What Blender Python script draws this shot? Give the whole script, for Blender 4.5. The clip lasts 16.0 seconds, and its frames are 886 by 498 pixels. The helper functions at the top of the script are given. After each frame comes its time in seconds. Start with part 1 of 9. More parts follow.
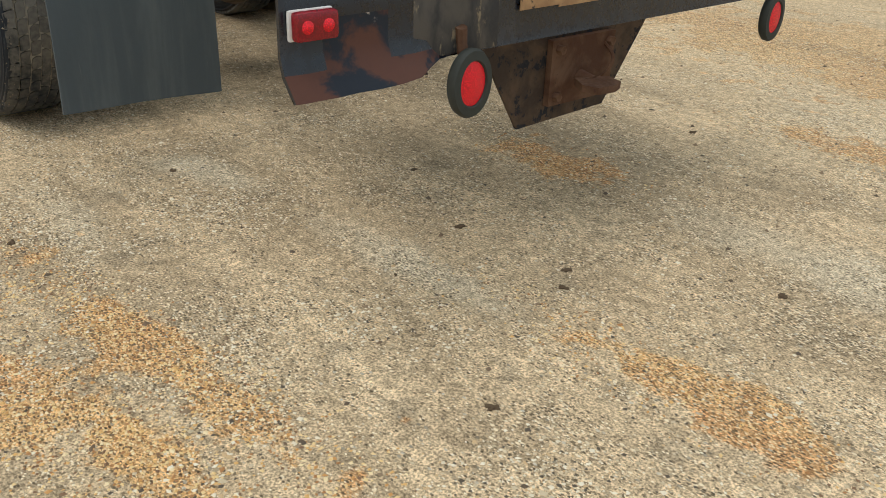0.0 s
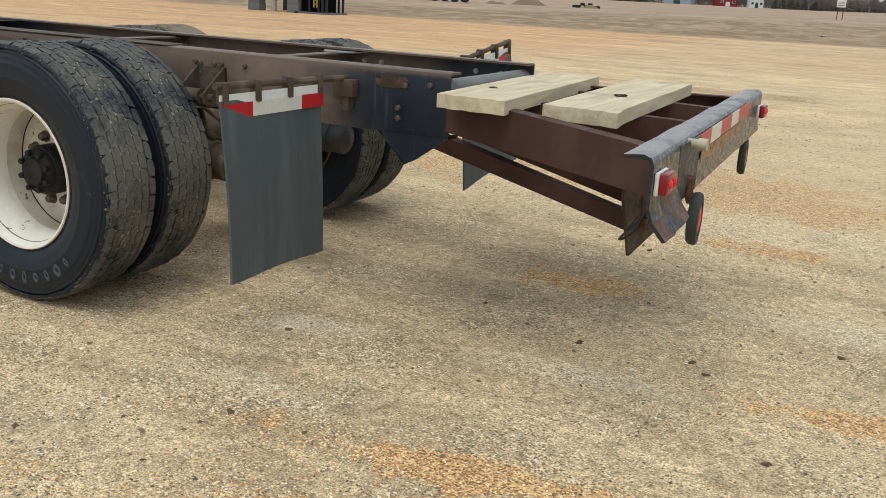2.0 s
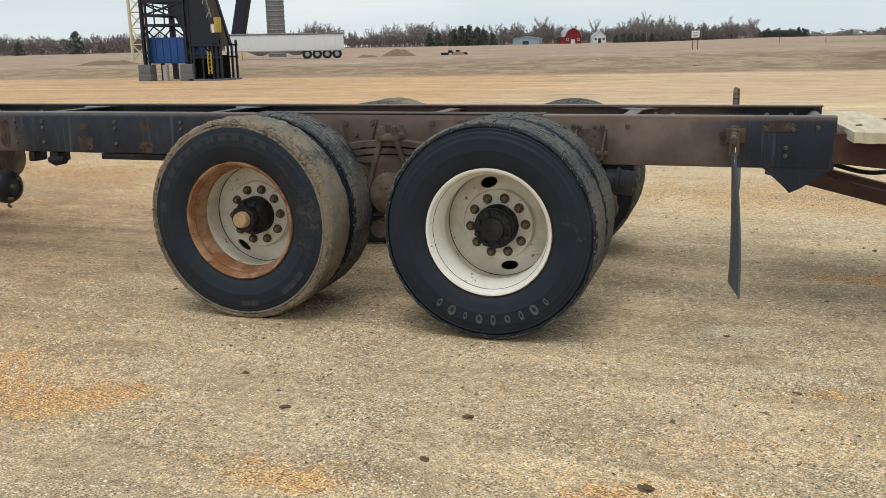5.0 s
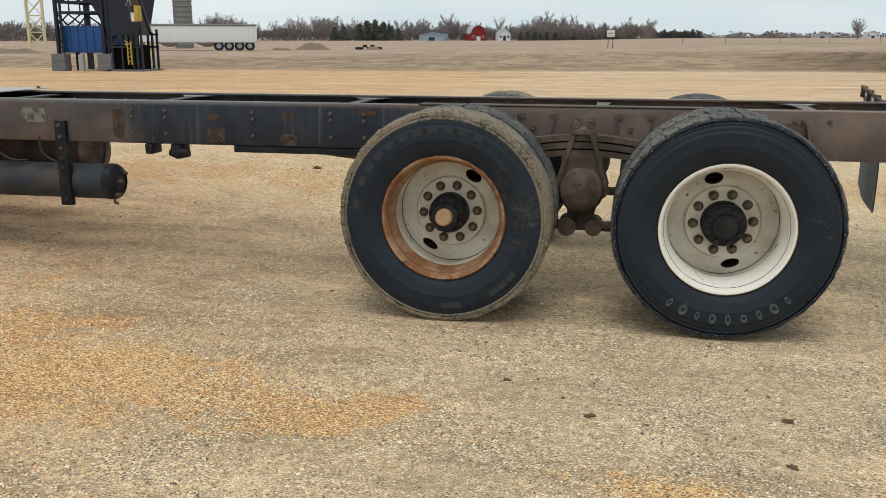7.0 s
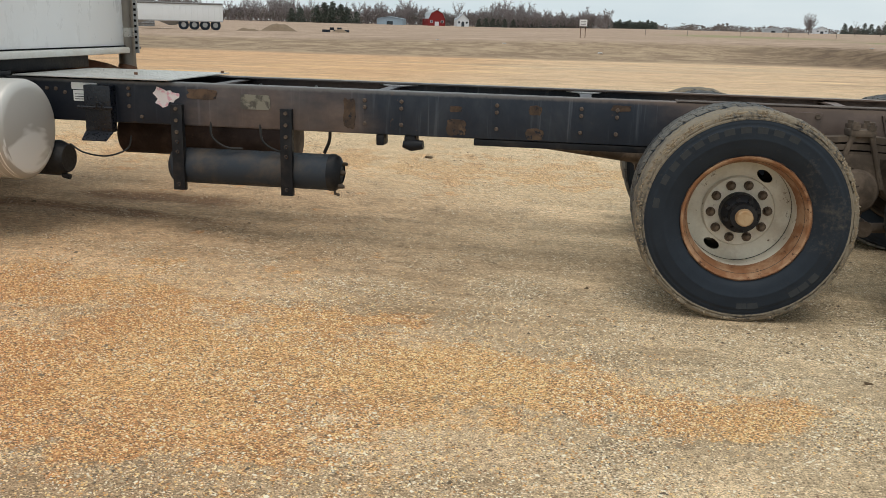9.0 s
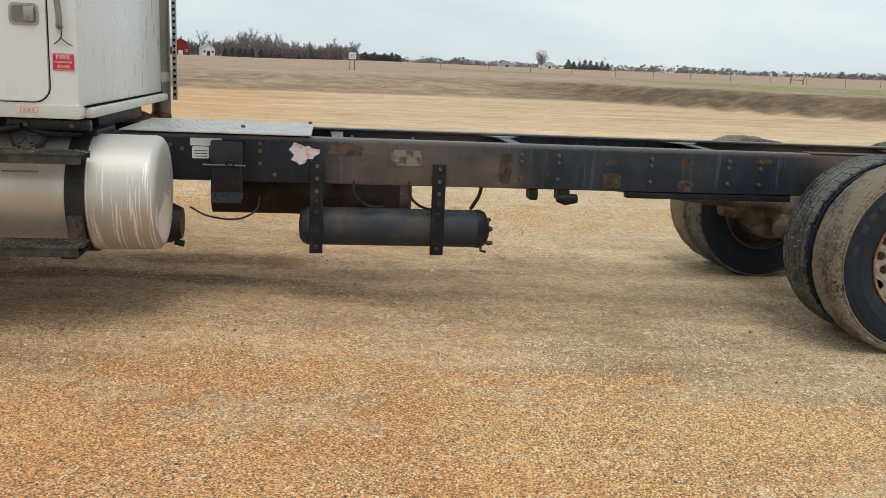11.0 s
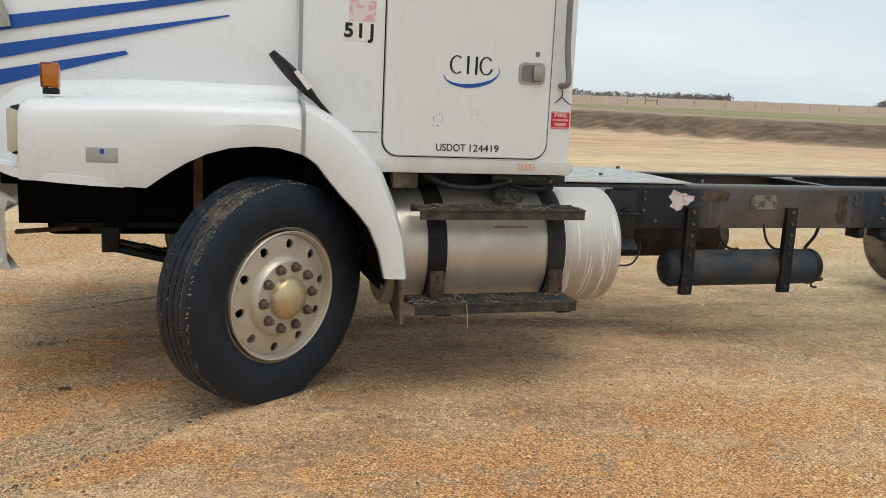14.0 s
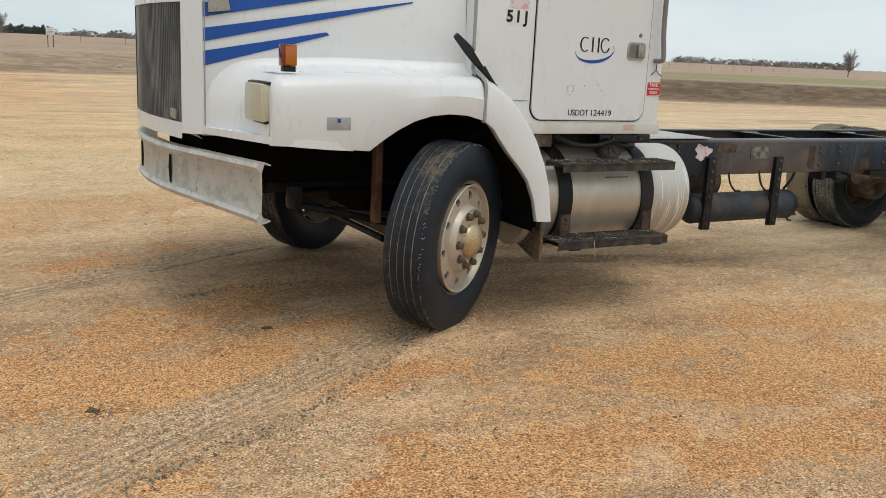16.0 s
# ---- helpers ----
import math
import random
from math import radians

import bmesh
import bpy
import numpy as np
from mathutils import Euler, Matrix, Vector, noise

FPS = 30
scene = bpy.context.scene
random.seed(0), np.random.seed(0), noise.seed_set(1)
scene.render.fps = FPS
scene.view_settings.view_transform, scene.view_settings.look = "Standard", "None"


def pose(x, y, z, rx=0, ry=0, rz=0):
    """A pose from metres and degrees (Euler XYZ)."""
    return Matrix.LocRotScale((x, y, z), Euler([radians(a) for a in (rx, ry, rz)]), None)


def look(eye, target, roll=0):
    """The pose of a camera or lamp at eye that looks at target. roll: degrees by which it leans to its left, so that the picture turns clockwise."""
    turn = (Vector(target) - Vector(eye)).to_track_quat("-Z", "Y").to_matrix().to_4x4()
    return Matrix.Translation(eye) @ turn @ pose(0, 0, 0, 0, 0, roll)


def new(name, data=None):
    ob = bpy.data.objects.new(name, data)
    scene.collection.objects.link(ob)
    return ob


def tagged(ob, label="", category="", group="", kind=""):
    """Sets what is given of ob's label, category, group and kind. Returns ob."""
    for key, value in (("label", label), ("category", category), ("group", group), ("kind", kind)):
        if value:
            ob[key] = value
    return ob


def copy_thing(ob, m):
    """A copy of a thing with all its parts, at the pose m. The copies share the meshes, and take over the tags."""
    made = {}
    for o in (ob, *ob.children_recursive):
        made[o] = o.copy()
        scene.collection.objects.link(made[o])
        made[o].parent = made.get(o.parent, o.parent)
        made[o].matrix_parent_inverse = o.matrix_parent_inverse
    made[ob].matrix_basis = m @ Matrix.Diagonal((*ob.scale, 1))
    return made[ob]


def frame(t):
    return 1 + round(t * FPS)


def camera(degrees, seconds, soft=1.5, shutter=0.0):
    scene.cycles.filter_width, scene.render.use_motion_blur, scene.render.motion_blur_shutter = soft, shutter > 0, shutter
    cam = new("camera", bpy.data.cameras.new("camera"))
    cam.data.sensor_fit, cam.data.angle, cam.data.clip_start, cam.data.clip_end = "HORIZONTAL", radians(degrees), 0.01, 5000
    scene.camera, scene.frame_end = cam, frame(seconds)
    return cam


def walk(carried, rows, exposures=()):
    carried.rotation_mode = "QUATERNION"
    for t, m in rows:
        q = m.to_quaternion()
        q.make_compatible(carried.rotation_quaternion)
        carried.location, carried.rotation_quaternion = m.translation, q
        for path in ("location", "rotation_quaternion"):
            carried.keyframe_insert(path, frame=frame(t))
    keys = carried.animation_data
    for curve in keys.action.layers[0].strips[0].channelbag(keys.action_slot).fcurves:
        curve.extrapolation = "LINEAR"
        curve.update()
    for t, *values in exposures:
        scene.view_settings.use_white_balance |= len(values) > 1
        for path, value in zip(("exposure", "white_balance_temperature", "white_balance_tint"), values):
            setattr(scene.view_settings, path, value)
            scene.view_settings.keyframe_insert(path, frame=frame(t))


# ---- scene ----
cam = camera(53.3, 16.0, 0.5)
PATH = [
    (0, (4.087, -2.141, 1.252), (2.753, -0.945, 0.363), 2.3),
    (0.5, (3.905, -2.492, 1.228), (2.68, -1.14, 0.408), 2.9),
    (1, (3.726, -2.847, 1.279), (2.67, -1.303, 0.571), 4.3),
    (1.5, (3.452, -3.151, 1.285), (2.491, -1.503, 0.686), 3.7),
    (2, (3.089, -3.482, 1.314), (2.225, -1.768, 0.754), 3.0),
    (2.5, (2.753, -3.833, 1.321), (1.955, -2.083, 0.773), 2.0),
    (3, (2.388, -4.139, 1.333), (1.655, -2.36, 0.786), 0.3),
    (3.5, (2.121, -4.495, 1.363), (1.417, -2.705, 0.813), -1.2),
    (4, (1.749, -4.68, 1.352), (1.069, -2.868, 0.846), -1.0),
    (4.5, (1.397, -4.894, 1.371), (0.783, -3.049, 0.904), -1.0),
    (5, (1.072, -5.086, 1.383), (0.46, -3.236, 0.934), -1.1),
    (7.5, (-0.852, -5.331, 1.363), (-1.209, -3.416, 0.906), 0.4),
    (8, (-1.257, -5.397, 1.361), (-1.603, -3.478, 0.918), 0.6),
    (8.5, (-1.739, -5.479, 1.387), (-2.092, -3.567, 0.917), 1.3),
    (9, (-2.148, -5.534, 1.392), (-2.435, -3.616, 0.901), 1.6),
    (9.5, (-2.601, -5.551, 1.398), (-2.824, -3.605, 0.992), 2.6),
    (12, (-5.693, -5.231, 1.452), (-5.228, -3.33, 1.042), 2.0),
    (12.5, (-6.111, -5.134, 1.452), (-5.692, -3.215, 1.076), 1.3),
    (13, (-6.566, -5.047, 1.441), (-6.098, -3.139, 1.067), 1.4),
    (13.5, (-7.038, -5.0, 1.47), (-6.508, -3.114, 1.068), 1.6),
    (14, (-7.471, -4.928, 1.481), (-6.888, -3.047, 1.131), 2.7),
    (14.5, (-7.934, -4.84, 1.48), (-7.242, -2.998, 1.123), 3.9),
    (15, (-8.435, -4.887, 1.495), (-7.693, -3.073, 1.095), 3.2),
    (15.5, (-8.857, -4.967, 1.492), (-8.071, -3.172, 1.088), 2.2),
    (16, (-9.3, -5.063, 1.506), (-8.35, -3.356, 1.079), 2.8),
]
walk(cam, [(t, look(eye, target, roll)) for t, eye, target, roll in PATH], [(0.0, -0.11), (1.0, 0.02), (4.0, 0.03), (9.0, 0.0), (14.0, 0.03), (16.0, 0.0)])

# ---- light ----
SUN_EL, SUN_AZ = radians(52), radians(200)
world = bpy.data.worlds.new("overcast_sky")
scene.world = world
world.use_nodes = True
wt = world.node_tree
wt.nodes.clear()
w_out = wt.nodes.new("ShaderNodeOutputWorld")
w_bg = wt.nodes.new("ShaderNodeBackground")
w_bg.inputs["Strength"].default_value = 0.118
w_sky = wt.nodes.new("ShaderNodeTexSky")
w_sky.sky_type, w_sky.sun_disc = "NISHITA", False
w_sky.sun_elevation, w_sky.sun_rotation = SUN_EL, SUN_AZ
w_sky.air_density, w_sky.dust_density, w_sky.ozone_density = 1.0, 2.0, 1.0
w_geo = wt.nodes.new("ShaderNodeTexCoord")
w_map = wt.nodes.new("ShaderNodeMapping")
w_map.inputs["Scale"].default_value = (1.0, 1.0, 4.0)
w_noise = wt.nodes.new("ShaderNodeTexNoise")
w_noise.inputs["Scale"].default_value, w_noise.inputs["Detail"].default_value = 2.2, 6.0
w_ramp = wt.nodes.new("ShaderNodeValToRGB")
w_ramp.color_ramp.elements[0].position, w_ramp.color_ramp.elements[0].color = 0.36, (5.7, 6.6, 7.0, 1)
w_ramp.color_ramp.elements[1].position, w_ramp.color_ramp.elements[1].color = 0.60, (7.2, 7.75, 7.9, 1)
w_mix = wt.nodes.new("ShaderNodeMixRGB")
w_mix.inputs["Fac"].default_value = 0.88
wt.links.new(w_geo.outputs["Generated"], w_map.inputs["Vector"])
wt.links.new(w_map.outputs["Vector"], w_noise.inputs["Vector"])
wt.links.new(w_noise.outputs["Fac"], w_ramp.inputs["Fac"])
wt.links.new(w_sky.outputs["Color"], w_mix.inputs["Color1"])
wt.links.new(w_ramp.outputs["Color"], w_mix.inputs["Color2"])
wt.links.new(w_mix.outputs["Color"], w_bg.inputs["Color"])
wt.links.new(w_bg.outputs["Background"], w_out.inputs["Surface"])

sun = new("sun", bpy.data.lights.new("sun", "SUN"))
sun.data.energy, sun.data.angle, sun.data.color = 1.25, radians(34), (1.0, 0.95, 0.87)
sun.matrix_world = look((0, 0, 30), (-1, 10, 2))

# ---- materials ----


class Nodes:
    """A short way to write node materials."""

    def __init__(self, name, rough=0.7, metal=0.0, gloss=0.5):
        self.mat = bpy.data.materials.new(name)
        self.mat.use_nodes = True
        self.t = self.mat.node_tree
        self.b = self.t.nodes["Principled BSDF"]
        self.b.inputs["Roughness"].default_value = rough
        self.b.inputs["Metallic"].default_value = metal
        self.b.inputs["Specular IOR Level"].default_value = gloss
        self.pos = self.t.nodes.new("ShaderNodeTexCoord").outputs["Object"]
        self.world = self.t.nodes.new("ShaderNodeNewGeometry").outputs["Position"]

    def put(self, value, socket):
        if isinstance(value, bpy.types.NodeSocket):
            self.t.links.new(value, socket)
        elif isinstance(value, (tuple, list)) and len(value) == 3 and socket.type == "RGBA":
            socket.default_value = (*value, 1)
        else:
            socket.default_value = value

    def scaled(self, vec, s):
        m = self.t.nodes.new("ShaderNodeMapping")
        self.put(vec, m.inputs["Vector"])
        m.inputs["Scale"].default_value = s
        return m.outputs["Vector"]

    def noise(self, scale, detail=4.0, rough=0.55, vec=None, distort=0.0):
        n = self.t.nodes.new("ShaderNodeTexNoise")
        self.put(vec if vec is not None else self.pos, n.inputs["Vector"])
        n.inputs["Scale"].default_value, n.inputs["Detail"].default_value = scale, detail
        n.inputs["Roughness"].default_value, n.inputs["Distortion"].default_value = rough, distort
        return n.outputs["Fac"]

    def cells(self, scale, vec=None, out="Color", feature="F1"):
        n = self.t.nodes.new("ShaderNodeTexVoronoi")
        n.feature = feature
        self.put(vec if vec is not None else self.pos, n.inputs["Vector"])
        n.inputs["Scale"].default_value = scale
        return n.outputs[out]

    def step(self, v, lo, hi, to0=0.0, to1=1.0):
        n = self.t.nodes.new("ShaderNodeMapRange")
        n.interpolation_type = "SMOOTHSTEP"
        for value, key in ((v, "Value"), (lo, "From Min"), (hi, "From Max"), (to0, "To Min"), (to1, "To Max")):
            self.put(value, n.inputs[key])
        return n.outputs["Result"]

    def math(self, op, a, b=0.0):
        n = self.t.nodes.new("ShaderNodeMath")
        n.operation = op
        self.put(a, n.inputs[0])
        self.put(b, n.inputs[1])
        return n.outputs[0]

    def mix(self, f, a, b, kind="MIX"):
        n = self.t.nodes.new("ShaderNodeMixRGB")
        n.blend_type = kind
        self.put(f, n.inputs["Fac"])
        self.put(a, n.inputs["Color1"])
        self.put(b, n.inputs["Color2"])
        return n.outputs["Color"]

    def attr(self, name):
        n = self.t.nodes.new("ShaderNodeAttribute")
        n.attribute_name = name
        return n.outputs["Fac"]

    def axis(self, vec, k):
        n = self.t.nodes.new("ShaderNodeSeparateXYZ")
        self.put(vec, n.inputs[0])
        return n.outputs[k]

    def island(self):
        return self.t.nodes.new("ShaderNodeNewGeometry").outputs["Random Per Island"]

    def random(self):
        return self.t.nodes.new("ShaderNodeObjectInfo").outputs["Random"]

    def done(self, color, rough=None, bump=None, strength=0.3, distance=0.01):
        self.put(color, self.b.inputs["Base Color"])
        if rough is not None:
            self.put(rough, self.b.inputs["Roughness"])
        if bump is not None:
            n = self.t.nodes.new("ShaderNodeBump")
            n.inputs["Strength"].default_value, n.inputs["Distance"].default_value = strength, distance
            self.put(bump, n.inputs["Height"])
            self.put(n.outputs["Normal"], self.b.inputs["Normal"])
        return self.mat


def worn(name, base, second, third=None, scale=6.0, lo=0.45, hi=0.6, rough=0.6, metal=0.0, bump=0.15, streak=(1, 1, 1), lo3=0.62, hi3=0.68, gloss=0.2):
    """A base colour with broad patches of a second and small chips of a third."""
    n = Nodes(name, rough, metal, gloss)
    v = n.scaled(n.pos, streak)
    broad, fine = n.noise(scale, 6, 0.6, v, 0.3), n.noise(scale * 11, 4, 0.6)
    c = n.mix(n.step(broad, lo, hi), base, second)
    if third:
        c = n.mix(n.step(n.noise(scale * 2.7, 8, 0.7, v), lo3, hi3), c, third)
    c = n.mix(0.35, c, n.mix(fine, (0.35, 0.35, 0.35), (1, 1, 1)), "MULTIPLY")
    return n.done(c, n.step(fine, 0.3, 0.7, max(rough - 0.12, 0.05), min(rough + 0.15, 1)), fine, bump, 0.004)


def white_coat():
    n = Nodes("white_paint", 0.3, 0, 0.5)
    haze, dust = n.noise(1.3, 4), n.noise(9, 8, 0.7, n.scaled(n.pos, (1, 1, 0.4)))
    c = n.mix(n.step(haze, 0.3, 0.7), (0.690, 0.700, 0.708), (0.655, 0.665, 0.673))
    c = n.mix(n.math("MULTIPLY", n.step(dust, 0.62, 0.80), 0.35), c, (0.62, 0.60, 0.56))
    return n.done(c, n.step(dust, 0.3, 0.7, 0.24, 0.38), haze, 0.01, 0.003)


def rail_coat():
    """Blue-black frame paint that turns to brown dust towards the wheels, with runs and a paler top edge."""
    n = Nodes("rail_paint", 0.45, 0, 0.35)
    x, z = n.axis(n.pos, 0), n.axis(n.pos, 2)
    broad, fine = n.noise(1.7, 6, 0.62, n.scaled(n.pos, (1.6, 1, 0.7)), 0.4), n.noise(26, 6, 0.65)
    runs = n.noise(1.0, 4, 0.6, n.scaled(n.pos, (34, 1, 1.6)), 0.2)
    c = n.mix(n.step(broad, 0.42, 0.70), (0.012, 0.019, 0.032), (0.040, 0.049, 0.062))
    c = n.mix(n.math("MULTIPLY", n.step(runs, 0.56, 0.76), 0.45), c, (0.12, 0.13, 0.15))
    brown = n.math("MULTIPLY", n.step(x, -2.10, -1.10), n.step(x, 1.35, 0.75))
    brown = n.math("MAXIMUM", brown, n.math("MULTIPLY", n.math("MULTIPLY", n.step(x, -4.75, -4.3), n.step(x, -3.15, -3.55)), 0.55))
    brown = n.step(n.math("ADD", brown, n.math("MULTIPLY", n.math("SUBTRACT", n.noise(2.6, 7, 0.62, n.scaled(n.pos, (0.7, 1.0, 1.6))), 0.5), 1.0)), 0.15, 0.95)
    c = n.mix(n.math("MULTIPLY", brown, 0.85), c, n.mix(n.step(n.noise(3.2, 7, 0.66), 0.35, 0.68), (0.150, 0.106, 0.085), (0.245, 0.176, 0.138)))
    c = n.mix(n.math("MULTIPLY", n.step(n.noise(11, 8, 0.72), 0.64, 0.69), 0.8), c, (0.105, 0.062, 0.042))
    # multiplied down to near black forward of x = -4.35
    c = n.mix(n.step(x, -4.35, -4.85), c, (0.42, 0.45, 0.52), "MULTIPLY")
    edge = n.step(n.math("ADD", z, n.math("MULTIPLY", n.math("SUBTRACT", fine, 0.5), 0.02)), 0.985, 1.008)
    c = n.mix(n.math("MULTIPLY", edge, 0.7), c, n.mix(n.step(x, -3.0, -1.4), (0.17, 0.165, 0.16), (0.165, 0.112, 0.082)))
    c = n.mix(0.35, c, n.mix(fine, (0.35, 0.35, 0.35), (1.1, 1.1, 1.1)), "MULTIPLY")
    return n.done(c, n.step(fine, 0.3, 0.7, 0.36, 0.62), fine, 0.14, 0.004)


M = {}
M["white_paint"], M["rail_paint"] = white_coat(), rail_coat()
M["sill_paint"] = worn("sill_paint", (0.68, 0.675, 0.64), (0.61, 0.59, 0.54), (0.14, 0.09, 0.06), 7, 0.4, 0.7, 0.45, 0, 0.03, (1, 1, 1), 0.67, 0.69)
M["black_paint"] = worn("black_paint", (0.012, 0.013, 0.016), (0.035, 0.032, 0.03), (0.10, 0.07, 0.05), 7, 0.45, 0.7, 0.5, 0, 0.1, (1, 1, 1), 0.68, 0.74)
M["rail_rear_paint"] = worn("rail_rear_paint", (0.085, 0.064, 0.052), (0.150, 0.115, 0.092), (0.17, 0.105, 0.068), 2.5, 0.4, 0.65, 0.7, 0, 0.12, (1, 1, 0.6), 0.66, 0.74)
M["brown_primer"] = worn("brown_primer", (0.075, 0.036, 0.030), (0.115, 0.062, 0.050), (0.055, 0.030, 0.025), 3, 0.4, 0.65, 0.6, 0, 0.1, (1, 1, 1))
M["muffler_brown"] = worn("muffler_brown", (0.034, 0.022, 0.019), (0.070, 0.045, 0.036), (0.10, 0.055, 0.038), 6, 0.42, 0.68, 0.7, 0, 0.15, (1, 1, 1), 0.66, 0.72)
M["rust"] = worn("rust", (0.11, 0.055, 0.035), (0.19, 0.11, 0.07), (0.05, 0.03, 0.024), 9, 0.4, 0.65, 0.85, 0, 0.25)
M["rust_plate"] = worn("rust_plate", (0.062, 0.044, 0.034), (0.125, 0.082, 0.055), (0.022, 0.025, 0.031), 9, 0.42, 0.66, 0.75, 0, 0.2, (1, 1, 1), 0.54, 0.60)
M["axle_dirt"] = worn("axle_dirt", (0.085, 0.065, 0.050), (0.185, 0.140, 0.105), (0.03, 0.025, 0.021), 8, 0.4, 0.7, 0.9, 0, 0.3)
M["beam_paint"] = worn("beam_paint", (0.009, 0.012, 0.020), (0.026, 0.031, 0.042), (0.20, 0.125, 0.09), 3.8, 0.45, 0.70, 0.28, 0, 0.08, (1, 1.6, 0.7), 0.655, 0.672, 0.6)
M["beam_bent"] = worn("beam_bent", (0.115, 0.050, 0.036), (0.022, 0.028, 0.040), (0.42, 0.36, 0.32), 5.0, 0.46, 0.53, 0.42, 0, 0.08, (1, 1, 1), 0.66, 0.70)
M["worn_plate"] = worn("worn_plate", (0.050, 0.050, 0.054), (0.115, 0.105, 0.095), (0.30, 0.245, 0.17), 7, 0.42, 0.62, 0.5, 0.2, 0.12, (1, 1.4, 0.6), 0.56, 0.66)
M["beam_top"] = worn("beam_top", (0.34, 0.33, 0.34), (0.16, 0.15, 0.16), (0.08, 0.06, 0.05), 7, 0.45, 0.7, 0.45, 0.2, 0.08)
M["cream_rim"] = worn("cream_rim", (0.90, 0.88, 0.80), (0.74, 0.69, 0.58), (0.24, 0.15, 0.09), 5, 0.50, 0.78, 0.5, 0, 0.06, (1, 1, 1), 0.63, 0.67)
M["cream_disc"] = worn("cream_disc", (0.72, 0.68, 0.58), (0.56, 0.49, 0.39), (0.15, 0.10, 0.07), 8, 0.4, 0.75, 0.6, 0, 0.08, (1, 1, 1), 0.61, 0.67)
M["rusty_rim"] = worn("rusty_rim", (0.27, 0.125, 0.06), (0.42, 0.255, 0.15), (0.11, 0.052, 0.034), 10, 0.4, 0.62, 0.6, 0.1, 0.15, (1, 1, 1), 0.57, 0.66)
M["front_rim"] = worn("front_rim", (0.60, 0.545, 0.455), (0.52, 0.46, 0.37), (0.26, 0.19, 0.13), 5, 0.4, 0.7, 0.42, 0.45, 0.05, (1, 1, 1), 0.69, 0.74)
M["hub_cover"] = worn("hub_cover", (0.56, 0.44, 0.27), (0.62, 0.51, 0.34), (0.34, 0.23, 0.12), 8, 0.4, 0.7, 0.36, 0.6, 0.05)
M["rusty_nut"] = worn("rusty_nut", (0.10, 0.072, 0.052), (0.19, 0.145, 0.105), None, 30, 0.4, 0.6, 0.8, 0.2, 0.2)
M["axle_cap"] = worn("axle_cap", (0.40, 0.25, 0.13), (0.48, 0.34, 0.20), None, 14, 0.4, 0.6, 0.6, 0.2, 0.1)
M["chrome_dull"] = worn("chrome_dull", (0.42, 0.41, 0.38), (0.34, 0.32, 0.29), (0.20, 0.13, 0.08), 6, 0.4, 0.7, 0.35, 0.75, 0.05, (1, 1, 1), 0.66, 0.70)
M["stack_metal"] = worn("stack_metal", (0.24, 0.22, 0.19), (0.17, 0.15, 0.13), (0.12, 0.08, 0.06), 6, 0.4, 0.7, 0.42, 0.7, 0.05, (1, 1, 0.3))
M["bumper_steel"] = worn("bumper_steel", (0.50, 0.485, 0.44), (0.38, 0.36, 0.32), (0.17, 0.11, 0.07), 13, 0.42, 0.66, 0.45, 0.12, 0.1, (1, 1, 1), 0.605, 0.66)
M["bumper_edge"] = worn("bumper_edge", (0.62, 0.60, 0.56), (0.50, 0.47, 0.42), (0.26, 0.15, 0.09), 8, 0.42, 0.66, 0.36, 0.45, 0.06, (1, 1, 1), 0.66, 0.70)
M["flap_rubber"] = worn("flap_rubber", (0.085, 0.104, 0.118), (0.125, 0.146, 0.156), (0.15, 0.16, 0.16), 4, 0.42, 0.7, 0.6, 0, 0.1, (2.4, 2.4, 0.25), 0.62, 0.74)
M["tank_dark"] = worn("tank_dark", (0.036, 0.044, 0.055), (0.088, 0.072, 0.060), (0.20, 0.12, 0.08), 4, 0.44, 0.66, 0.55, 0, 0.1, (1, 1, 1), 0.66, 0.72)
M["step_grating"] = worn("step_grating", (0.045, 0.043, 0.042), (0.10, 0.085, 0.065), None, 14, 0.4, 0.65, 0.7, 0.2, 0.2)
M["deck_plate"] = worn("deck_plate", (0.60, 0.60, 0.57), (0.50, 0.49, 0.46), None, 8, 0.4, 0.7, 0.42, 0.35, 0.15)
M["galvanised"] = worn("galvanised", (0.40, 0.40, 0.40), (0.50, 0.50, 0.49), None, 10, 0.4, 0.7, 0.5, 0.4, 0.05)
M["pipe_cream"] = worn("pipe_cream", (0.55, 0.50, 0.38), (0.45, 0.40, 0.30), None, 12, 0.4, 0.7, 0.5)
M["steel_grey"] = worn("steel_grey", (0.20, 0.20, 0.20), (0.27, 0.26, 0.25), None, 4, 0.4, 0.7, 0.6, 0.3)


def plain(name, color, rough=0.5, metal=0.0, scale=20.0, vary=0.3, gloss=0.3):
    n = Nodes(name, rough, metal, gloss)
    f = n.noise(scale, 5)
    return n.done(n.mix(vary, color, n.mix(f, (0.3, 0.3, 0.3), (1.2, 1.2, 1.2)), "MULTIPLY"), None, f, 0.06, 0.003)


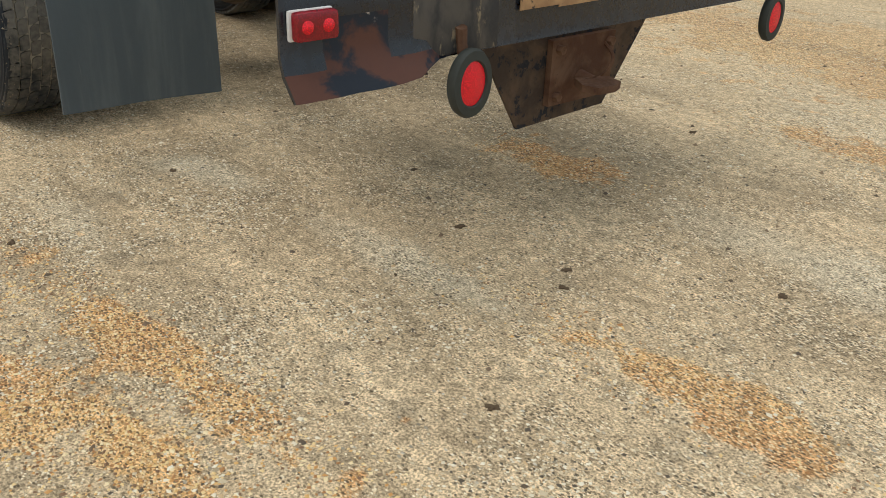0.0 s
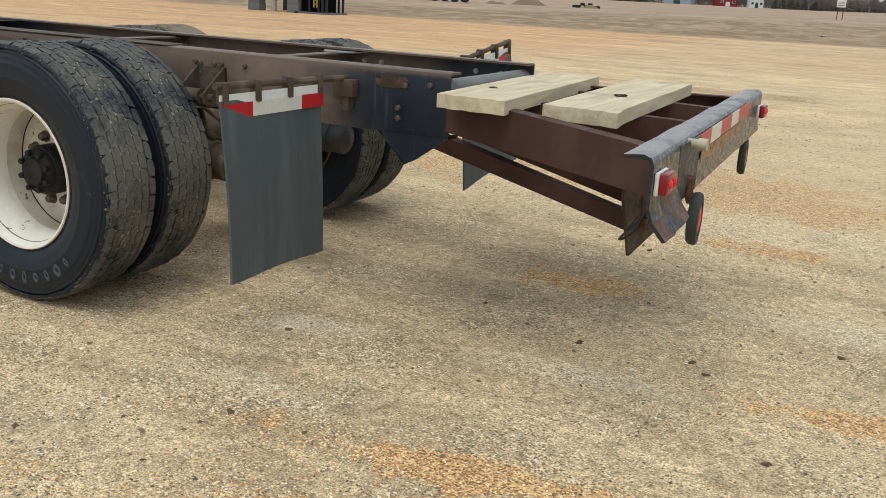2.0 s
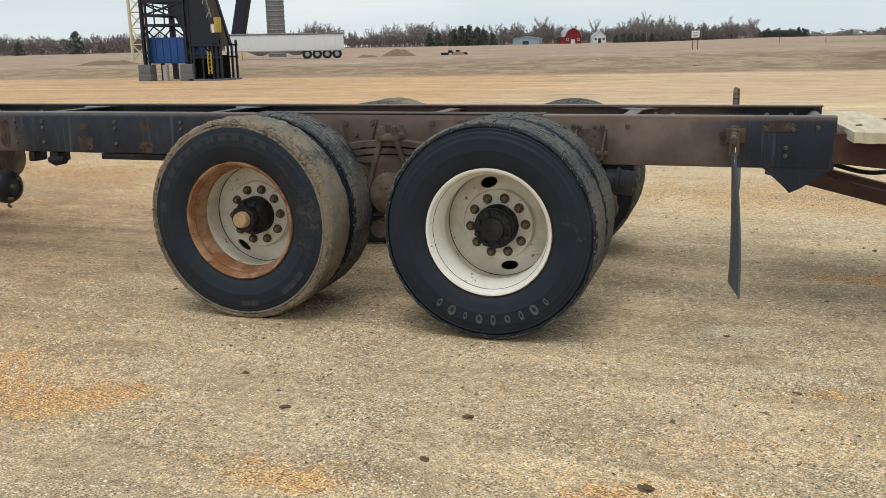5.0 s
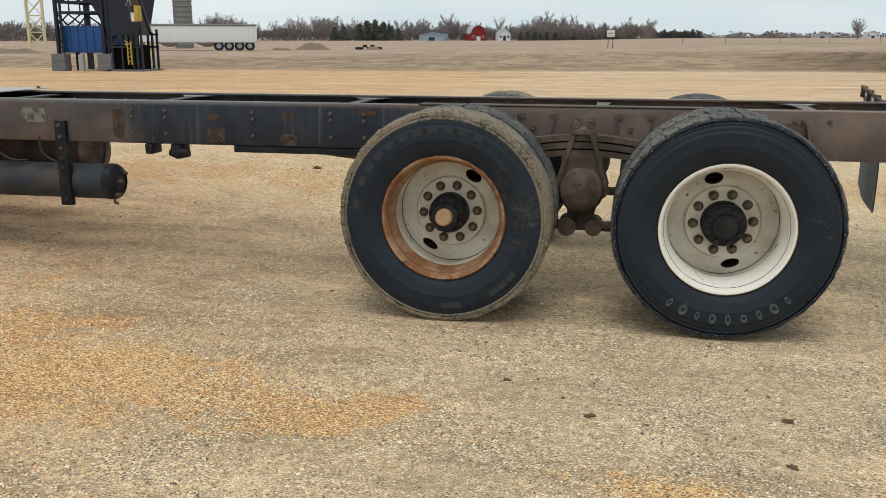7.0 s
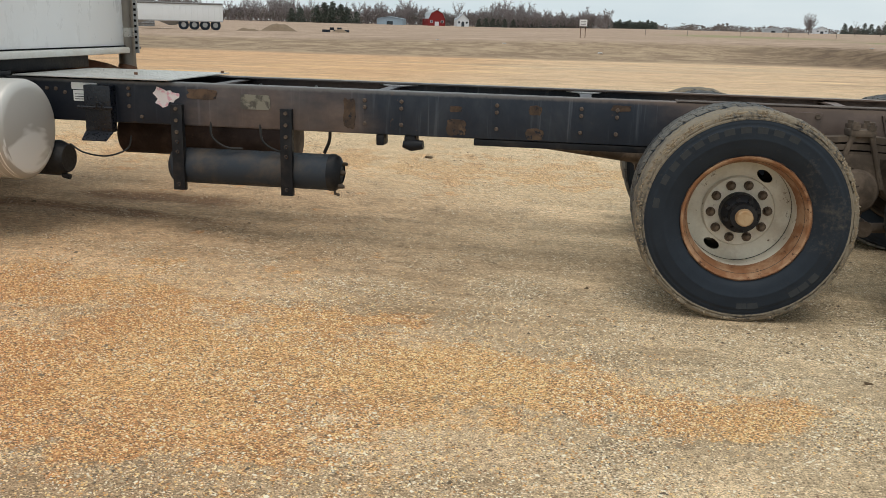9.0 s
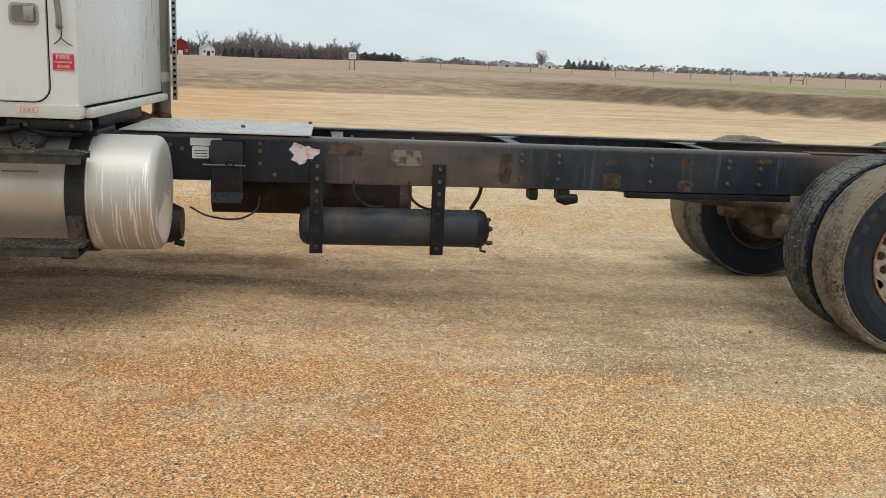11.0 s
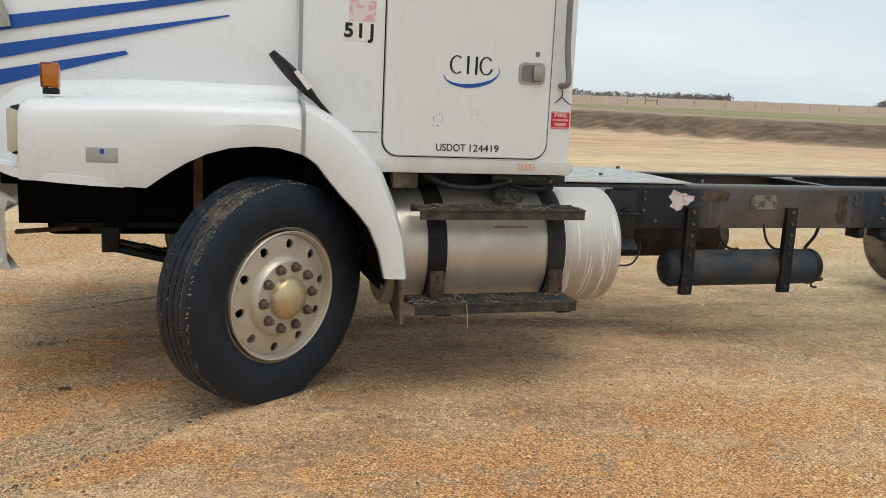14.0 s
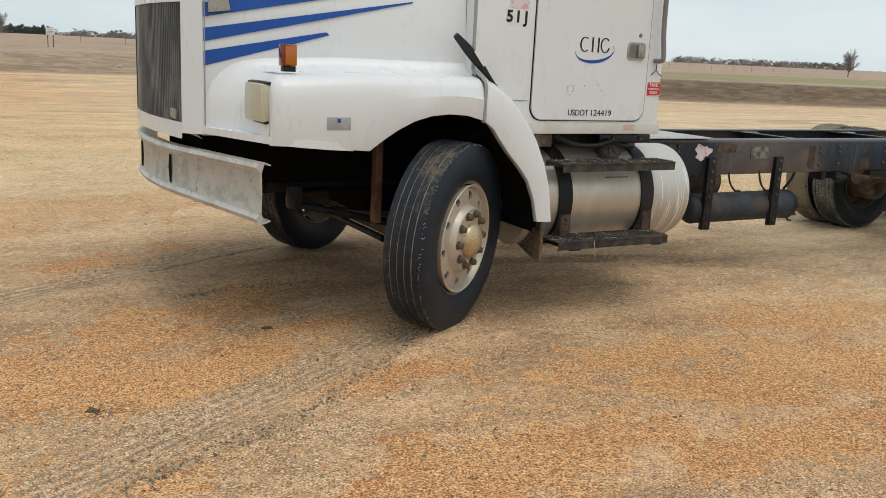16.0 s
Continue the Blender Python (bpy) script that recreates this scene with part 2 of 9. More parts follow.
M["black_plastic"] = plain("black_plastic", (0.014, 0.014, 0.015), 0.45)
# near black for joints, holes and the painted shade of enclosed bays
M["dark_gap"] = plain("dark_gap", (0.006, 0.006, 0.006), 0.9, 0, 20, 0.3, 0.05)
M["tape_red"] = plain("tape_red", (0.50, 0.025, 0.03), 0.35, 0, 60, 0.25)
M["tape_white"] = plain("tape_white", (0.70, 0.68, 0.63), 0.35, 0, 60, 0.25)
M["tape_ghost"] = worn("tape_ghost", (0.50, 0.31, 0.16), (0.36, 0.21, 0.11), (0.05, 0.04, 0.04), 12, 0.4, 0.6, 0.7, 0, 0.1, (1, 1, 1), 0.56, 0.60)
M["paper_white"] = plain("paper_white", (0.72, 0.74, 0.72), 0.6, 0, 50, 0.2)
M["sticker_pink"] = worn("sticker_pink", (0.74, 0.68, 0.68), (0.72, 0.42, 0.48), None, 26, 0.5, 0.58, 0.6)
M["data_plate"] = worn("data_plate", (0.24, 0.23, 0.19), (0.10, 0.095, 0.085), (0.34, 0.33, 0.28), 22, 0.45, 0.6, 0.5, 0.3)
M["blue_paint"] = plain("blue_paint", (0.012, 0.075, 0.33), 0.35, 0, 8, 0.15)
M["letter_black"] = plain("letter_black", (0.012, 0.013, 0.018), 0.5)
M["letter_white"] = plain("letter_white", (0.78, 0.76, 0.74), 0.5)
M["sign_red"] = plain("sign_red", (0.58, 0.03, 0.04), 0.45, 0, 40, 0.2)
M["faded_red"] = plain("faded_red", (0.66, 0.36, 0.26), 0.6, 0, 40, 0.3)
M["reflector_ring"] = plain("reflector_ring", (0.045, 0.050, 0.045), 0.7, 0, 40, 0.4)
M["seam_grey"] = plain("seam_grey", (0.33, 0.33, 0.34), 0.5)
M["glass_dark"] = plain("glass_dark", (0.03, 0.035, 0.04), 0.06, 0, 3, 0.05)
M["wire"] = plain("wire", (0.03, 0.022, 0.018), 0.6)
M["hose"] = plain("hose", (0.02, 0.02, 0.02), 0.55)
M["straw"] = plain("straw", (0.44, 0.35, 0.22), 0.8, 0, 60, 0.3)
M["box_paint"] = worn("box_paint", (0.005, 0.007, 0.012), (0.015, 0.018, 0.025), (0.07, 0.05, 0.04), 6, 0.45, 0.7, 0.32, 0, 0.08, (1, 1, 1), 0.69, 0.73, 0.4)


def lens(name, color, rough=0.12):
    n = Nodes(name, rough)
    c = n.cells(260, None, "Distance")
    n.b.inputs["Coat Weight"].default_value = 0.06
    return n.done(n.mix(n.step(c, 0.1, 0.6), tuple(v * 1.25 for v in color), tuple(v * 0.65 for v in color)), None, c, 0.06, 0.002)


M["lens_red"] = lens("lens_red", (0.30, 0.002, 0.012), 0.25)
M["reflector_red"] = lens("reflector_red", (0.98, 0.006, 0.022), 0.45)
M["lens_amber"] = lens("lens_amber", (0.50, 0.15, 0.012))
M["lens_rim_red"] = lens("lens_rim_red", (0.22, 0.03, 0.02))
M["headlight_lens"] = lens("headlight_lens", (0.62, 0.58, 0.43), 0.2)


def rubber(name, mud, lo, hi):
    n = Nodes(name, 0.75, 0, 0.26)
    a, f = n.noise(3.2, 7, 0.65), n.noise(55, 5, 0.65)
    base = n.mix(n.noise(9, 4), (0.006, 0.010, 0.017), (0.017, 0.025, 0.036))
    k = n.step(n.math("ADD", n.math("MULTIPLY", a, 0.65), n.math("MULTIPLY", f, 0.35)), lo, hi)
    return n.done(n.mix(k, base, n.mix(f, tuple(v * 0.6 for v in mud), mud)), n.step(k, 0, 1, 0.48, 0.95), f, 0.3, 0.004)


M["sidewall"] = rubber("sidewall", (0.16, 0.13, 0.10), 0.60, 0.78)
M["sidewall_dusty"] = rubber("sidewall_dusty", (0.135, 0.115, 0.090), 0.53, 0.80)
M["shoulder_mud"] = rubber("shoulder_mud", (0.26, 0.22, 0.165), 0.36, 0.52)
M["tread"] = rubber("tread", (0.190, 0.180, 0.160), 0.36, 0.60)
M["groove_dust"] = rubber("groove_dust", (0.44, 0.40, 0.335), 0.28, 0.52)
M["tread_muddy"] = rubber("tread_muddy", (0.30, 0.235, 0.155), 0.34, 0.50)
M["groove_mud"] = worn("groove_mud", (0.34, 0.275, 0.195), (0.20, 0.155, 0.11), (0.05, 0.042, 0.035), 16, 0.42, 0.7, 0.95, 0, 0.3, (1, 1, 1), 0.60, 0.66)
M["tread_front"] = rubber("tread_front", (0.22, 0.175, 0.125), 0.48, 0.68)
M["tyre_letter_dark"] = plain("tyre_letter_dark", (0.040, 0.044, 0.048), 0.85, 0, 50, 0.5)
M["tyre_letter"] = plain("tyre_letter", (0.085, 0.092, 0.098), 0.8, 0, 50, 0.5)
M["mud_splash"] = rubber("mud_splash", (0.26, 0.20, 0.14), 0.42, 0.60)


def tank_alloy():
    n = Nodes("tank_alloy", 0.38, 0.62)
    f = n.noise(5, 6, 0.6, n.scaled(n.pos, (1, 1, 0.35)))
    fine = n.noise(90, 3, 0.5, n.scaled(n.pos, (3, 1, 0.15)))
    c = n.mix(n.step(f, 0.35, 0.7), (0.62, 0.575, 0.50), (0.50, 0.45, 0.38))
    c = n.mix(0.25, c, n.mix(fine, (0.5, 0.5, 0.5), (1.1, 1.1, 1.1)), "MULTIPLY")
    return n.done(c, n.step(f, 0.3, 0.7, 0.30, 0.48), fine, 0.03, 0.002)


def tank_drips():
    """Alloy bleached by runs of spilled fuel, and blended paler with height."""
    n = Nodes("tank_drips", 0.5, 0.45)
    x = n.scaled(n.pos, (95, 1.0, 2.6))
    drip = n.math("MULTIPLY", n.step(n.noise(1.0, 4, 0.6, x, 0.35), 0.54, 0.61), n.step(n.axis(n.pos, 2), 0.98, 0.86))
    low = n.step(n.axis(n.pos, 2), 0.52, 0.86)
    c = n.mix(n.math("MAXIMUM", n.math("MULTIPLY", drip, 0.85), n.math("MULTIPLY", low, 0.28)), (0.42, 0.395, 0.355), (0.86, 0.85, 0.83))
    return n.done(c, 0.5, drip, 0.06, 0.002)


M["tank_alloy"], M["tank_drips"] = tank_alloy(), tank_drips()


def wood():
    n = Nodes("weathered_wood", 0.85)
    v = n.scaled(n.pos, (26, 2.2, 26))
    g, s = n.noise(1.0, 8, 0.65, v, 0.6), n.noise(4, 5)
    c = n.mix(n.step(g, 0.3, 0.72), (0.47, 0.39, 0.26), (0.67, 0.59, 0.42))
    c = n.mix(n.step(s, 0.55, 0.75), c, (0.36, 0.33, 0.25))
    return n.done(c, None, g, 0.35, 0.004)


M["wood"] = wood()


def grille():
    n = Nodes("grille_metal", 0.5, 0.5)
    s = n.noise(7, 6, 0.65, n.scaled(n.pos, (1, 1, 0.4)))
    return n.done(n.mix(n.step(s, 0.4, 0.65), (0.13, 0.135, 0.14), (0.27, 0.275, 0.27)), None, s, 0.1, 0.003)


M["grille"] = grille()


def ground_mat():
    n = Nodes("yard_ground", 0.95, 0, 0.12)
    p = n.world

    def dots(scale, share, size, turn=0.0, squash=1.0, soft=0.75):
        """Separate small pieces lying on the ground: a mask, and a random colour for each piece."""
        m = n.t.nodes.new("ShaderNodeMapping")
        n.put(p, m.inputs["Vector"])
        m.inputs["Rotation"].default_value = (0, 0, turn)
        m.inputs["Scale"].default_value = (squash, 1.0, 0.0)
        v = n.t.nodes.new("ShaderNodeTexVoronoi")
        v.voronoi_dimensions = "2D"
        v.inputs["Scale"].default_value = scale
        n.put(m.outputs["Vector"], v.inputs["Vector"])
        r = n.axis(v.outputs["Color"], 0)
        keep = n.math("GREATER_THAN", n.math("ADD", r, share), 1.0)
        return n.math("MULTIPLY", keep, n.step(v.outputs["Distance"], size, size * soft)), v.outputs["Color"]

    big, mid = n.noise(0.45, 6, 0.6, p), n.noise(2.6, 6, 0.62, p)
    fine, grit = n.noise(24, 5, 0.7, p), n.noise(150, 3, 0.65, p)
    # packed limestone dust and soil, smooth where it is trodden hard
    c = n.mix(n.step(big, 0.35, 0.65), (0.465, 0.358, 0.230), (0.600, 0.462, 0.295))
    c = n.mix(n.math("MULTIPLY", n.step(mid, 0.48, 0.74), 0.7), c, (0.375, 0.286, 0.182))
    c = n.mix(n.math("MULTIPLY", n.step(n.noise(3.4, 6, 0.65, p, 0.5), 0.55, 0.70), 0.65), c, (0.325, 0.262, 0.178))
    smear = n.noise(1.0, 6, 0.65, n.scaled(p, (0.7, 2.4, 1.0)), 0.6)
    c = n.mix(0.8, c, n.mix(n.step(smear, 0.32, 0.68), (0.70, 0.69, 0.68), (1.22, 1.22, 1.22)), "MULTIPLY")
    pale = n.step(n.math("ADD", n.attr("pale"), n.math("MULTIPLY", n.math("SUBTRACT", mid, 0.5), 0.9)), 0.35, 0.85)
    c = n.mix(n.math("MULTIPLY", pale, 0.8), c, (0.62, 0.525, 0.375))
    # spilled grain, trodden in
    k = n.math("ADD", n.attr("grain"), n.math("MULTIPLY", n.math("SUBTRACT", mid, 0.5), 2.1))
    k = n.math("ADD", k, n.math("MULTIPLY", n.math("SUBTRACT", n.noise(9, 5, 0.6, p), 0.5), 1.0))
    k = n.step(k, 0.42, 0.60)
    g = n.mix(n.step(n.noise(1.1, 4, 0.6, p), 0.40, 0.62), (0.60, 0.315, 0.130), (0.72, 0.445, 0.195))
    c = n.mix(n.math("MULTIPLY", k, 0.82), c, g)
    damp = n.step(n.math("ADD", n.attr("damp"), n.math("MULTIPLY", n.math("SUBTRACT", mid, 0.5), 0.9)), 0.35, 0.85)
    c = n.mix(n.math("MULTIPLY", damp, 0.85), c, n.mix(fine, (0.175, 0.105, 0.062), (0.30, 0.190, 0.110)))
    c = n.mix(n.math("MULTIPLY", n.attr("warm"), 0.95), c, (0.925, 0.775, 0.70), "MULTIPLY")
    c = n.mix(n.math("MULTIPLY", n.step(n.axis(p, 1), 0.6, 3.0), 0.5), c, (0.70, 0.535, 0.335))
    # lines pressed by tyre ribs
    ribs = n.math("SINE", n.math("MULTIPLY", n.attr("lane"), 136.0))
    press = n.math("MULTIPLY", n.attr("track"), n.step(n.noise(4.5, 5, 0.6, p), 0.30, 0.52))
    c = n.mix(n.math("MULTIPLY", press, 0.66), c, n.mix(n.step(ribs, -0.7, 0.7), (0.275, 0.205, 0.14), (0.53, 0.415, 0.275)))
    # soft tonal grain of the packed surface
    c = n.mix(0.85, c, n.mix(n.step(fine, 0.3, 0.7), (0.70, 0.69, 0.68), (1.26, 1.26, 1.26)), "MULTIPLY")
    c = n.mix(0.8, c, n.mix(n.step(grit, 0.34, 0.66), (0.42, 0.41, 0.40), (1.58, 1.58, 1.58)), "MULTIPLY")
    # loose grit gathers in drifts: pale chips, kernels, dark crumbs and shaded gaps, with bare soil between
    drift = n.step(n.noise(1.7, 8, 0.72, n.scaled(p, (1.0, 1.6, 1.0)), 0.7), 0.46, 0.68)
    many = n.math("MAXIMUM", drift, k)
    a, ca = dots(92, n.math("ADD", n.math("MULTIPLY", many, 0.42), 0.035), 0.42, 0.5, 0.60)
    b, cb = dots(165, n.math("ADD", n.math("MULTIPLY", many, 0.48), 0.05), 0.46, -0.7, 0.60)
    d, cd = dots(74, n.math("ADD", n.math("MULTIPLY", many, 0.05), 0.035), 0.34, 1.1, 0.7)
    pal_a = n.mix(n.step(n.axis(ca, 1), 0.25, 0.75), (0.36, 0.27, 0.165), (0.90, 0.76, 0.53))
    pal_b = n.mix(n.step(n.axis(cb, 1), 0.2, 0.8), (0.22, 0.16, 0.095), (0.98, 0.86, 0.64))
    ker_a = n.mix(n.step(n.axis(ca, 1), 0.15, 0.85), (0.42, 0.19, 0.07), (0.90, 0.62, 0.31))
    ker_b = n.mix(n.step(n.axis(cb, 1), 0.15, 0.85), (0.30, 0.14, 0.055), (0.96, 0.74, 0.44))
    tint = n.mix(n.math("MULTIPLY", n.attr("warm"), 0.8), (1, 1, 1), (0.92, 0.76, 0.66))
    c = n.mix(n.math("MULTIPLY", a, 0.9), c, n.mix(1.0, n.mix(n.math("MULTIPLY", k, 0.85), pal_a, ker_a), tint, "MULTIPLY"))
    c = n.mix(n.math("MULTIPLY", b, 0.85), c, n.mix(1.0, n.mix(n.math("MULTIPLY", k, 0.85), pal_b, ker_b), tint, "MULTIPLY"))
    # dark dots: soil crumbs, plus shade between kernels put into the colour
    e, ce = dots(120, n.math("ADD", n.math("MULTIPLY", many, 0.36), 0.04), 0.40, 0.2, 0.55)
    c = n.mix(n.math("MULTIPLY", e, 0.85), c, n.mix(n.axis(ce, 1), (0.06, 0.045, 0.03), (0.20, 0.145, 0.09)))
    c = n.mix(n.math("MULTIPLY", d, 0.75), c, n.mix(n.axis(cd, 1), (0.10, 0.078, 0.052), (0.70, 0.64, 0.52)))
    # random dark flecks paint the shade of small pits
    pit = n.step(n.noise(46, 5, 0.78, p), 0.625, 0.69)
    c = n.mix(n.math("MULTIPLY", pit, 0.55), c, (0.19, 0.148, 0.10))
    lumps = n.step(n.noise(12, 6, 0.75, p, 0.5), 0.655, 0.71)
    c = n.mix(n.math("MULTIPLY", lumps, 0.5), c, (0.23, 0.18, 0.125))
    # scraped yard further out: broad drifts of tan, cream and orange, with crumbs
    far = n.attr("far")
    streak = n.noise(1.0, 8, 0.62, n.scaled(p, (0.05, 0.20, 1.0)), 0.5)
    streak2 = n.noise(1.0, 9, 0.66, n.scaled(p, (0.11, 0.50, 1.0)), 0.8)
    ochre = n.step(n.math("ADD", n.step(n.axis(p, 1), 10, 26), n.math("MULTIPLY", n.math("SUBTRACT", streak, 0.5), 1.6)), 0.2, 0.9)
    y = n.mix(ochre, (0.640, 0.485, 0.305), (0.600, 0.410, 0.255))
    y = n.mix(n.step(streak, 0.50, 0.68), y, (0.500, 0.372, 0.250))
    y = n.mix(n.math("MULTIPLY", n.step(streak2, 0.54, 0.64), 0.9), y, (0.790, 0.570, 0.315))
    y = n.mix(n.math("MULTIPLY", n.step(streak2, 0.44, 0.34), 0.7), y, (0.350, 0.245, 0.158))
    y = n.mix(n.math("MULTIPLY", n.attr("grain"), 0.6), y, (0.72, 0.50, 0.265))
    lump = n.noise(1.3, 10, 0.74, n.scaled(p, (0.7, 1.0, 1.0)), 0.3)
    y = n.mix(0.75, y, n.mix(n.step(lump, 0.3, 0.7), (0.74, 0.73, 0.72), (1.22, 1.22, 1.22)), "MULTIPLY")
    rough = n.step(n.noise(0.5, 5, 0.6, p), 0.45, 0.65)
    u, cu = dots(26, n.math("ADD", n.math("MULTIPLY", rough, 0.16), 0.05), 0.36, 0.4, 0.6)
    w, cw = dots(52, n.math("ADD", n.math("MULTIPLY", rough, 0.22), 0.16), 0.40, -0.5, 0.6)
    y = n.mix(n.math("MULTIPLY", w, 0.75), y, n.mix(n.step(n.axis(cw, 1), 0.3, 0.5), (0.30, 0.215, 0.135), (0.78, 0.64, 0.43)))
    y = n.mix(n.math("MULTIPLY", u, 0.75), y, n.mix(n.step(n.axis(cu, 1), 0.5, 0.7), (0.20, 0.140, 0.085), (0.76, 0.62, 0.42)))
    y = n.mix(n.math("MULTIPLY", n.step(n.noise(5.5, 7, 0.74, p), 0.62, 0.70), 0.6), y, (0.27, 0.192, 0.118))
    y = n.mix(0.7, y, n.mix(n.step(fine, 0.3, 0.7), (0.72, 0.71, 0.70), (1.24, 1.24, 1.24)), "MULTIPLY")
    y = n.mix(n.step(n.axis(p, 0), -3.0, -9.0), y, (0.965, 0.87, 0.79), "MULTIPLY")
    y = n.mix(1.0, y, (0.99, 1.0, 1.03), "MULTIPLY")
    c = n.mix(far, c, y)
    # bank and stubble field
    gn = n.noise(0.22, 7, 0.65, n.scaled(p, (0.25, 1.0, 1.0)))
    gf = n.noise(1.6, 8, 0.75, n.scaled(p, (0.7, 1.0, 1.0)))
    f = n.mix(n.step(gn, 0.35, 0.65), (0.355, 0.258, 0.192), (0.465, 0.345, 0.262))
    f = n.mix(n.math("MULTIPLY", n.step(gf, 0.46, 0.66), 0.7), f, (0.27, 0.195, 0.118))
    f = n.mix(0.6, f, n.mix(n.step(n.noise(0.5, 10, 0.78, n.scaled(p, (0.6, 1.0, 1.0))), 0.32, 0.68), (0.62, 0.60, 0.58), (1.26, 1.25, 1.24)), "MULTIPLY")
    clump = n.noise(0.33, 9, 0.72, n.scaled(p, (0.5, 1.0, 1.0)), 1.2)
    f = n.mix(n.math("MULTIPLY", n.step(clump, 0.56, 0.66), 0.75), f, (0.215, 0.150, 0.100))
    f = n.mix(n.math("MULTIPLY", n.step(clump, 0.42, 0.33), 0.65), f, (0.56, 0.425, 0.305))
    green = n.step(n.math("ADD", n.attr("green"), n.math("MULTIPLY", n.math("SUBTRACT", gn, 0.5), 1.1)), 0.35, 0.85)
    f = n.mix(n.math("MULTIPLY", n.math("MULTIPLY", green, n.step(gf, 0.32, 0.58)), 0.85), f, n.mix(gf, (0.175, 0.205, 0.075), (0.250, 0.275, 0.105)))
    bank = n.step(n.math("ADD", n.attr("bank"), n.math("MULTIPLY", n.math("SUBTRACT", gf, 0.5), 1.1)), 0.4, 0.9)
    tuft = n.noise(0.9, 9, 0.76, n.scaled(p, (0.6, 1.0, 2.0)), 0.5)
    f = n.mix(n.math("MULTIPLY", bank, 0.92), f, n.mix(n.step(tuft, 0.40, 0.64), n.mix(n.attr("steep"), (0.235, 0.165, 0.108), (0.098, 0.066, 0.043)), n.mix(n.attr("steep"), (0.42, 0.315, 0.205), (0.215, 0.152, 0.096))))
    c = n.mix(n.attr("field"), c, f)
    h = n.math("ADD", n.math("MULTIPLY", fine, 0.7), n.math("ADD", n.math("MULTIPLY", grit, 0.35), n.math("MULTIPLY", n.math("ADD", n.math("MULTIPLY", a, 0.5), n.math("MULTIPLY", b, 0.3)), 1.0)))
    h = n.math("ADD", h, n.math("MULTIPLY", n.math("MULTIPLY", press, ribs), 0.35))
    return n.done(c, None, h, 0.7, 0.012)


M["ground"] = ground_mat()


def specks(name, colors, rough=0.85, redden=None):
    n = Nodes(name, rough)
    r = n.t.nodes.new("ShaderNodeValToRGB")
    r.color_ramp.interpolation = "CONSTANT"
    while len(r.color_ramp.elements) < len(colors):
        r.color_ramp.elements.new(0.5)
    for k, c in enumerate(colors):
        r.color_ramp.elements[k].position, r.color_ramp.elements[k].color = k / len(colors), (*c, 1)
    n.put(n.island(), r.inputs["Fac"])
    if not redden:
        return n.done(r.outputs["Color"])
    k = n.step(n.axis(n.world, 0), -2.5, -7.0)
    return n.done(n.mix(k, r.outputs["Color"], redden, "MULTIPLY"))


M["gravel"] = specks("gravel", [(0.78, 0.69, 0.53), (0.42, 0.33, 0.21), (0.60, 0.49, 0.33), (0.22, 0.165, 0.10), (0.84, 0.76, 0.60), (0.11, 0.085, 0.06), (0.60, 0.42, 0.23), (0.72, 0.63, 0.47)], 0.85, (0.95, 0.80, 0.66))
M["kernels"] = specks("kernels", [(0.72, 0.44, 0.16), (0.60, 0.31, 0.10), (0.78, 0.56, 0.26), (0.42, 0.20, 0.07), (0.86, 0.70, 0.42), (0.22, 0.12, 0.06), (0.80, 0.60, 0.30)], 0.6, (0.88, 0.66, 0.54))
M["clod"] = plain("clod", (0.15, 0.105, 0.068), 0.95, 0, 40, 0.6, 0.05)
M["litter"] = plain("litter", (0.70, 0.70, 0.70), 0.7)


def bark(name, a, b):
    n = Nodes(name, 0.9)
    return n.done(n.mix(n.island(), a, b))


M["bark"] = bark("bark", (0.115, 0.098, 0.090), (0.20, 0.170, 0.155))
M["twigs"] = bark("twigs", (0.165, 0.140, 0.136), (0.285, 0.243, 0.232))
M["cedar"] = bark("cedar", (0.052, 0.063, 0.051), (0.092, 0.104, 0.080))
M["barn_red"] = plain("barn_red", (0.22, 0.022, 0.022), 0.8, 0, 2, 0.3)
M["house_white"] = plain("house_white", (0.66, 0.68, 0.70), 0.7, 0, 2, 0.2)
M["roof_grey"] = plain("roof_grey", (0.42, 0.45, 0.48), 0.7, 0, 2, 0.3)
M["shed_blue"] = plain("shed_blue", (0.30, 0.38, 0.45), 0.6, 0, 2, 0.3)
M["far_glass"] = plain("far_glass", (0.04, 0.05, 0.06), 0.2)
M["steel_blue_black"] = plain("steel_blue_black", (0.018, 0.022, 0.035), 0.5, 0.1, 2, 0.3)
M["bin_blue"] = plain("bin_blue", (0.020, 0.080, 0.26), 0.45, 0.1, 1.5, 0.3)
M["yellow_paint"] = plain("yellow_paint", (0.46, 0.34, 0.06), 0.5, 0, 4, 0.3)
M["concrete_block"] = plain("concrete_block", (0.16, 0.165, 0.17), 0.85, 0, 4, 0.4)
M["pale_yellow"] = plain("pale_yellow", (0.66, 0.58, 0.38), 0.6, 0, 3, 0.2)
M["hopper_white"] = plain("hopper_white", (0.74, 0.75, 0.75), 0.45, 0, 1.5, 0.12)
M["earth_heap"] = plain("earth_heap", (0.23, 0.165, 0.11), 0.95, 0, 3, 0.6)
M["post_wood"] = plain("post_wood", (0.20, 0.17, 0.14), 0.9)

# ---- building blocks ----


def link(name, mesh, parent=None, label="", matrix=None):
    ob = new(name, mesh)
    if parent is not None:
        ob.parent = parent
    if matrix is not None:
        ob.matrix_basis = matrix
    if label:
        ob["label"] = label
    return ob


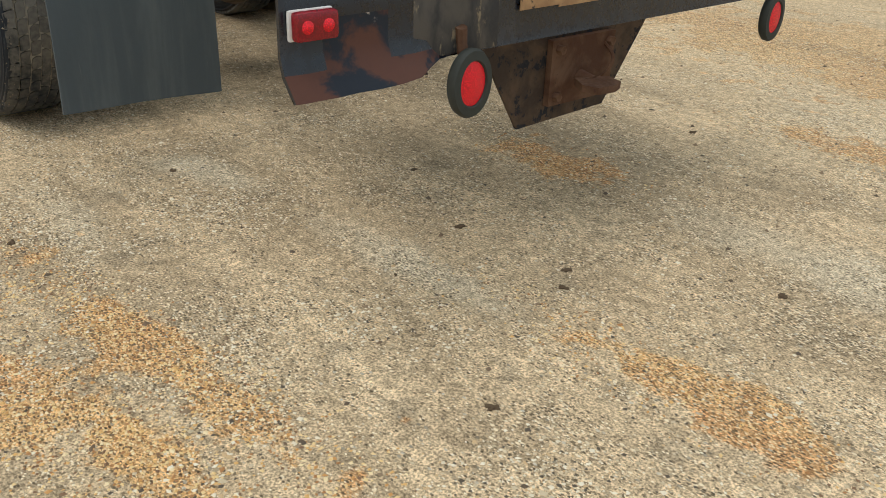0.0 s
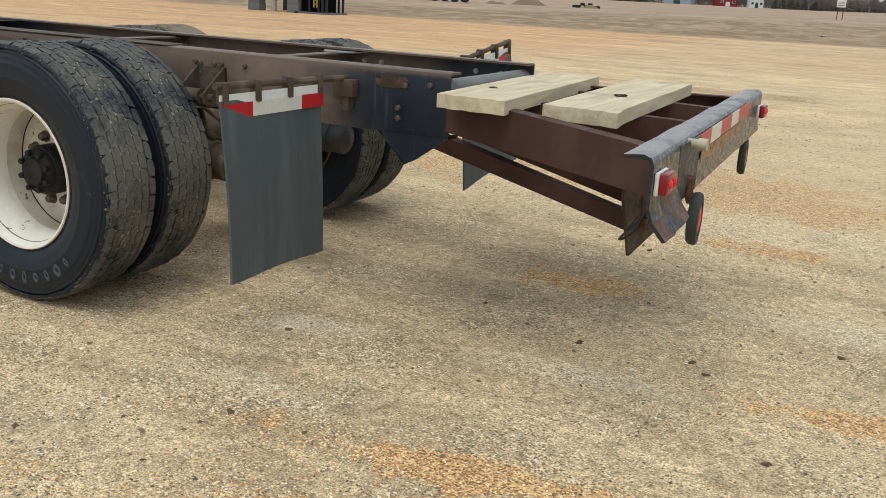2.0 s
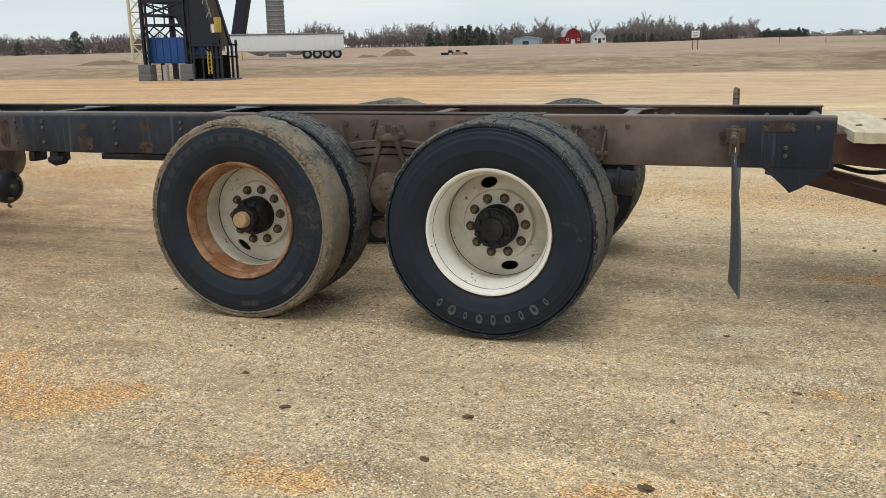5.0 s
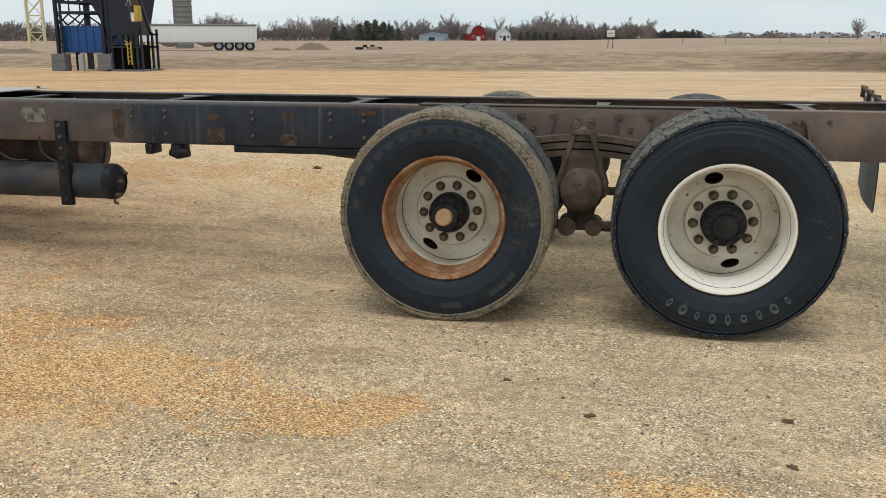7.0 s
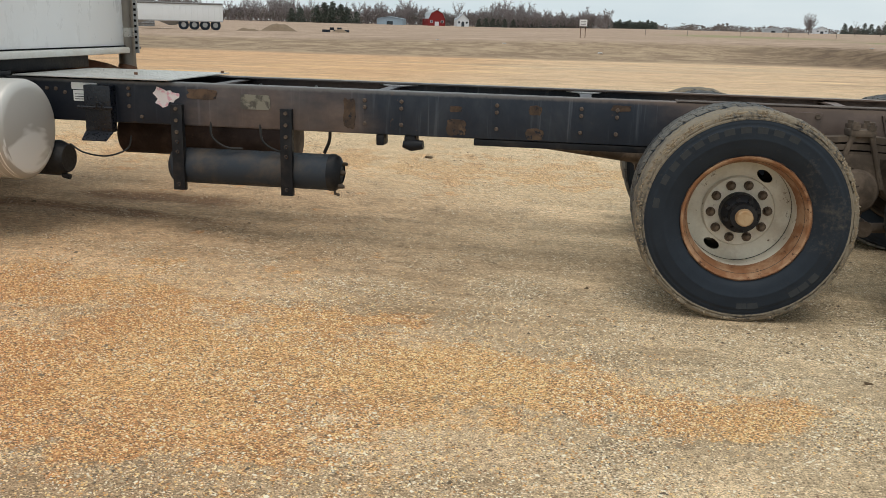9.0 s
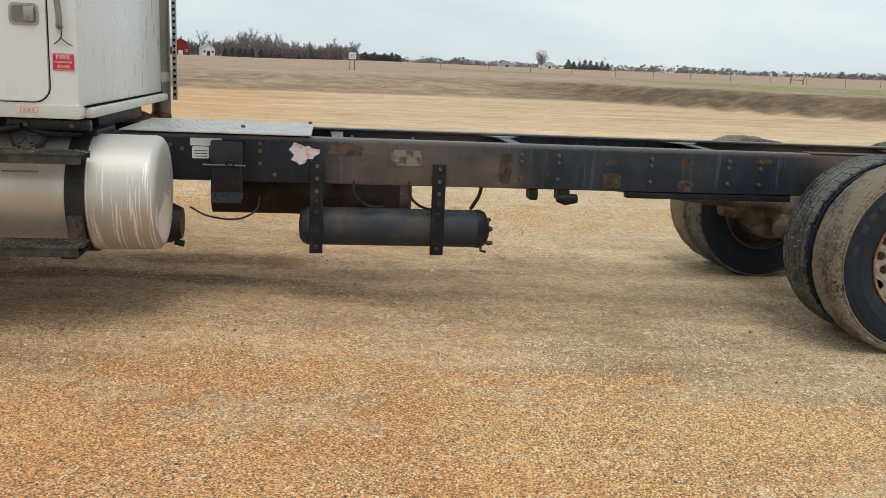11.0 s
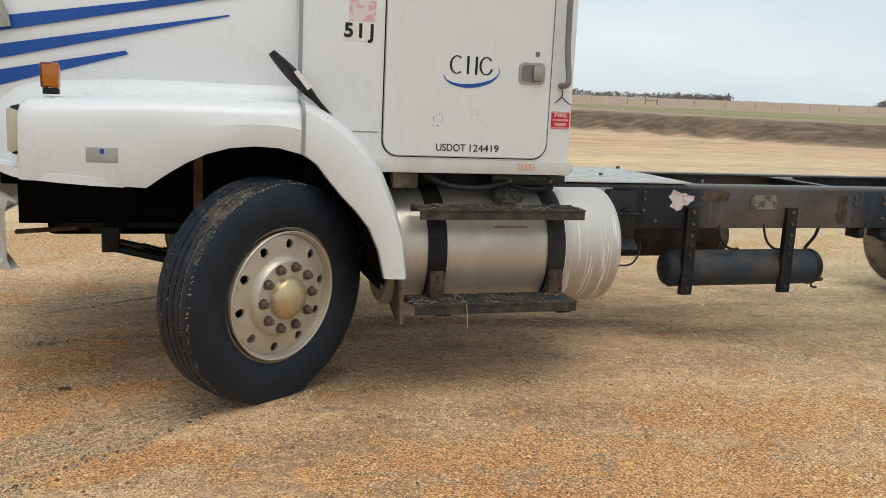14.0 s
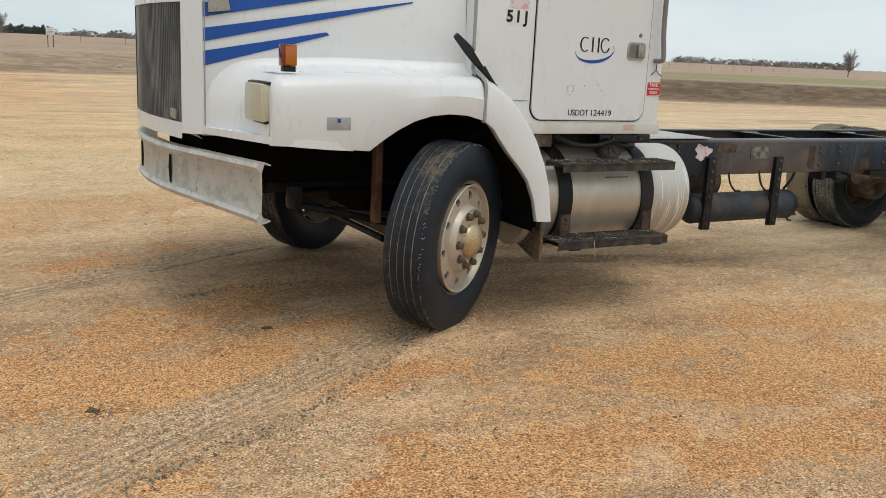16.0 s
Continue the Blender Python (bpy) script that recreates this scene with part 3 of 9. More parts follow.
def to_mesh(name, bm, material, smooth=40):
    bmesh.ops.recalc_face_normals(bm, faces=bm.faces)
    me = bpy.data.meshes.new(name)
    bm.to_mesh(me)
    bm.free()
    for m in material if isinstance(material, (list, tuple)) else (material,):
        me.materials.append(M[m])
    if smooth:
        me.shade_smooth()
        me.set_sharp_from_angle(angle=radians(smooth))
    return me


def part(name, bm, material, parent=None, label="", matrix=None, smooth=40):
    """Links a bmesh as one mesh object under a thing or a part."""
    return link(name, to_mesh(name, bm, material, smooth), parent, label, matrix)


def B():
    return bmesh.new()


def box(bm, x0, x1, y0, y1, z0, z1, bevel=0.0, m=None):
    v = bmesh.ops.create_cube(bm, size=1.0)["verts"]
    for q in v:
        q.co = Vector(((x0 + x1) / 2 + q.co.x * (x1 - x0), (y0 + y1) / 2 + q.co.y * (y1 - y0), (z0 + z1) / 2 + q.co.z * (z1 - z0)))
    if bevel:
        edges = list({e for q in v for e in q.link_edges})
        v = bmesh.ops.bevel(bm, geom=edges, offset=bevel, segments=2, profile=0.6, affect="EDGES")["verts"]
    if m is not None:
        bmesh.ops.transform(bm, matrix=m, verts=v)
    return bm


def tube(bm, pts, r, seg=10, caps=True, radii=None):
    """A round bar along a line of points."""
    pts = [Vector(p) for p in pts]
    rings = []
    for i, p in enumerate(pts):
        d = (pts[min(i + 1, len(pts) - 1)] - pts[max(i - 1, 0)]).normalized()
        a = d.orthogonal().normalized() if i == 0 else (rings[-1][1] - d * rings[-1][1].dot(d)).normalized()
        b, rr = d.cross(a), radii[i] if radii else r
        rings.append(([bm.verts.new(p + rr * (math.cos(t) * a + math.sin(t) * b)) for t in [2 * math.pi * k / seg for k in range(seg)]], a))
    for (u, _), (v, _) in zip(rings, rings[1:]):
        for k in range(seg):
            bm.faces.new((u[k], u[(k + 1) % seg], v[(k + 1) % seg], v[k]))
    if caps:
        bm.faces.new(rings[0][0][::-1])
        bm.faces.new(rings[-1][0])
    return bm


def curve_pts(pts, n=6):
    """A smooth line through points."""
    p = [Vector(q) for q in pts]
    p = [p[0] * 2 - p[1], *p, p[-1] * 2 - p[-2]]
    out = []
    for a, b, c, d in zip(p, p[1:], p[2:], p[3:]):
        for k in range(n):
            t = k / n
            out.append(0.5 * (2 * b + (c - a) * t + (2 * a - 5 * b + 4 * c - d) * t * t + (3 * b - a - 3 * c + d) * t ** 3))
    return [*out, p[-2]]


def lathe(bm, profile, seg=64, closed=False, m=None, mats=None):
    """Turns a profile of (radius, y) about the y axis."""
    rows = []
    for r, y in profile:
        if r < 1e-6:
            rows.append([bm.verts.new((0, y, 0))])
        else:
            rows.append([bm.verts.new((r * math.cos(t), y, r * math.sin(t))) for t in [2 * math.pi * k / seg for k in range(seg)]])
    pairs = list(zip(rows, rows[1:])) + ([(rows[-1], rows[0])] if closed else [])
    for i, (u, v) in enumerate(pairs):
        for k in range(seg):
            j = (k + 1) % seg
            ring = [u[k], u[j], v[j], v[k]] if len(u) > 1 and len(v) > 1 else ([u[k], u[j], v[0]] if len(u) > 1 else [u[0], v[j], v[k]])
            f = bm.faces.new(ring)
            if mats:
                f.material_index = mats[min(i, len(mats) - 1)]
    if m is not None:
        bmesh.ops.transform(bm, matrix=m, verts=[q for row in rows for q in row])
    return bm


def slab(bm, pts, thick):
    """A plate from a flat outline and a thickness vector."""
    t = Vector(thick)
    a = [bm.verts.new(p) for p in pts]
    b = [bm.verts.new(Vector(p) + t) for p in pts]
    bm.faces.new(a)
    bm.faces.new(b[::-1])
    for k in range(len(a)):
        j = (k + 1) % len(a)
        bm.faces.new((a[k], b[k], b[j], a[j]))
    return bm


def holed_plate(bm, outer, holes, depth):
    """A flat plate in the xz plane with true holes, depth metres thick along +y."""
    loops, edges = [], []
    for ring in (outer, *holes):
        v = [bm.verts.new((x, 0, z)) for x, z in ring]
        edges += [bm.edges.new((v[k], v[(k + 1) % len(v)])) for k in range(len(v))]
        loops.append(v)
    bmesh.ops.triangle_fill(bm, edges=edges, use_beauty=True, normal=(0, -1, 0))
    for v in loops:
        w = [bm.verts.new(q.co + Vector((0, depth, 0))) for q in v]
        for k in range(len(v)):
            j = (k + 1) % len(v)
            bm.faces.new((v[k], v[j], w[j], w[k]))
    return bm


def ring_pts(cx, cz, rx, rz, n=20, turn=0.0):
    c, s = math.cos(turn), math.sin(turn)
    return [(cx + c * rx * math.cos(t) - s * rz * math.sin(t), cz + s * rx * math.cos(t) + c * rz * math.sin(t)) for t in [2 * math.pi * k / n for k in range(n)]]


def loft(bm, sections, close=False):
    rows = [[bm.verts.new(p) for p in s] for s in sections]
    for u, v in zip(rows, rows[1:]):
        for k in range(len(u) - (0 if close else 1)):
            j = (k + 1) % len(u)
            bm.faces.new((u[k], u[j], v[j], v[k]))
    return rows


def lettering(name, text, size, parent, material, m, width=None, depth=0.001, bold=0.0):
    cu = bpy.data.curves.new(name, "FONT")
    cu.body, cu.size, cu.extrude, cu.align_x, cu.align_y = text, size, depth, "CENTER", "CENTER"
    cu.offset = bold
    ob = bpy.data.objects.new(name, cu)
    scene.collection.objects.link(ob)
    me = bpy.data.meshes.new_from_object(ob.evaluated_get(bpy.context.evaluated_depsgraph_get()))
    bpy.data.objects.remove(ob)
    bpy.data.curves.remove(cu)
    me.materials.clear()
    me.materials.append(M[material])
    if width:
        xs = [v.co.x for v in me.vertices]
        k = width / (max(xs) - min(xs))
        me.transform(Matrix.Diagonal((k, 1, 1, 1)))
    return link(name, me, parent, "", m)


def thing(name, label, category, group="", kind="", at=(0, 0, 0)):
    ob = new(name)
    ob.empty_display_size = 0.2
    ob.location = at
    return tagged(ob, label, category, group, kind)


FACE = Matrix(((1, 0, 0, 0), (0, 0, -1, 0), (0, 1, 0, 0), (0, 0, 0, 1)))  # upright, facing -y


def smooth01(v):
    v = min(max(v, 0.0), 1.0)
    return v * v * (3 - 2 * v)

# ---- ground ----
GRAIN = (  # x, y, half length, half width, turn, strength
    (-2.45, -2.22, 0.8, 0.20, 4, 1.0), (-8.62, -0.80, 0.4, 0.12, 15, 1.0), (-7.85, -0.85, 0.35, 0.10, 12, 0.9), (-7.8, 0.05, 0.4, 0.12, 10, 0.8), (-4.5, -2.9, 1.6, 0.5, 0, 0.8),
    (1.85, 0.45, 0.32, 0.14, 3, 0.9), (3.15, -0.47, 0.50, 0.10, 3, 1.0), (2.20, -1.43, 0.65, 0.085, 8, 0.85), (2.55, -1.62, 0.35, 0.09, 10, 0.8), (1.75, -1.60, 0.2, 0.06, 0, 0.5),
    (2.10, -1.82, 0.45, 0.12, 10, 0.9), (0.80, -2.52, 0.4, 0.12, 0, 0.6), (1.1, -2.1, 0.35, 0.07, 10, 0.45), (-1.56, -2.34, 0.4, 0.18, 0, 0.75),
    (-0.3, -2.73, 0.25, 0.1, 0, 0.8), (-3.8, -2.5, 1.3, 0.8, 5, 0.85), (-4.75, -1.6, 0.9, 0.35, 0, 0.7), (-2.1, -2.2, 0.7, 0.14, 0, 0.75),
    (-1.5, -2.28, 0.35, 0.08, 5, 0.8), (-3.2, -1.62, 0.45, 0.10, 0, 0.7), (-5.6, -2.3, 1.4, 0.35, 0, 0.8), (-6.3, -1.9, 0.8, 0.2, 5, 0.6),
    (-8.25, -0.35, 0.55, 0.22, 15, 0.8), (-8.35, -1.22, 0.55, 0.16, 20, 0.95), (-7.75, -1.65, 0.6, 0.12, 10, 0.7), (-9.0, -1.15, 0.5, 0.3, 0, 1.0),
    (-7.4, -2.6, 0.9, 0.25, 5, 0.8), (-6.3, -2.9, 0.8, 0.22, 0, 0.75), (-8.6, 0.9, 0.9, 0.25, 20, 0.5), (-0.5, 3.2, 4.0, 0.9, 2, 0.5),
    (1.5, 3.4, 1.6, 0.7, 0, 0.7), (-5.0, 3.0, 2.5, 0.7, 0, 0.45), (-8.9, 3.0, 2.0, 0.8, 10, 0.5), (-9.2, -2.3, 0.7, 0.25, 20, 0.5), (2.4, 2.9, 0.9, 0.35, 5, 0.9), (2.55, 1.6, 0.5, 0.18, 10, 0.7), (-3.5, -1.62, 0.6, 0.15, 0, 0.7), (-2.7, -2.05, 0.7, 0.22, 0, 0.9), (-1.8, -2.3, 0.5, 0.12, 0, 0.8), (-8.5, -1.45, 0.45, 0.12, 10, 1.0), (-7.7, -2.65, 0.6, 0.15, 8, 1.0))
PALE = ((1.15, -0.75, 0.35, 0.14, 20, 0.8), (2.2, -0.6, 0.6, 0.12, 5, 0.8), (3.1, 0.45, 0.8, 0.25, 0, 0.8), (1.2, -1.3, 0.6, 0.15, 0, 0.6), (0.2, -1.9, 0.8, 0.2, 0, 0.5),
        (-1.2, -1.9, 0.6, 0.15, 0, 0.5), (2.6, 1.4, 1.2, 0.3, 0, 0.5), (-2.6, -1.9, 0.5, 0.15, 0, 0.5), (-6.0, -0.5, 0.8, 0.2, 0, 0.4), (3.2, 2.2, 2.2, 0.9, 0, 0.7), (1.0, 1.9, 1.6, 0.4, 0, 0.5), (4.0, 0.2, 0.6, 0.3, 0, 0.7))
DAMP = ((-5.3, 0.08, 1.0, 0.16, -4, 0.85), (-6.2, 0.15, 0.8, 0.22, 5, 0.8), (-4.1, 1.0, 0.8, 0.16, 0, 0.6), (-8.25, -1.05, 0.22, 0.06, 10, 0.8), (-6.75, -0.72, 0.35, 0.10, 10, 0.7), (-7.45, 0.62, 0.5, 0.09, 12, 0.7), (-5.2, 0.65, 0.8, 0.22, 0, 1.0), (-2.65, -2.42, 0.35, 0.12, 0, 0.5), (-2.3, -2.24, 0.12, 0.08, 0, 0.5), (-3.0, -1.48, 0.35, 0.08, 0, 0.5), (-8.05, -0.85, 0.14, 0.07, 0, 0.8),
        (-8.85, -1.62, 0.16, 0.06, 20, 0.8), (-7.1, -0.75, 0.3, 0.10, 20, 0.6), (-6.6, 0.5, 1.2, 0.5, 0, 0.5), (1.7, 3.3, 0.8, 0.2, 0, 0.9), (-8.7, 0.4, 0.5, 0.12, 10, 0.45), (-8.67, -1.2, 0.2, 0.07, 15, 0.6))
RUTS = (((-10.2, -2.75), (-9.4, -2.38), (-8.85, -2.06), (-8.5, -1.84), (-8.08, -1.60), (-7.66, -1.32), (-7.25, -1.04), (-7.0, -0.98)), ((-10.5, -0.5), (-9.2, 0.15), (-8.3, 0.70), (-7.3, 1.18)))
RIDGES = (((-7.15, -1.05), (-7.50, -1.41), (-7.82, -1.67), (-8.21, -1.97), (-8.52, -2.11), (-8.86, -2.26)), ((-8.29, 0.58), (-7.85, 0.84), (-7.31, 1.11)), ((-8.28, -0.06), (-7.87, 0.05), (-7.36, 0.04)))


def blot(spots, x, y):
    best = 0.0
    for px, py, a, b, turn, k in spots:
        dx, dy, t = x - px, y - py, radians(turn)
        u, v = (dx * math.cos(t) + dy * math.sin(t)) / a, (dy * math.cos(t) - dx * math.sin(t)) / b
        d = u * u + v * v
        if d < 6:
            best = max(best, k * math.exp(-d * 0.75))
    return best


def rut(x, y):
    """Signed distance to the middle of the nearest wheel track."""
    best = 9.0
    for line in RUTS:
        for (ax, ay), (bx, by) in zip(line, line[1:]):
            if min(ax, bx) - 0.5 < x < max(ax, bx) + 0.5 and min(ay, by) - 0.5 < y < max(ay, by) + 0.5:
                dx, dy = bx - ax, by - ay
                t = min(max(((x - ax) * dx + (y - ay) * dy) / (dx * dx + dy * dy), 0), 1)
                d = math.hypot(x - ax - t * dx, y - ay - t * dy)
                if d < abs(best):
                    best = math.copysign(d, dx * (y - ay) - dy * (x - ax))
    return best


def bank_edge(x):
    return 41.5 + 2 * math.sin(x * 0.05 + 1) + 1.2 * math.sin(x * 0.13) - 15 * smooth01((x - 9) / 15)


def ground_z(x, y):
    z = 0.080 * smooth01((-x - 2.0) / 4.0) * (1 - smooth01((abs(y) - 8) / 10))
    e = y - bank_edge(x)
    rise = 0.28 + 0.5 * smooth01((x + 30) / 35) + 0.08 * smooth01((x - 10) / 10)
    width = 13 - 6 * smooth01((x - 6) / 10)
    z += -0.25 * smooth01((y - 6) / 30) * (1 - smooth01(e / 12)) + rise * smooth01(e / width) + 1.4 * smooth01((y - 90) / 350)
    if x > 20:
        z += 2.6 * smooth01((x - 40) / 400) * smooth01((y - 45) / 120)
    if -14 < x < 8 and -9 < y < 8:
        z += 0.010 * noise.noise((x * 0.9, y * 0.9, 0.3)) + 0.006 * noise.noise((x * 4, y * 4, 2.3)) + 0.004 * noise.noise((x * 11, y * 11, 5.1))
        z += 0.030 * math.exp(-((x + 7.1) / 0.45) ** 2 - ((y + 1.15) / 0.35) ** 2)
        d = abs(rut(x, y))
        if d < 0.4:
            z += -0.016 * math.exp(-(d / 0.11) ** 2) + 0.013 * math.exp(-((d - 0.17) / 0.05) ** 2) * (0.6 + noise.noise((x * 6, y * 6, 1)))
    elif 40 < y < 90:
        z += 0.06 * noise.noise((x * 0.12, y * 0.2, 0.0)) * smooth01((y - 40) / 10)
    return z


def spread(lo, hi, step, far_lo, far_hi, grow, mid_lo, mid_hi, cap):
    """Steps that widen away from a fine stretch, held below a cap out to the middle distance."""
    fine = list(np.arange(lo, hi, step))
    a, d = [lo], step
    while a[-1] > far_lo:
        d = min(d * grow, cap) if a[-1] > mid_lo else d * grow
        a.append(a[-1] - d)
    b, d = [fine[-1]], step
    while b[-1] < far_hi:
        d = min(d * grow, cap) if b[-1] < mid_hi else d * grow
        b.append(b[-1] + d)
    return sorted(a[1:]) + fine + b[1:]


def build_ground():
    xs, ys = spread(-10.6, 4.8, 0.055, -3000, 3000, 1.14, -50, 75, 1.3), spread(-4.4, 2.2, 0.055, -900, 4000, 1.07, -8, 70, 0.8)
    verts, cols = [], {k: [] for k in ("grain", "pale", "damp", "far", "field", "green", "bank", "steep", "lane", "track", "warm")}
    for y in ys:
        for x in xs:
            verts.append((x, y, ground_z(x, y)))
            near = -14 < x < 8 and -9 < y < 7
            lane = rut(x, y) if near else 9
            d = abs(lane)
            cols["lane"].append(lane if d < 0.5 else 0.5)
            cols["track"].append(math.exp(-(d / 0.15) ** 4))
            wide = 0.10 * smooth01((-x - 1.0) / 3.0) + 0.03 * smooth01((-x - 4.0) / 3.5) + 0.16 * smooth01((y - 1.0) / 2)
            cols["grain"].append((blot(GRAIN, x, y) if near else 0) + wide - 0.75 * math.exp(-(d / 0.16) ** 4))
            cols["warm"].append(smooth01((-x - 0.2) / 5.0) * (1 - smooth01((y - 1.5) / 6)))
            cols["pale"].append(blot(PALE, x, y) if near else 0)
            cols["damp"].append((blot(DAMP, x, y) if near else 0) + 0.35 * math.exp(-(d / 0.10) ** 2))
            e = y - bank_edge(x)
            cols["far"].append(max(smooth01((math.hypot(x + 3, y + 2) - 6.0) / 7), 0))
            cols["field"].append(smooth01((e + 1) / 3) if y > 0 else smooth01((-y - 60) / 20))
            cols["green"].append(max(smooth01((e - 8) / 7) * (1 - smooth01((e - 45) / 40)) * smooth01((x - 14) / 14), 0.9 * math.exp(-((x - 22) / 17) ** 2 - ((y - 135) / 38) ** 2)))
            cols["bank"].append(smooth01((e + 1.5) / 3) * (1 - smooth01((e - 7 + 2.5 * smooth01((x - 6) / 10)) / 8)))
            cols["steep"].append(smooth01((x - 4) / 10))
    w = len(xs)
    faces = [(j * w + i, j * w + i + 1, (j + 1) * w + i + 1, (j + 1) * w + i) for j in range(len(ys) - 1) for i in range(w - 1)]
    me = bpy.data.meshes.new("ground")
    me.from_pydata(verts, [], faces)
    for k, v in cols.items():
        me.attributes.new(k, "FLOAT", "POINT").data.foreach_set("value", v)
    me.materials.append(M["ground"])
    me.shade_smooth()
    return tagged(link("ground", me), "bare yard of packed limestone and soil with spilled grain", "ground", "", "structure")


build_ground()
rng = np.random.default_rng(5)


def scatter(name, count, place, size, material, label, category, flat=0.55):
    """Many small chips in one mesh."""
    pts = place(count)
    unit = np.array([(1, 0, -0.2), (0, 1, 0), (-1, 0, -0.2), (0, -1, 0), (0, 0, 1)], float)
    tri = np.array([(0, 1, 4), (1, 2, 4), (2, 3, 4), (3, 0, 4)])
    k = len(pts)
    turn, s = rng.uniform(0, 6.28, k), rng.uniform(*size, k)
    v = unit[None] * s[:, None, None] * rng.uniform(0.6, 1.3, (k, 5, 1))
    v[:, :, 0] *= rng.uniform(1.0, 1.7, (k, 1))
    v[:, :, 2] *= flat
    c, n = np.cos(turn)[:, None], np.sin(turn)[:, None]
    x, y = v[:, :, 0] * c - v[:, :, 1] * n + pts[:, 0:1], v[:, :, 0] * n + v[:, :, 1] * c + pts[:, 1:2]
    z = v[:, :, 2] + np.array([ground_z(a, b) for a, b in pts])[:, None]
    verts = np.stack([x, y, z], -1).reshape(-1, 3)
    faces = (tri[None] + 5 * np.arange(k)[:, None, None]).reshape(-1, 3)
    me = bpy.data.meshes.new(name)
    me.from_pydata(verts.tolist(), [], faces.tolist())
    me.materials.append(M[material])
    return tagged(link(name, me), label, category, "", "stuff")


def all_over(n):
    p = rng.uniform((-11, -4.0), (4.6, 3.6), (n, 2))
    p[: n // 2, 1] = rng.uniform(-3.9, -0.6, n // 2)
    return p


def in_drifts(n):
    p = all_over(n * 3)
    keep = np.array([noise.noise((a * 2.3, b * 3.2, 7.1)) + 0.5 * noise.noise((a * 6.1, b * 8.3, 2.2)) for a, b in p])
    return p[keep * 1.6 + 0.05 > rng.uniform(-0.35, 1.0, len(p))][: n]


def on_grain(n):
    p = all_over(n * 5)
    keep = np.array([blot(GRAIN, a, b) + 0.05 * smooth01((-a - 1) / 3) for a, b in p])
    return p[keep > rng.uniform(0.05, 1.0, len(p)) ** 1.3][: n]


scatter("loose_gravel", 170000, in_drifts, (0.0018, 0.0056), "gravel", "loose limestone chips scattered over the yard", "gravel")
scatter("coarse_gravel", 9000, in_drifts, (0.005, 0.009), "gravel", "coarser stone chips lying on the yard", "gravel")
scatter("spilled_grain", 125000, on_grain, (0.0030, 0.0058), "kernels", "orange spilled grain kernels trodden into the yard", "grain", 0.7)


def along_ridges(n):
    out = []
    for k in range(n):
        line = RIDGES[0 if k % 4 < 2 else 1 + k % 2]
        i = int(rng.integers(0, len(line) - 1))
        t = rng.uniform(0, 1)
        clump = noise.noise(((i + t) * 2.3, k % 4 // 2, 1.5)) + 0.25
        if clump < 0 and k % 3:
            continue
        clump = 0.35 + 1.6 * abs(clump)
        out.append([line[i][q] + (line[i + 1][q] - line[i][q]) * t + rng.normal(0, 0.028 * clump) for q in (0, 1)])
    return np.array(out)


M["crumb"] = specks("crumb", [(0.20, 0.135, 0.085), (0.28, 0.195, 0.12), (0.13, 0.092, 0.060), (0.38, 0.275, 0.17), (0.46, 0.345, 0.215)])


def wide_over(n):
    p = rng.uniform((-13, -4.2), (8, 9.5), (n, 2))
    keep = np.array([noise.noise((a * 0.8, b * 0.8, 3.3)) for a, b in p])
    return p[keep + 0.3 > rng.uniform(-0.4, 0.8, n)]


scatter("dirt_crumbs", 11000, wide_over, (0.004, 0.012), "crumb", "small brown crumbs of soil lying on the yard", "soil", 0.8)
scatter("soil_ridge", 3000, along_ridges, (0.003, 0.009), "crumb", "dark crumbled soil thrown up beside the wheel tracks", "soil", 0.9)


def clod_mesh(k):
    bm = B()
    bmesh.ops.create_icosphere(bm, subdivisions=3, radius=1.0)
    for v in bm.verts:
        v.co *= 0.75 + 0.6 * noise.noise(v.co * 1.6 + Vector((k * 7, 0, 0))) + 0.4 * noise.noise(v.co * 4.5 + Vector((0, k * 5, 0)))
        v.co.z = max(v.co.z * 0.55, -0.15)
    return to_mesh("clod", bm, "clod", 0)


CLODS = [clod_mesh(k) for k in range(5)]
SPOTS = [(0.17, -2.08, 0.040), (0.12, -2.46, 0.035), (2.115, -0.30, 0.035), (2.917, -0.916, 0.03), (1.094, -0.84, 0.024), (0.87, -2.46, 0.05), (1.6, -0.08, 0.025), (2.55, -0.25, 0.03), (2.62, -0.34, 0.028),
         (1.37, -1.51, 0.028), (3.05, 0.15, 0.03), (-2.05, -0.75, 0.03), (-0.55, -2.2, 0.04), (-0.9, -1.9, 0.03), (1.0, -2.75, 0.045), (-3.7, 3.6, 0.10), (-6.0, 0.2, 0.03), (-7.95, -0.8, 0.05), (-8.9, -1.6, 0.05), (2.0, 1.2, 0.03)]
for k in range(120):
    SPOTS.append((rng.uniform(-10.5, 4.4), rng.uniform(-3.6, 4.5), rng.uniform(0.006, 0.015)))
for k in range(16):
    t = rng.uniform(0, 1)
    SPOTS.append((-8.86 + 1.7 * t + rng.uniform(-0.04, 0.04), -2.26 + 1.2 * t - 0.16 * math.sin(math.pi * t) + rng.uniform(-0.04, 0.04), rng.uniform(0.008, 0.024)))
for k, (x, y, s) in enumerate(SPOTS):
    m = Matrix.Translation((x, y, ground_z(x, y))) @ Matrix.Rotation(k * 2.4, 4, "Z") @ Matrix.Diagonal((s * 0.72, s * 0.50, s * 0.55, 1))
    tagged(link("dirt_clod", CLODS[k % 5], None, "", m), "small dark lump of dirt lying on the yard", "dirt", "dirt clods on the yard")

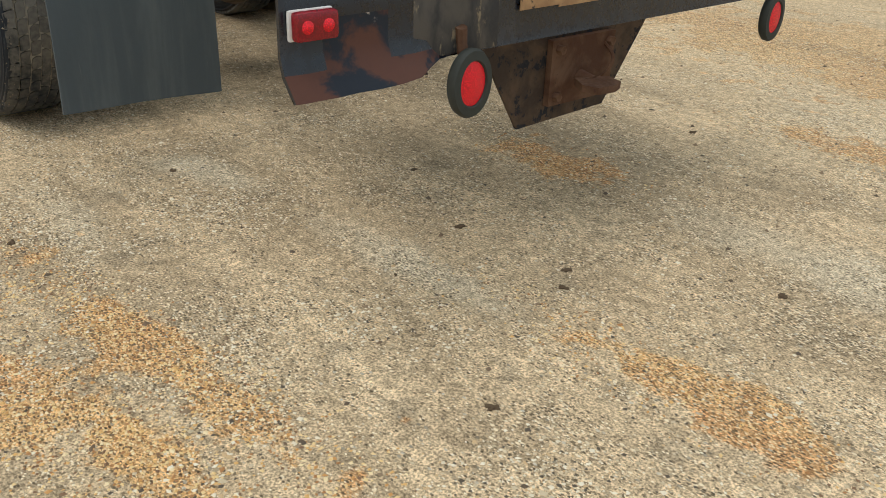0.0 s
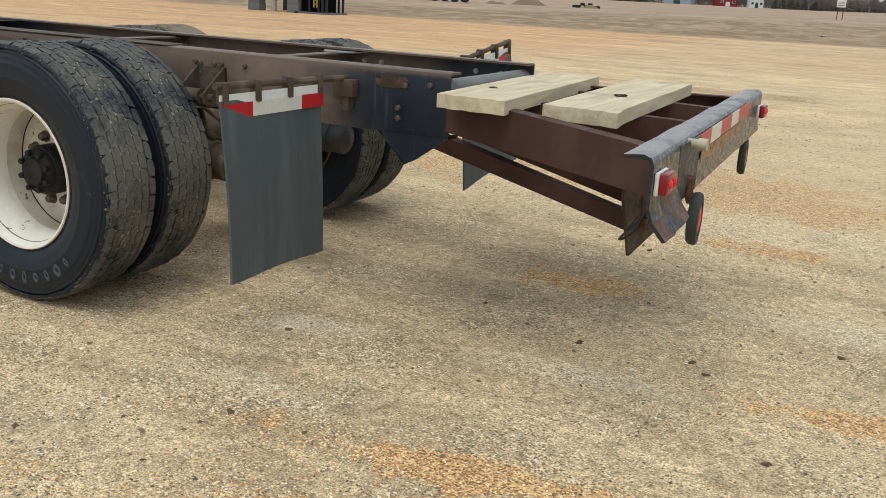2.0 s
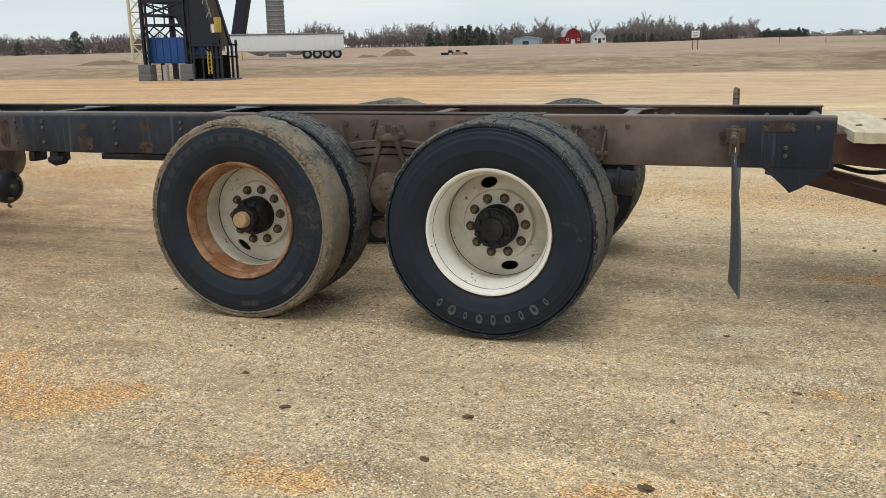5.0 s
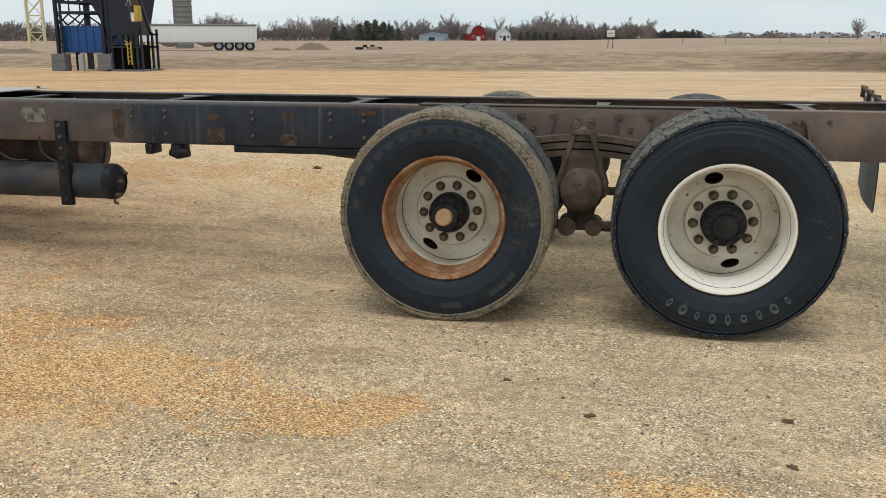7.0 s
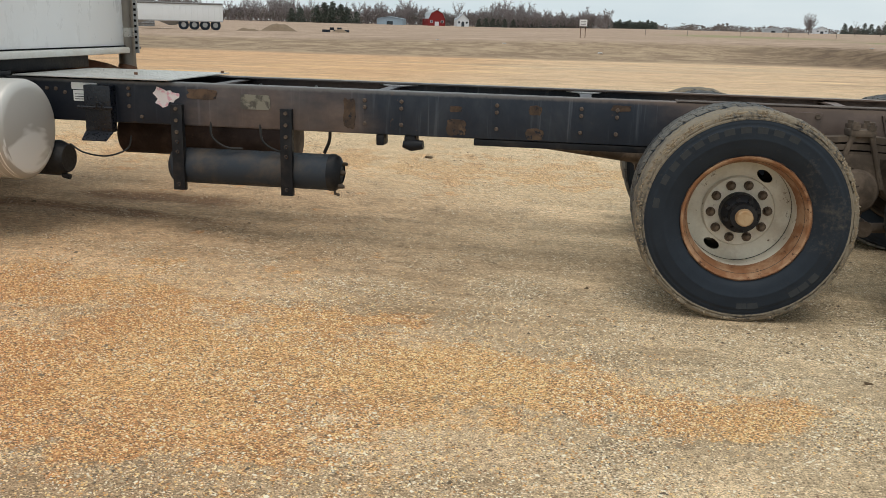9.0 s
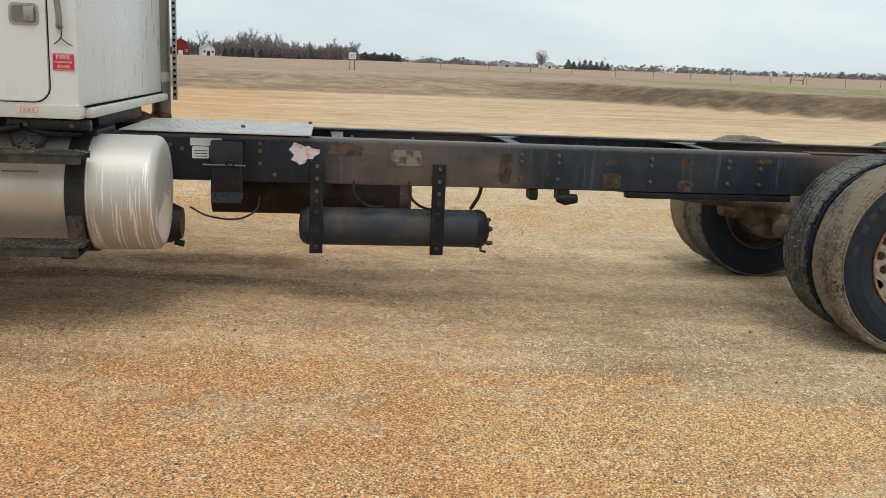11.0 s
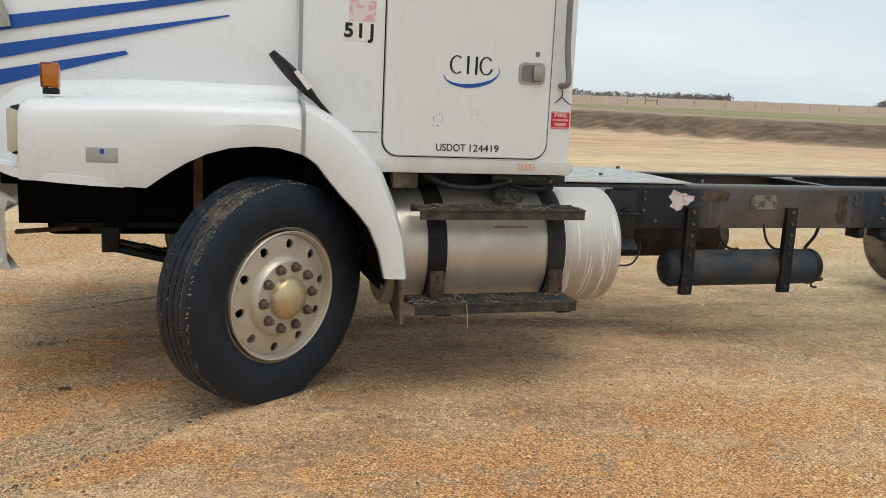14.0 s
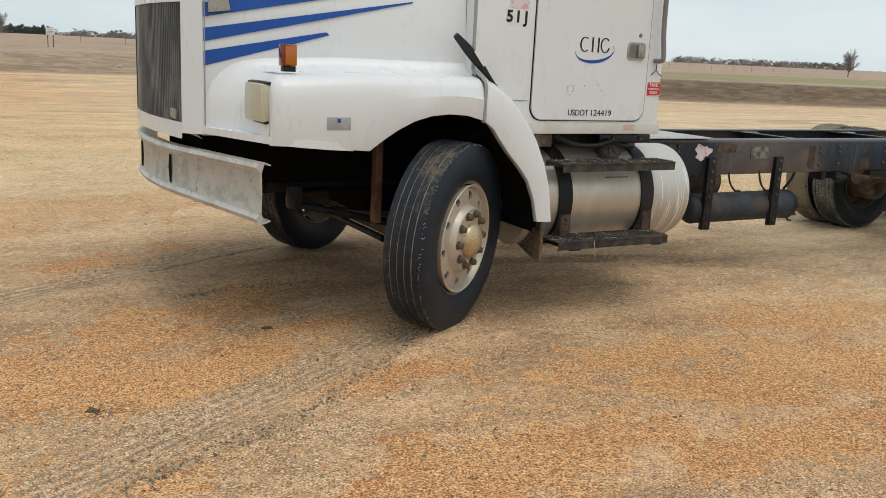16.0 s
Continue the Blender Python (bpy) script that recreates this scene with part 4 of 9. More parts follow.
# ---- truck ----
truck = thing("truck", "white cab truck with a bare dark frame, standing on gravel", "truck")
RAIL_Y, RAIL_B, RAIL_T = 0.43, 0.757, 1.014
MESH = {}


def shared(key, make):
    if key not in MESH:
        MESH[key] = make()
    return MESH[key]


TYRE_R = 0.523


def tyre_rear(dusty):
    bm = B()
    hw = 0.140
    prof = [(0.296, -0.095), (0.306, -0.109), (0.312, -0.1165), (0.316, -0.1165), (0.322, -0.122), (0.36, -0.136), (0.385, -0.1405), (0.389, -0.1425), (0.393, -0.1415), (0.41, -0.1428), (0.438, -0.1395), (0.445, -0.1405), (0.449, -0.1375), (0.463, -0.1335), (0.468, -0.1345), (0.473, -0.1305), (0.480, -0.128), (0.487, -0.130), (0.492, -0.124), (0.505, -0.112)]
    rim_side = len(prof) - 4
    prof += [(0.5165, -0.06), (0.518, 0.0), (0.5165, 0.06)] + [(r, -y) for r, y in prof[::-1]]
    lathe(bm, prof, 96, False, None, [0] * rim_side + [2] * 3 + [1] * 4 + [2] * 3 + [0] * rim_side)
    for v in bm.verts:
        r = math.hypot(v.co.x, v.co.z)
        if dusty and 0.475 < r < 0.51:
            v.co.y += math.copysign(0.006 * max(noise.noise((v.co.x * 22, v.co.z * 22, 1)) + 0.4, 0), v.co.y)
    return to_mesh("tyre", bm, ["sidewall_dusty" if dusty else "sidewall", "groove_mud" if dusty else "groove_dust", "shoulder_mud" if dusty else "sidewall_dusty"], 50)


def tread_rear(seed):
    """Chunky worn blocks of a drive tread, with uneven edges and mud packed between them."""
    bm, rb = B(), random.Random(seed)
    rows = ((-0.121, -0.082, 46, 0.0), (-0.076, -0.041, 50, 0.5), (-0.035, 0.0, 50, 0.1), (0.004, 0.037, 50, 0.6), (0.043, 0.077, 50, 0.15), (0.083, 0.121, 46, 0.5))
    for y0, y1, n, off in rows:
        edge, out = abs(y0 + y1) > 0.15, y0 if y0 < 0 else y1
        for k in range(n):
            a0 = 2 * math.pi * (k + off + 0.07) / n
            a1 = 2 * math.pi * (k + off + 0.90 + rb.uniform(-0.05, 0.03)) / n
            slant = 0.018 if y0 < 0 else -0.018
            lo, hi = [], []
            for a, y in ((a0, y0), ((a0 + a1) / 2, y0), (a1, y0), (a1 + 0.014, (y0 + y1) / 2), (a1, y1), ((a0 + a1) / 2, y1), (a0, y1), (a0 - 0.010, (y0 + y1) / 2)):
                drop = 0.009 if edge and abs(y - out) < 1e-6 else 0.0
                a += slant * (y - y0) / (y1 - y0) + rb.uniform(-0.006, 0.006)
                wear = rb.uniform(-0.0025, 0.001)
                lo.append(bm.verts.new((0.500 * math.cos(a), y, 0.500 * math.sin(a))))
                y += rb.uniform(-0.0022, 0.0022)
                q = TYRE_R - drop + wear
                hi.append(bm.verts.new((q * math.cos(a), y, q * math.sin(a))))
            bm.faces.new(hi)
            for i in range(8):
                j = (i + 1) % 8
                bm.faces.new((lo[i], lo[j], hi[j], hi[i]))
    return bm


def tyre_front():
    bm = B()
    side = [(0.296, -0.098), (0.315, -0.120), (0.36, -0.136), (0.41, -0.142), (0.455, -0.138), (0.482, -0.131), (0.496, -0.124), (0.508, -0.116)]
    tread, y = [], -0.112
    for k in range(5):
        w = 0.0365
        r = 0.516 if k not in (0, 4) else 0.5135
        tread += [(r, y), (r + 0.001, y + w / 2), (r, y + w), (0.5095, y + w + 0.0008), (0.5095, y + w + 0.0093)]
        y += w + 0.0101
    tread = tread[:-2]
    prof = side + tread + [(r, -v) for r, v in side[::-1]]
    lathe(bm, prof, 84, False, None, [0] * 7 + [1] * (len(tread) + 1) + [0] * 8)
    for f in bm.faces:
        c = [math.hypot(v.co.x, v.co.z) for v in f.verts]
        if max(c) < 0.510 and abs(f.calc_center_median().y) < 0.11:
            f.material_index = 2
    return to_mesh("tyre", bm, ["sidewall", "tread_front", "groove_mud"], 30)


def mud_cake(thick):
    """Dried mud caked over a tread and its shoulder, with an uneven edge."""
    prof = [(0.494, -0.1275), (0.499, -0.1285), (0.507, -0.124), (0.515, -0.116), (0.523, -0.10), (0.5245, -0.07), (0.5245, -0.03), (0.5245, 0.02), (0.5245, 0.07), (0.518, 0.116), (0.500, 0.128)]
    if thick < 1:
        prof = [(0.497, -0.1262), (0.502, -0.1275), (0.508, -0.124), (0.513, -0.1175), (0.514, -0.110)]
    n, secs = 240, []
    for k in range(n):
        a = 2 * math.pi * k / n
        c, s = math.cos(a), math.sin(a)
        row = []
        for i, (r, y) in enumerate(prof):
            q = noise.noise((c * 9, s * 9, i * 0.9)) + 0.6 * noise.noise((c * 26, s * 26, i * 1.7))
            w = 0.013 * noise.noise((c * 8, s * 8, 4)) + 0.012 * noise.noise((c * 26, s * 26, 9)) if i == 0 else 0.0
            rr = r + (0.0085 * q if i > 1 else 0.0) * (1.0 if thick >= 1 else 0.7) + w * thick
            row.append((rr * c, y - (0.0045 * max(q, -0.2) if 0 < i < 4 else 0.0), rr * s))
        secs.append(row)
    bm = B()
    loft(bm, secs + secs[:1])
    bmesh.ops.remove_doubles(bm, verts=bm.verts, dist=1e-6)
    return bm


def mud_lumps(count, heavy):
    """Small crumbs of mud and straw stuck along the edge of a tread."""
    bm, rb = B(), random.Random(count)
    for k in range(count):
        a, q = rb.uniform(0, 2 * math.pi), rb.uniform(0.0015, 0.0095 if heavy else 0.0055) * rb.uniform(0.4, 1.0)
        if noise.noise((math.cos(a) * 5, math.sin(a) * 5, count)) < -0.25:
            continue
        u = rb.random()
        r0, v = 0.498 + 0.026 * u, -0.128 + 0.03 * u * u + rb.gauss(0, 0.002)
        c, t = Vector((math.cos(a), 0, math.sin(a))), Vector((-math.sin(a), 0, math.cos(a)))
        n = (c * (0.2 + u) + Vector((0, -1.0 + 0.6 * u, 0))).normalized()
        w = n.cross(t)
        p = c * r0 + Vector((0, v, 0)) - n * q * 0.3
        e = [bm.verts.new(p + d) for d in (t * q, w * q, -t * q * rb.uniform(0.6, 1.8), -w * q, n * q * rb.uniform(0.9, 1.6))]
        for i in range(4):
            bm.faces.new((e[i], e[(i + 1) % 4], e[4]))
    return bm


def arc_bars(spans, r0, r1, y, seg=3):
    """Raised marks along a sidewall: spans of start and end angle in degrees."""
    bm = B()
    for a0, a1 in spans:
        for k in range(seg):
            pts = []
            for r, a in ((r0, a0 + (a1 - a0) * k / seg), (r1, a0 + (a1 - a0) * k / seg), (r1, a0 + (a1 - a0) * (k + 1) / seg), (r0, a0 + (a1 - a0) * (k + 1) / seg)):
                t = radians(a)
                pts.append((r * math.cos(t), y, r * math.sin(t)))
            slab(bm, pts, (0, 0.006, 0))
    return bm


def nut_mesh(r=0.018, h=0.03):
    bm = B()
    lathe(bm, [(0.0, -h), (r * 0.75, -h), (r, -h * 0.75), (r, -h * 0.15), (r * 1.35, -h * 0.12), (r * 1.35, 0)], 12)
    return to_mesh("lug_nut", bm, "rusty_nut", 35)


def dual_rim(lip, disc, outer):
    """A deep steel disc wheel, with the dish to the outside or the inside."""
    bm = B()
    s = 1 if outer else -1
    prof = [(0.294, -0.088), (0.303, -0.112), (0.306, -0.118), (0.302, -0.123), (0.293, -0.120), (0.284, -0.102), (0.278, -0.065), (0.268, -0.04), (0.262, 0.0), (0.260, 0.04), (0.262, 0.08), (0.264, 0.118), (0.285, 0.126)]
    lathe(bm, [(r, y * s) for r, y in prof], 64, False, None, ([0] * 8 + [1] * 5) if lip == "rusty_rim" else ([0] * 9 + [1] * 4))
    return to_mesh("wheel", bm, [lip, disc], 45)


def lip_line(r, y, w, broken):
    """A thin rusty line round a rim where the paint has flaked, uneven in width."""
    secs = []
    for k in range(145):
        a = 2 * math.pi * k / 144
        c, q = (math.cos(a), math.sin(a)), noise.noise((math.cos(a) * 7, math.sin(a) * 7, r * 50))
        h = w * max(0.15, 0.7 + 1.6 * q) if broken else w * (1 + 0.5 * q)
        secs.append([(rr * c[0], yy, rr * c[1]) for rr, yy in ((r - h, y + 0.002), (r - h * 0.6, y - 0.0012), (r + h * 0.6, y - 0.0012), (r + h, y + 0.002))])
    bm = B()
    loft(bm, secs)
    return bm


def disc_mesh(disc, turn):
    bm = B()
    outer = ring_pts(0, 0, 0.262, 0.262, 56)
    holes = [ring_pts(0.212 * math.cos(a), 0.212 * math.sin(a), 0.026, 0.044, 18, a) for a in (turn, turn + math.pi)]
    holed_plate(bm, outer, holes, 0.012)
    for v in bm.verts:
        r = math.hypot(v.co.x, v.co.z)
        v.co.y += 0.03 * smooth01((r - 0.17) / 0.09)
    lathe(bm, [(0.0, -0.012), (0.155, -0.012), (0.172, -0.008), (0.180, 0.012)], 40)
    return to_mesh("disc", bm, disc, 35)


def hub_mesh(kind):
    bm = B()
    if kind == "capped":
        lathe(bm, [(0.10, 0.0), (0.098, -0.035), (0.088, -0.045), (0.066, -0.052), (0.064, -0.085), (0.0, -0.085)], 28)
    else:
        lathe(bm, [(0.105, 0.0), (0.104, -0.05), (0.098, -0.060), (0.092, -0.062), (0.090, -0.078), (0.060, -0.084), (0.056, -0.096), (0.0, -0.098)], 28)
    return to_mesh("hub", bm, "axle_dirt" if kind == "inner" else "black_paint", 35)


def add_nuts(wheel, r, y, n=10, turn=0.1):
    me = shared("nut", nut_mesh)
    for k in range(n):
        a = 2 * math.pi * (k + turn) / n
        link("lug_nut", me, wheel, "", Matrix.Translation((r * math.cos(a), y, r * math.sin(a))))


def rear_wheel(x, y, side, style):
    """side -1: dish towards -y. style: white, rusty or inner."""
    k = 1.0 if side < 0 else 0.965
    m = Matrix.Translation((x, y, TYRE_R * k)) @ Matrix.Rotation(0 if side < 0 else math.pi, 4, "Z") @ Matrix.Scale(k, 4)
    outer, lip = style != "inner", {"white": "cream_rim", "rusty": "rusty_rim", "inner": "axle_dirt"}[style]
    disc = "axle_dirt" if style == "inner" else "cream_disc"
    label = {"white": "cream painted steel disc wheel", "rusty": "cream steel wheel with a rusty orange rim", "inner": "inner wheel of the pair"}[style]
    wheel = link("wheel", shared("rim" + style, lambda: dual_rim(lip, "cream_disc" if outer else disc, outer)), truck, label, m)
    turn = radians(104 if style == "white" else 58)
    dusty = style == "rusty"
    link("tyre", shared("tyre%d" % dusty, lambda: tyre_rear(dusty)), wheel, "worn black tyre with dried mud")
    link("tread", shared("tread%d" % dusty, lambda: to_mesh("tread", tread_rear(3 + dusty), "tread_muddy" if dusty else "tread", 30)), wheel)
    link("mud_cake", shared("cake%d" % dusty, lambda: to_mesh("mud_cake", mud_cake(1.0 if dusty else 0.5), "shoulder_mud" if dusty else "sidewall_dusty", 60)), wheel, "dried mud caked on the tread")
    link("dried_mud", shared("lumps%d" % dusty, lambda: to_mesh("dried_mud", mud_lumps(1500 if dusty else 520, dusty), "groove_mud", 0)), wheel)["kind"] = "stuff"
    link("disc", shared("disc" + style, lambda: disc_mesh(disc, turn)), wheel, "", Matrix.Translation((0, 0.092 if outer else -0.03, 0)))
    if outer:
        link("lip_rust", shared("lip_rust", lambda: to_mesh("lip_rust", lip_line(0.3075, -0.1185, 0.0022, True), "rust", 40)), wheel, "rusty chipped edge of the rim")
        link("ring_seam", shared("ring_seam", lambda: to_mesh("ring_seam", lip_line(0.2815, -0.0850, 0.0020, False), "axle_dirt", 40)), wheel, "dark seam of the rim ring")
        add_nuts(wheel, 0.138, 0.078)
        link("hub", shared("hub" + style, lambda: hub_mesh("capped" if style == "rusty" else "plain")), wheel, "black hub with a ring of bolts", Matrix.Translation((0, 0.078, 0)) @ Matrix.Diagonal((1, 1.8 if style == "rusty" else 1.25, 1, 1)))
        for k in range(8):
            a = 2 * math.pi * (k + 0.4) / 8
            link("hub_bolt", shared("hub_bolt", lambda: to_mesh("hub_bolt", tube(B(), [(0, 0, 0), (0, -0.03, 0)], 0.012, 6), "black_paint", 30)), wheel, "", Matrix.Translation((0.078 * math.cos(a), 0.0 if style == "rusty" else -0.012, 0.078 * math.sin(a))))
        if style == "rusty":
            bm = lathe(B(), [(0.0, -0.034), (0.034, -0.034), (0.040, -0.028), (0.040, -0.004), (0.043, 0.0), (0.043, 0.02)], 24)
            part("axle_cap", bm, "axle_cap", wheel, "rusty round axle cap", Matrix.Translation((0, -0.078, 0)))
        if side < 0:
            if style == "white":
                for k in range(9):
                    a = radians(-124 + 9.6 * k)
                    w = 0.025 + 0.004 * math.sin(k * 2.1)
                    bm = lathe(B(), [(w * 0.35, -0.0015), (w * 0.62, -0.0058), (w * 0.9, -0.0052), (w * 1.1, 0.004)], 12, False, Matrix.Translation((0.419 * math.cos(a), -0.1395, 0.419 * math.sin(a))) @ Matrix.Rotation(-a, 4, "Y") @ Matrix.Diagonal((1.0, 1.0, 0.72 if k % 2 else 0.5, 1)))
                    part("tyre_mark", bm, "tyre_letter", wheel, "worn pale raised mark")
            else:
                spans = [(a - 3.2, a + 3.2) for a in (172, 156, 146, 136, 126, 116, 106, 96, 86, 76, 66, -38, -46, -53, -80, -87)]
                for span in spans:
                    part("tyre_mark", arc_bars([span], 0.418, 0.448, -0.1418), "tyre_letter_dark", wheel, "", None, 0)
    return wheel


for x, style in ((0.0, "white"), (-1.325, "rusty")):
    for side in (-1, 1):
        rear_wheel(x, side * 1.062, side, style)
        rear_wheel(x, side * 0.738, side, "inner")


def front_disc():
    bm = B()
    holed_plate(bm, ring_pts(0, 0, 0.276, 0.276, 60), [ring_pts(0.238 * math.cos(a), 0.238 * math.sin(a), 0.0215, 0.0215, 16) for a in [2 * math.pi * (k + 0.3) / 10 for k in range(10)]], 0.014)
    for v in bm.verts:
        v.co.y += 0.012 * smooth01((math.hypot(v.co.x, v.co.z) - 0.24) / 0.03)
    lathe(bm, [(0.195, 0.004), (0.186, -0.002), (0.178, -0.024), (0.168, -0.034), (0.10, -0.036), (0.0, -0.036)], 48)
    return to_mesh("disc", bm, "front_rim", 32)


def front_wheel(x, y, side, steer):
    z = ground_z(x, y) + 0.492
    lean = Matrix.Rotation(radians(-side * 3.2), 4, "X") if side < 0 else Matrix.Identity(4)
    m = Matrix.Translation((x, y, z)) @ Matrix.Rotation(radians(steer) + (0 if side < 0 else math.pi), 4, "Z") @ lean @ Matrix.Scale(0.955, 4)
    bm = lathe(B(), [(0.290, -0.085), (0.296, -0.113), (0.299, -0.119), (0.295, -0.124), (0.288, -0.120), (0.281, -0.098), (0.274, -0.088), (0.262, -0.05), (0.262, 0.05), (0.28, 0.1), (0.296, 0.12)], 64)
    wheel = part("wheel", bm, "front_rim", truck, "dull beige metal wheel, steered out", m)
    link("tyre", shared("tyre_front", tyre_front), wheel, "ribbed black tyre with mud in the grooves", Matrix.Diagonal((1, 0.88, 1, 1)))
    link("disc", shared("front_disc", front_disc), wheel, "", Matrix.Translation((0, -0.106, 0)))
    bm = lathe(B(), [(0.0, -0.060), (0.03, -0.058), (0.06, -0.050), (0.085, -0.034), (0.096, -0.018), (0.100, 0.0)], 32)
    part("hub_cover", bm, "hub_cover", wheel, "domed bronze coloured hub cover", Matrix.Translation((0, -0.142, 0)))
    add_nuts(wheel, 0.142, -0.142)
    bits, rb = B(), random.Random(17)
    for k in range(1100):
        a = rb.uniform(0, 2 * math.pi)
        v = 0.88 * rb.choice((-0.120, -0.116, -0.112, -0.0705, -0.024, 0.0225, 0.069)) + rb.gauss(0, 0.005)
        r0, q = 0.508 + (0.004 if v > -0.09 else 0.0), rb.uniform(0.0012, 0.0040)
        c, t = Vector((math.cos(a), 0, math.sin(a))), Vector((-math.sin(a), 0, math.cos(a)))
        p = c * r0 + Vector((0, v, 0))
        e = [bits.verts.new(p + w) for w in (t * q, Vector((0, q, 0)), -t * q * rb.uniform(0.5, 2.5), Vector((0, -q, 0)), c * q * 1.6)]
        for i in range(4):
            bits.faces.new((e[i], e[(i + 1) % 4], e[4]))
    part("tread_mud", bits, "groove_mud", wheel, "mud and straw stuck in the tread", None, 0)["kind"] = "stuff"
    part("brake_drum", lathe(B(), [(0.0, 0.02), (0.20, 0.02), (0.21, 0.04), (0.21, 0.15), (0.0, 0.16)], 32), "axle_dirt", wheel)
    return wheel


front_wheel(-7.085, -1.110, -1, 35.0)
front_wheel(-7.06, 1.00, 1, 30)

# frame


def rail(side):
    """A C section with its back to the outside."""
    y0, s = side * RAIL_Y, -side
    x0, x1, t, fl = -8.0, 1.545, 0.009, 0.088
    sec = [(y0 + s * fl, RAIL_T - t), (y0 + s * fl, RAIL_T), (y0 + s * 0.012, RAIL_T), (y0 + s * 0.003, RAIL_T - 0.004), (y0, RAIL_T - 0.014), (y0, RAIL_B + 0.014), (y0 + s * 0.003, RAIL_B + 0.004), (y0 + s * 0.012, RAIL_B),
           (y0 + s * fl, RAIL_B), (y0 + s * fl, RAIL_B + t), (y0 + s * t, RAIL_B + t), (y0 + s * t, RAIL_T - t)]
    bm = B()
    xs = [x0, -6.5, x1]
    rows = loft(bm, [[(x, y, z) for y, z in sec] for x in xs], True)
    bm.faces.new(rows[0])
    bm.faces.new(rows[-1][::-1])
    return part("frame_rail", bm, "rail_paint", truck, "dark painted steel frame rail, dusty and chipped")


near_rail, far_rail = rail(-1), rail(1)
bm = B()
box(bm, -1.62, 0.1, -0.4315, -0.30, 1.0145, 1.019, 0.001)
part("liner_plate", bm, "rail_rear_paint", truck)


def cross_member(x, mat="rail_paint", gull=False, z=0.0):
    bm = B()
    w = RAIL_Y - 0.012
    for zc, h in ((0.985, 0.008), (0.795, 0.008)):
        slab(bm, [(x - 0.05, -w, zc + z), (x + 0.05, -w, zc + z), (x + 0.035, -0.2, zc + z), (x + 0.035, 0.2, zc + z), (x + 0.05, w, zc + z), (x - 0.05, w, zc + z), (x - 0.035, 0.2, zc + z), (x - 0.035, -0.2, zc + z)], (0, 0, h))
    box(bm, x - 0.004, x + 0.004, -w, w, 0.80 + z, 0.985 + z)
    ob = part("cross_member", bm, mat, truck)
    if gull:
        for s in (1, -1):
            bm = B()
            slab(bm, [(x - 0.13, s * (w - 0.015), 0.992), (x + 0.13, s * (w - 0.015), 0.992), (x + 0.05, s * (w - 0.15), 0.994), (x - 0.05, s * (w - 0.15), 0.994)], (0, 0, 0.006))
            part("gusset", bm, "galvanised", ob, "pale worn gusset plate")
    return ob


for x, gull in ((-4.45, False), (-3.37, True), (-2.12, True), (-0.62, False), (0.52, True)):
    cross_member(x, "rail_paint", gull)
bm = B()
loft(bm, [[(1.50 - 0.035 * math.cos(a) + 0.0, y, 0.985 - 0.045 + 0.045 * math.sin(a)) for a in [math.pi * k / 8 for k in range(9)]] for y in (-0.41, 0.41)])
box(bm, 1.46, 1.53, -0.41, 0.41, 0.80, 0.93, 0.008)
part("end_cross_member", bm, "steel_grey", truck, "rounded grey end cross member")


def bolts(points, parent, r=0.012, h=0.012, mat="rail_rear_paint"):
    """Round bolt heads on the outer face of the near rail, each a part."""
    me = shared("bolt%s" % mat, lambda: to_mesh("bolt", lathe(B(), [(0.0, -1), (0.75, -1), (1.0, -0.6), (1.0, 0)], 8), mat, 30))
    for x, z in points:
        link("bolt", me, parent, "", Matrix.Translation((x, -RAIL_Y, z)) @ Matrix.Diagonal((r, h, r, 1)))


cols = []
for x in (-3.18, -2.62, -2.14, -1.94, -3.40, 0.30, 0.38):
    cols += [(x, 0.955), (x, 0.915), (x, 0.82)]
cols += [(-1.05, 0.965), (-1.0, 0.965), (-0.93, 0.965), (-0.88, 0.965), (-0.47, 0.965), (-0.40, 0.965), (-0.34, 0.965), (-0.98, 0.90), (-0.46, 0.90), (0.27, 0.96), (0.27, 0.88), (0.27, 0.80), (0.42, 0.96), (0.55, 0.96),
         (-4.88, 0.97), (-4.88, 0.93), (-4.88, 0.86), (-4.80, 0.80), (-5.36, 0.95), (-5.42, 0.95), (-5.30, 0.93), (1.32, 0.86), (1.32, 0.82), (1.46, 0.96), (1.35, 0.95)]
bolts(cols, near_rail)
# bright rivets seen on the far rail
for x in (0.62, 0.72, 1.25, 1.38, -4.35, -3.95):
    part("rivet", lathe(B(), [(0, -0.012), (0.012, -0.008), (0.014, 0)], 10), "galvanised", far_rail, "", Matrix.Translation((x, 0.419, 0.955)))


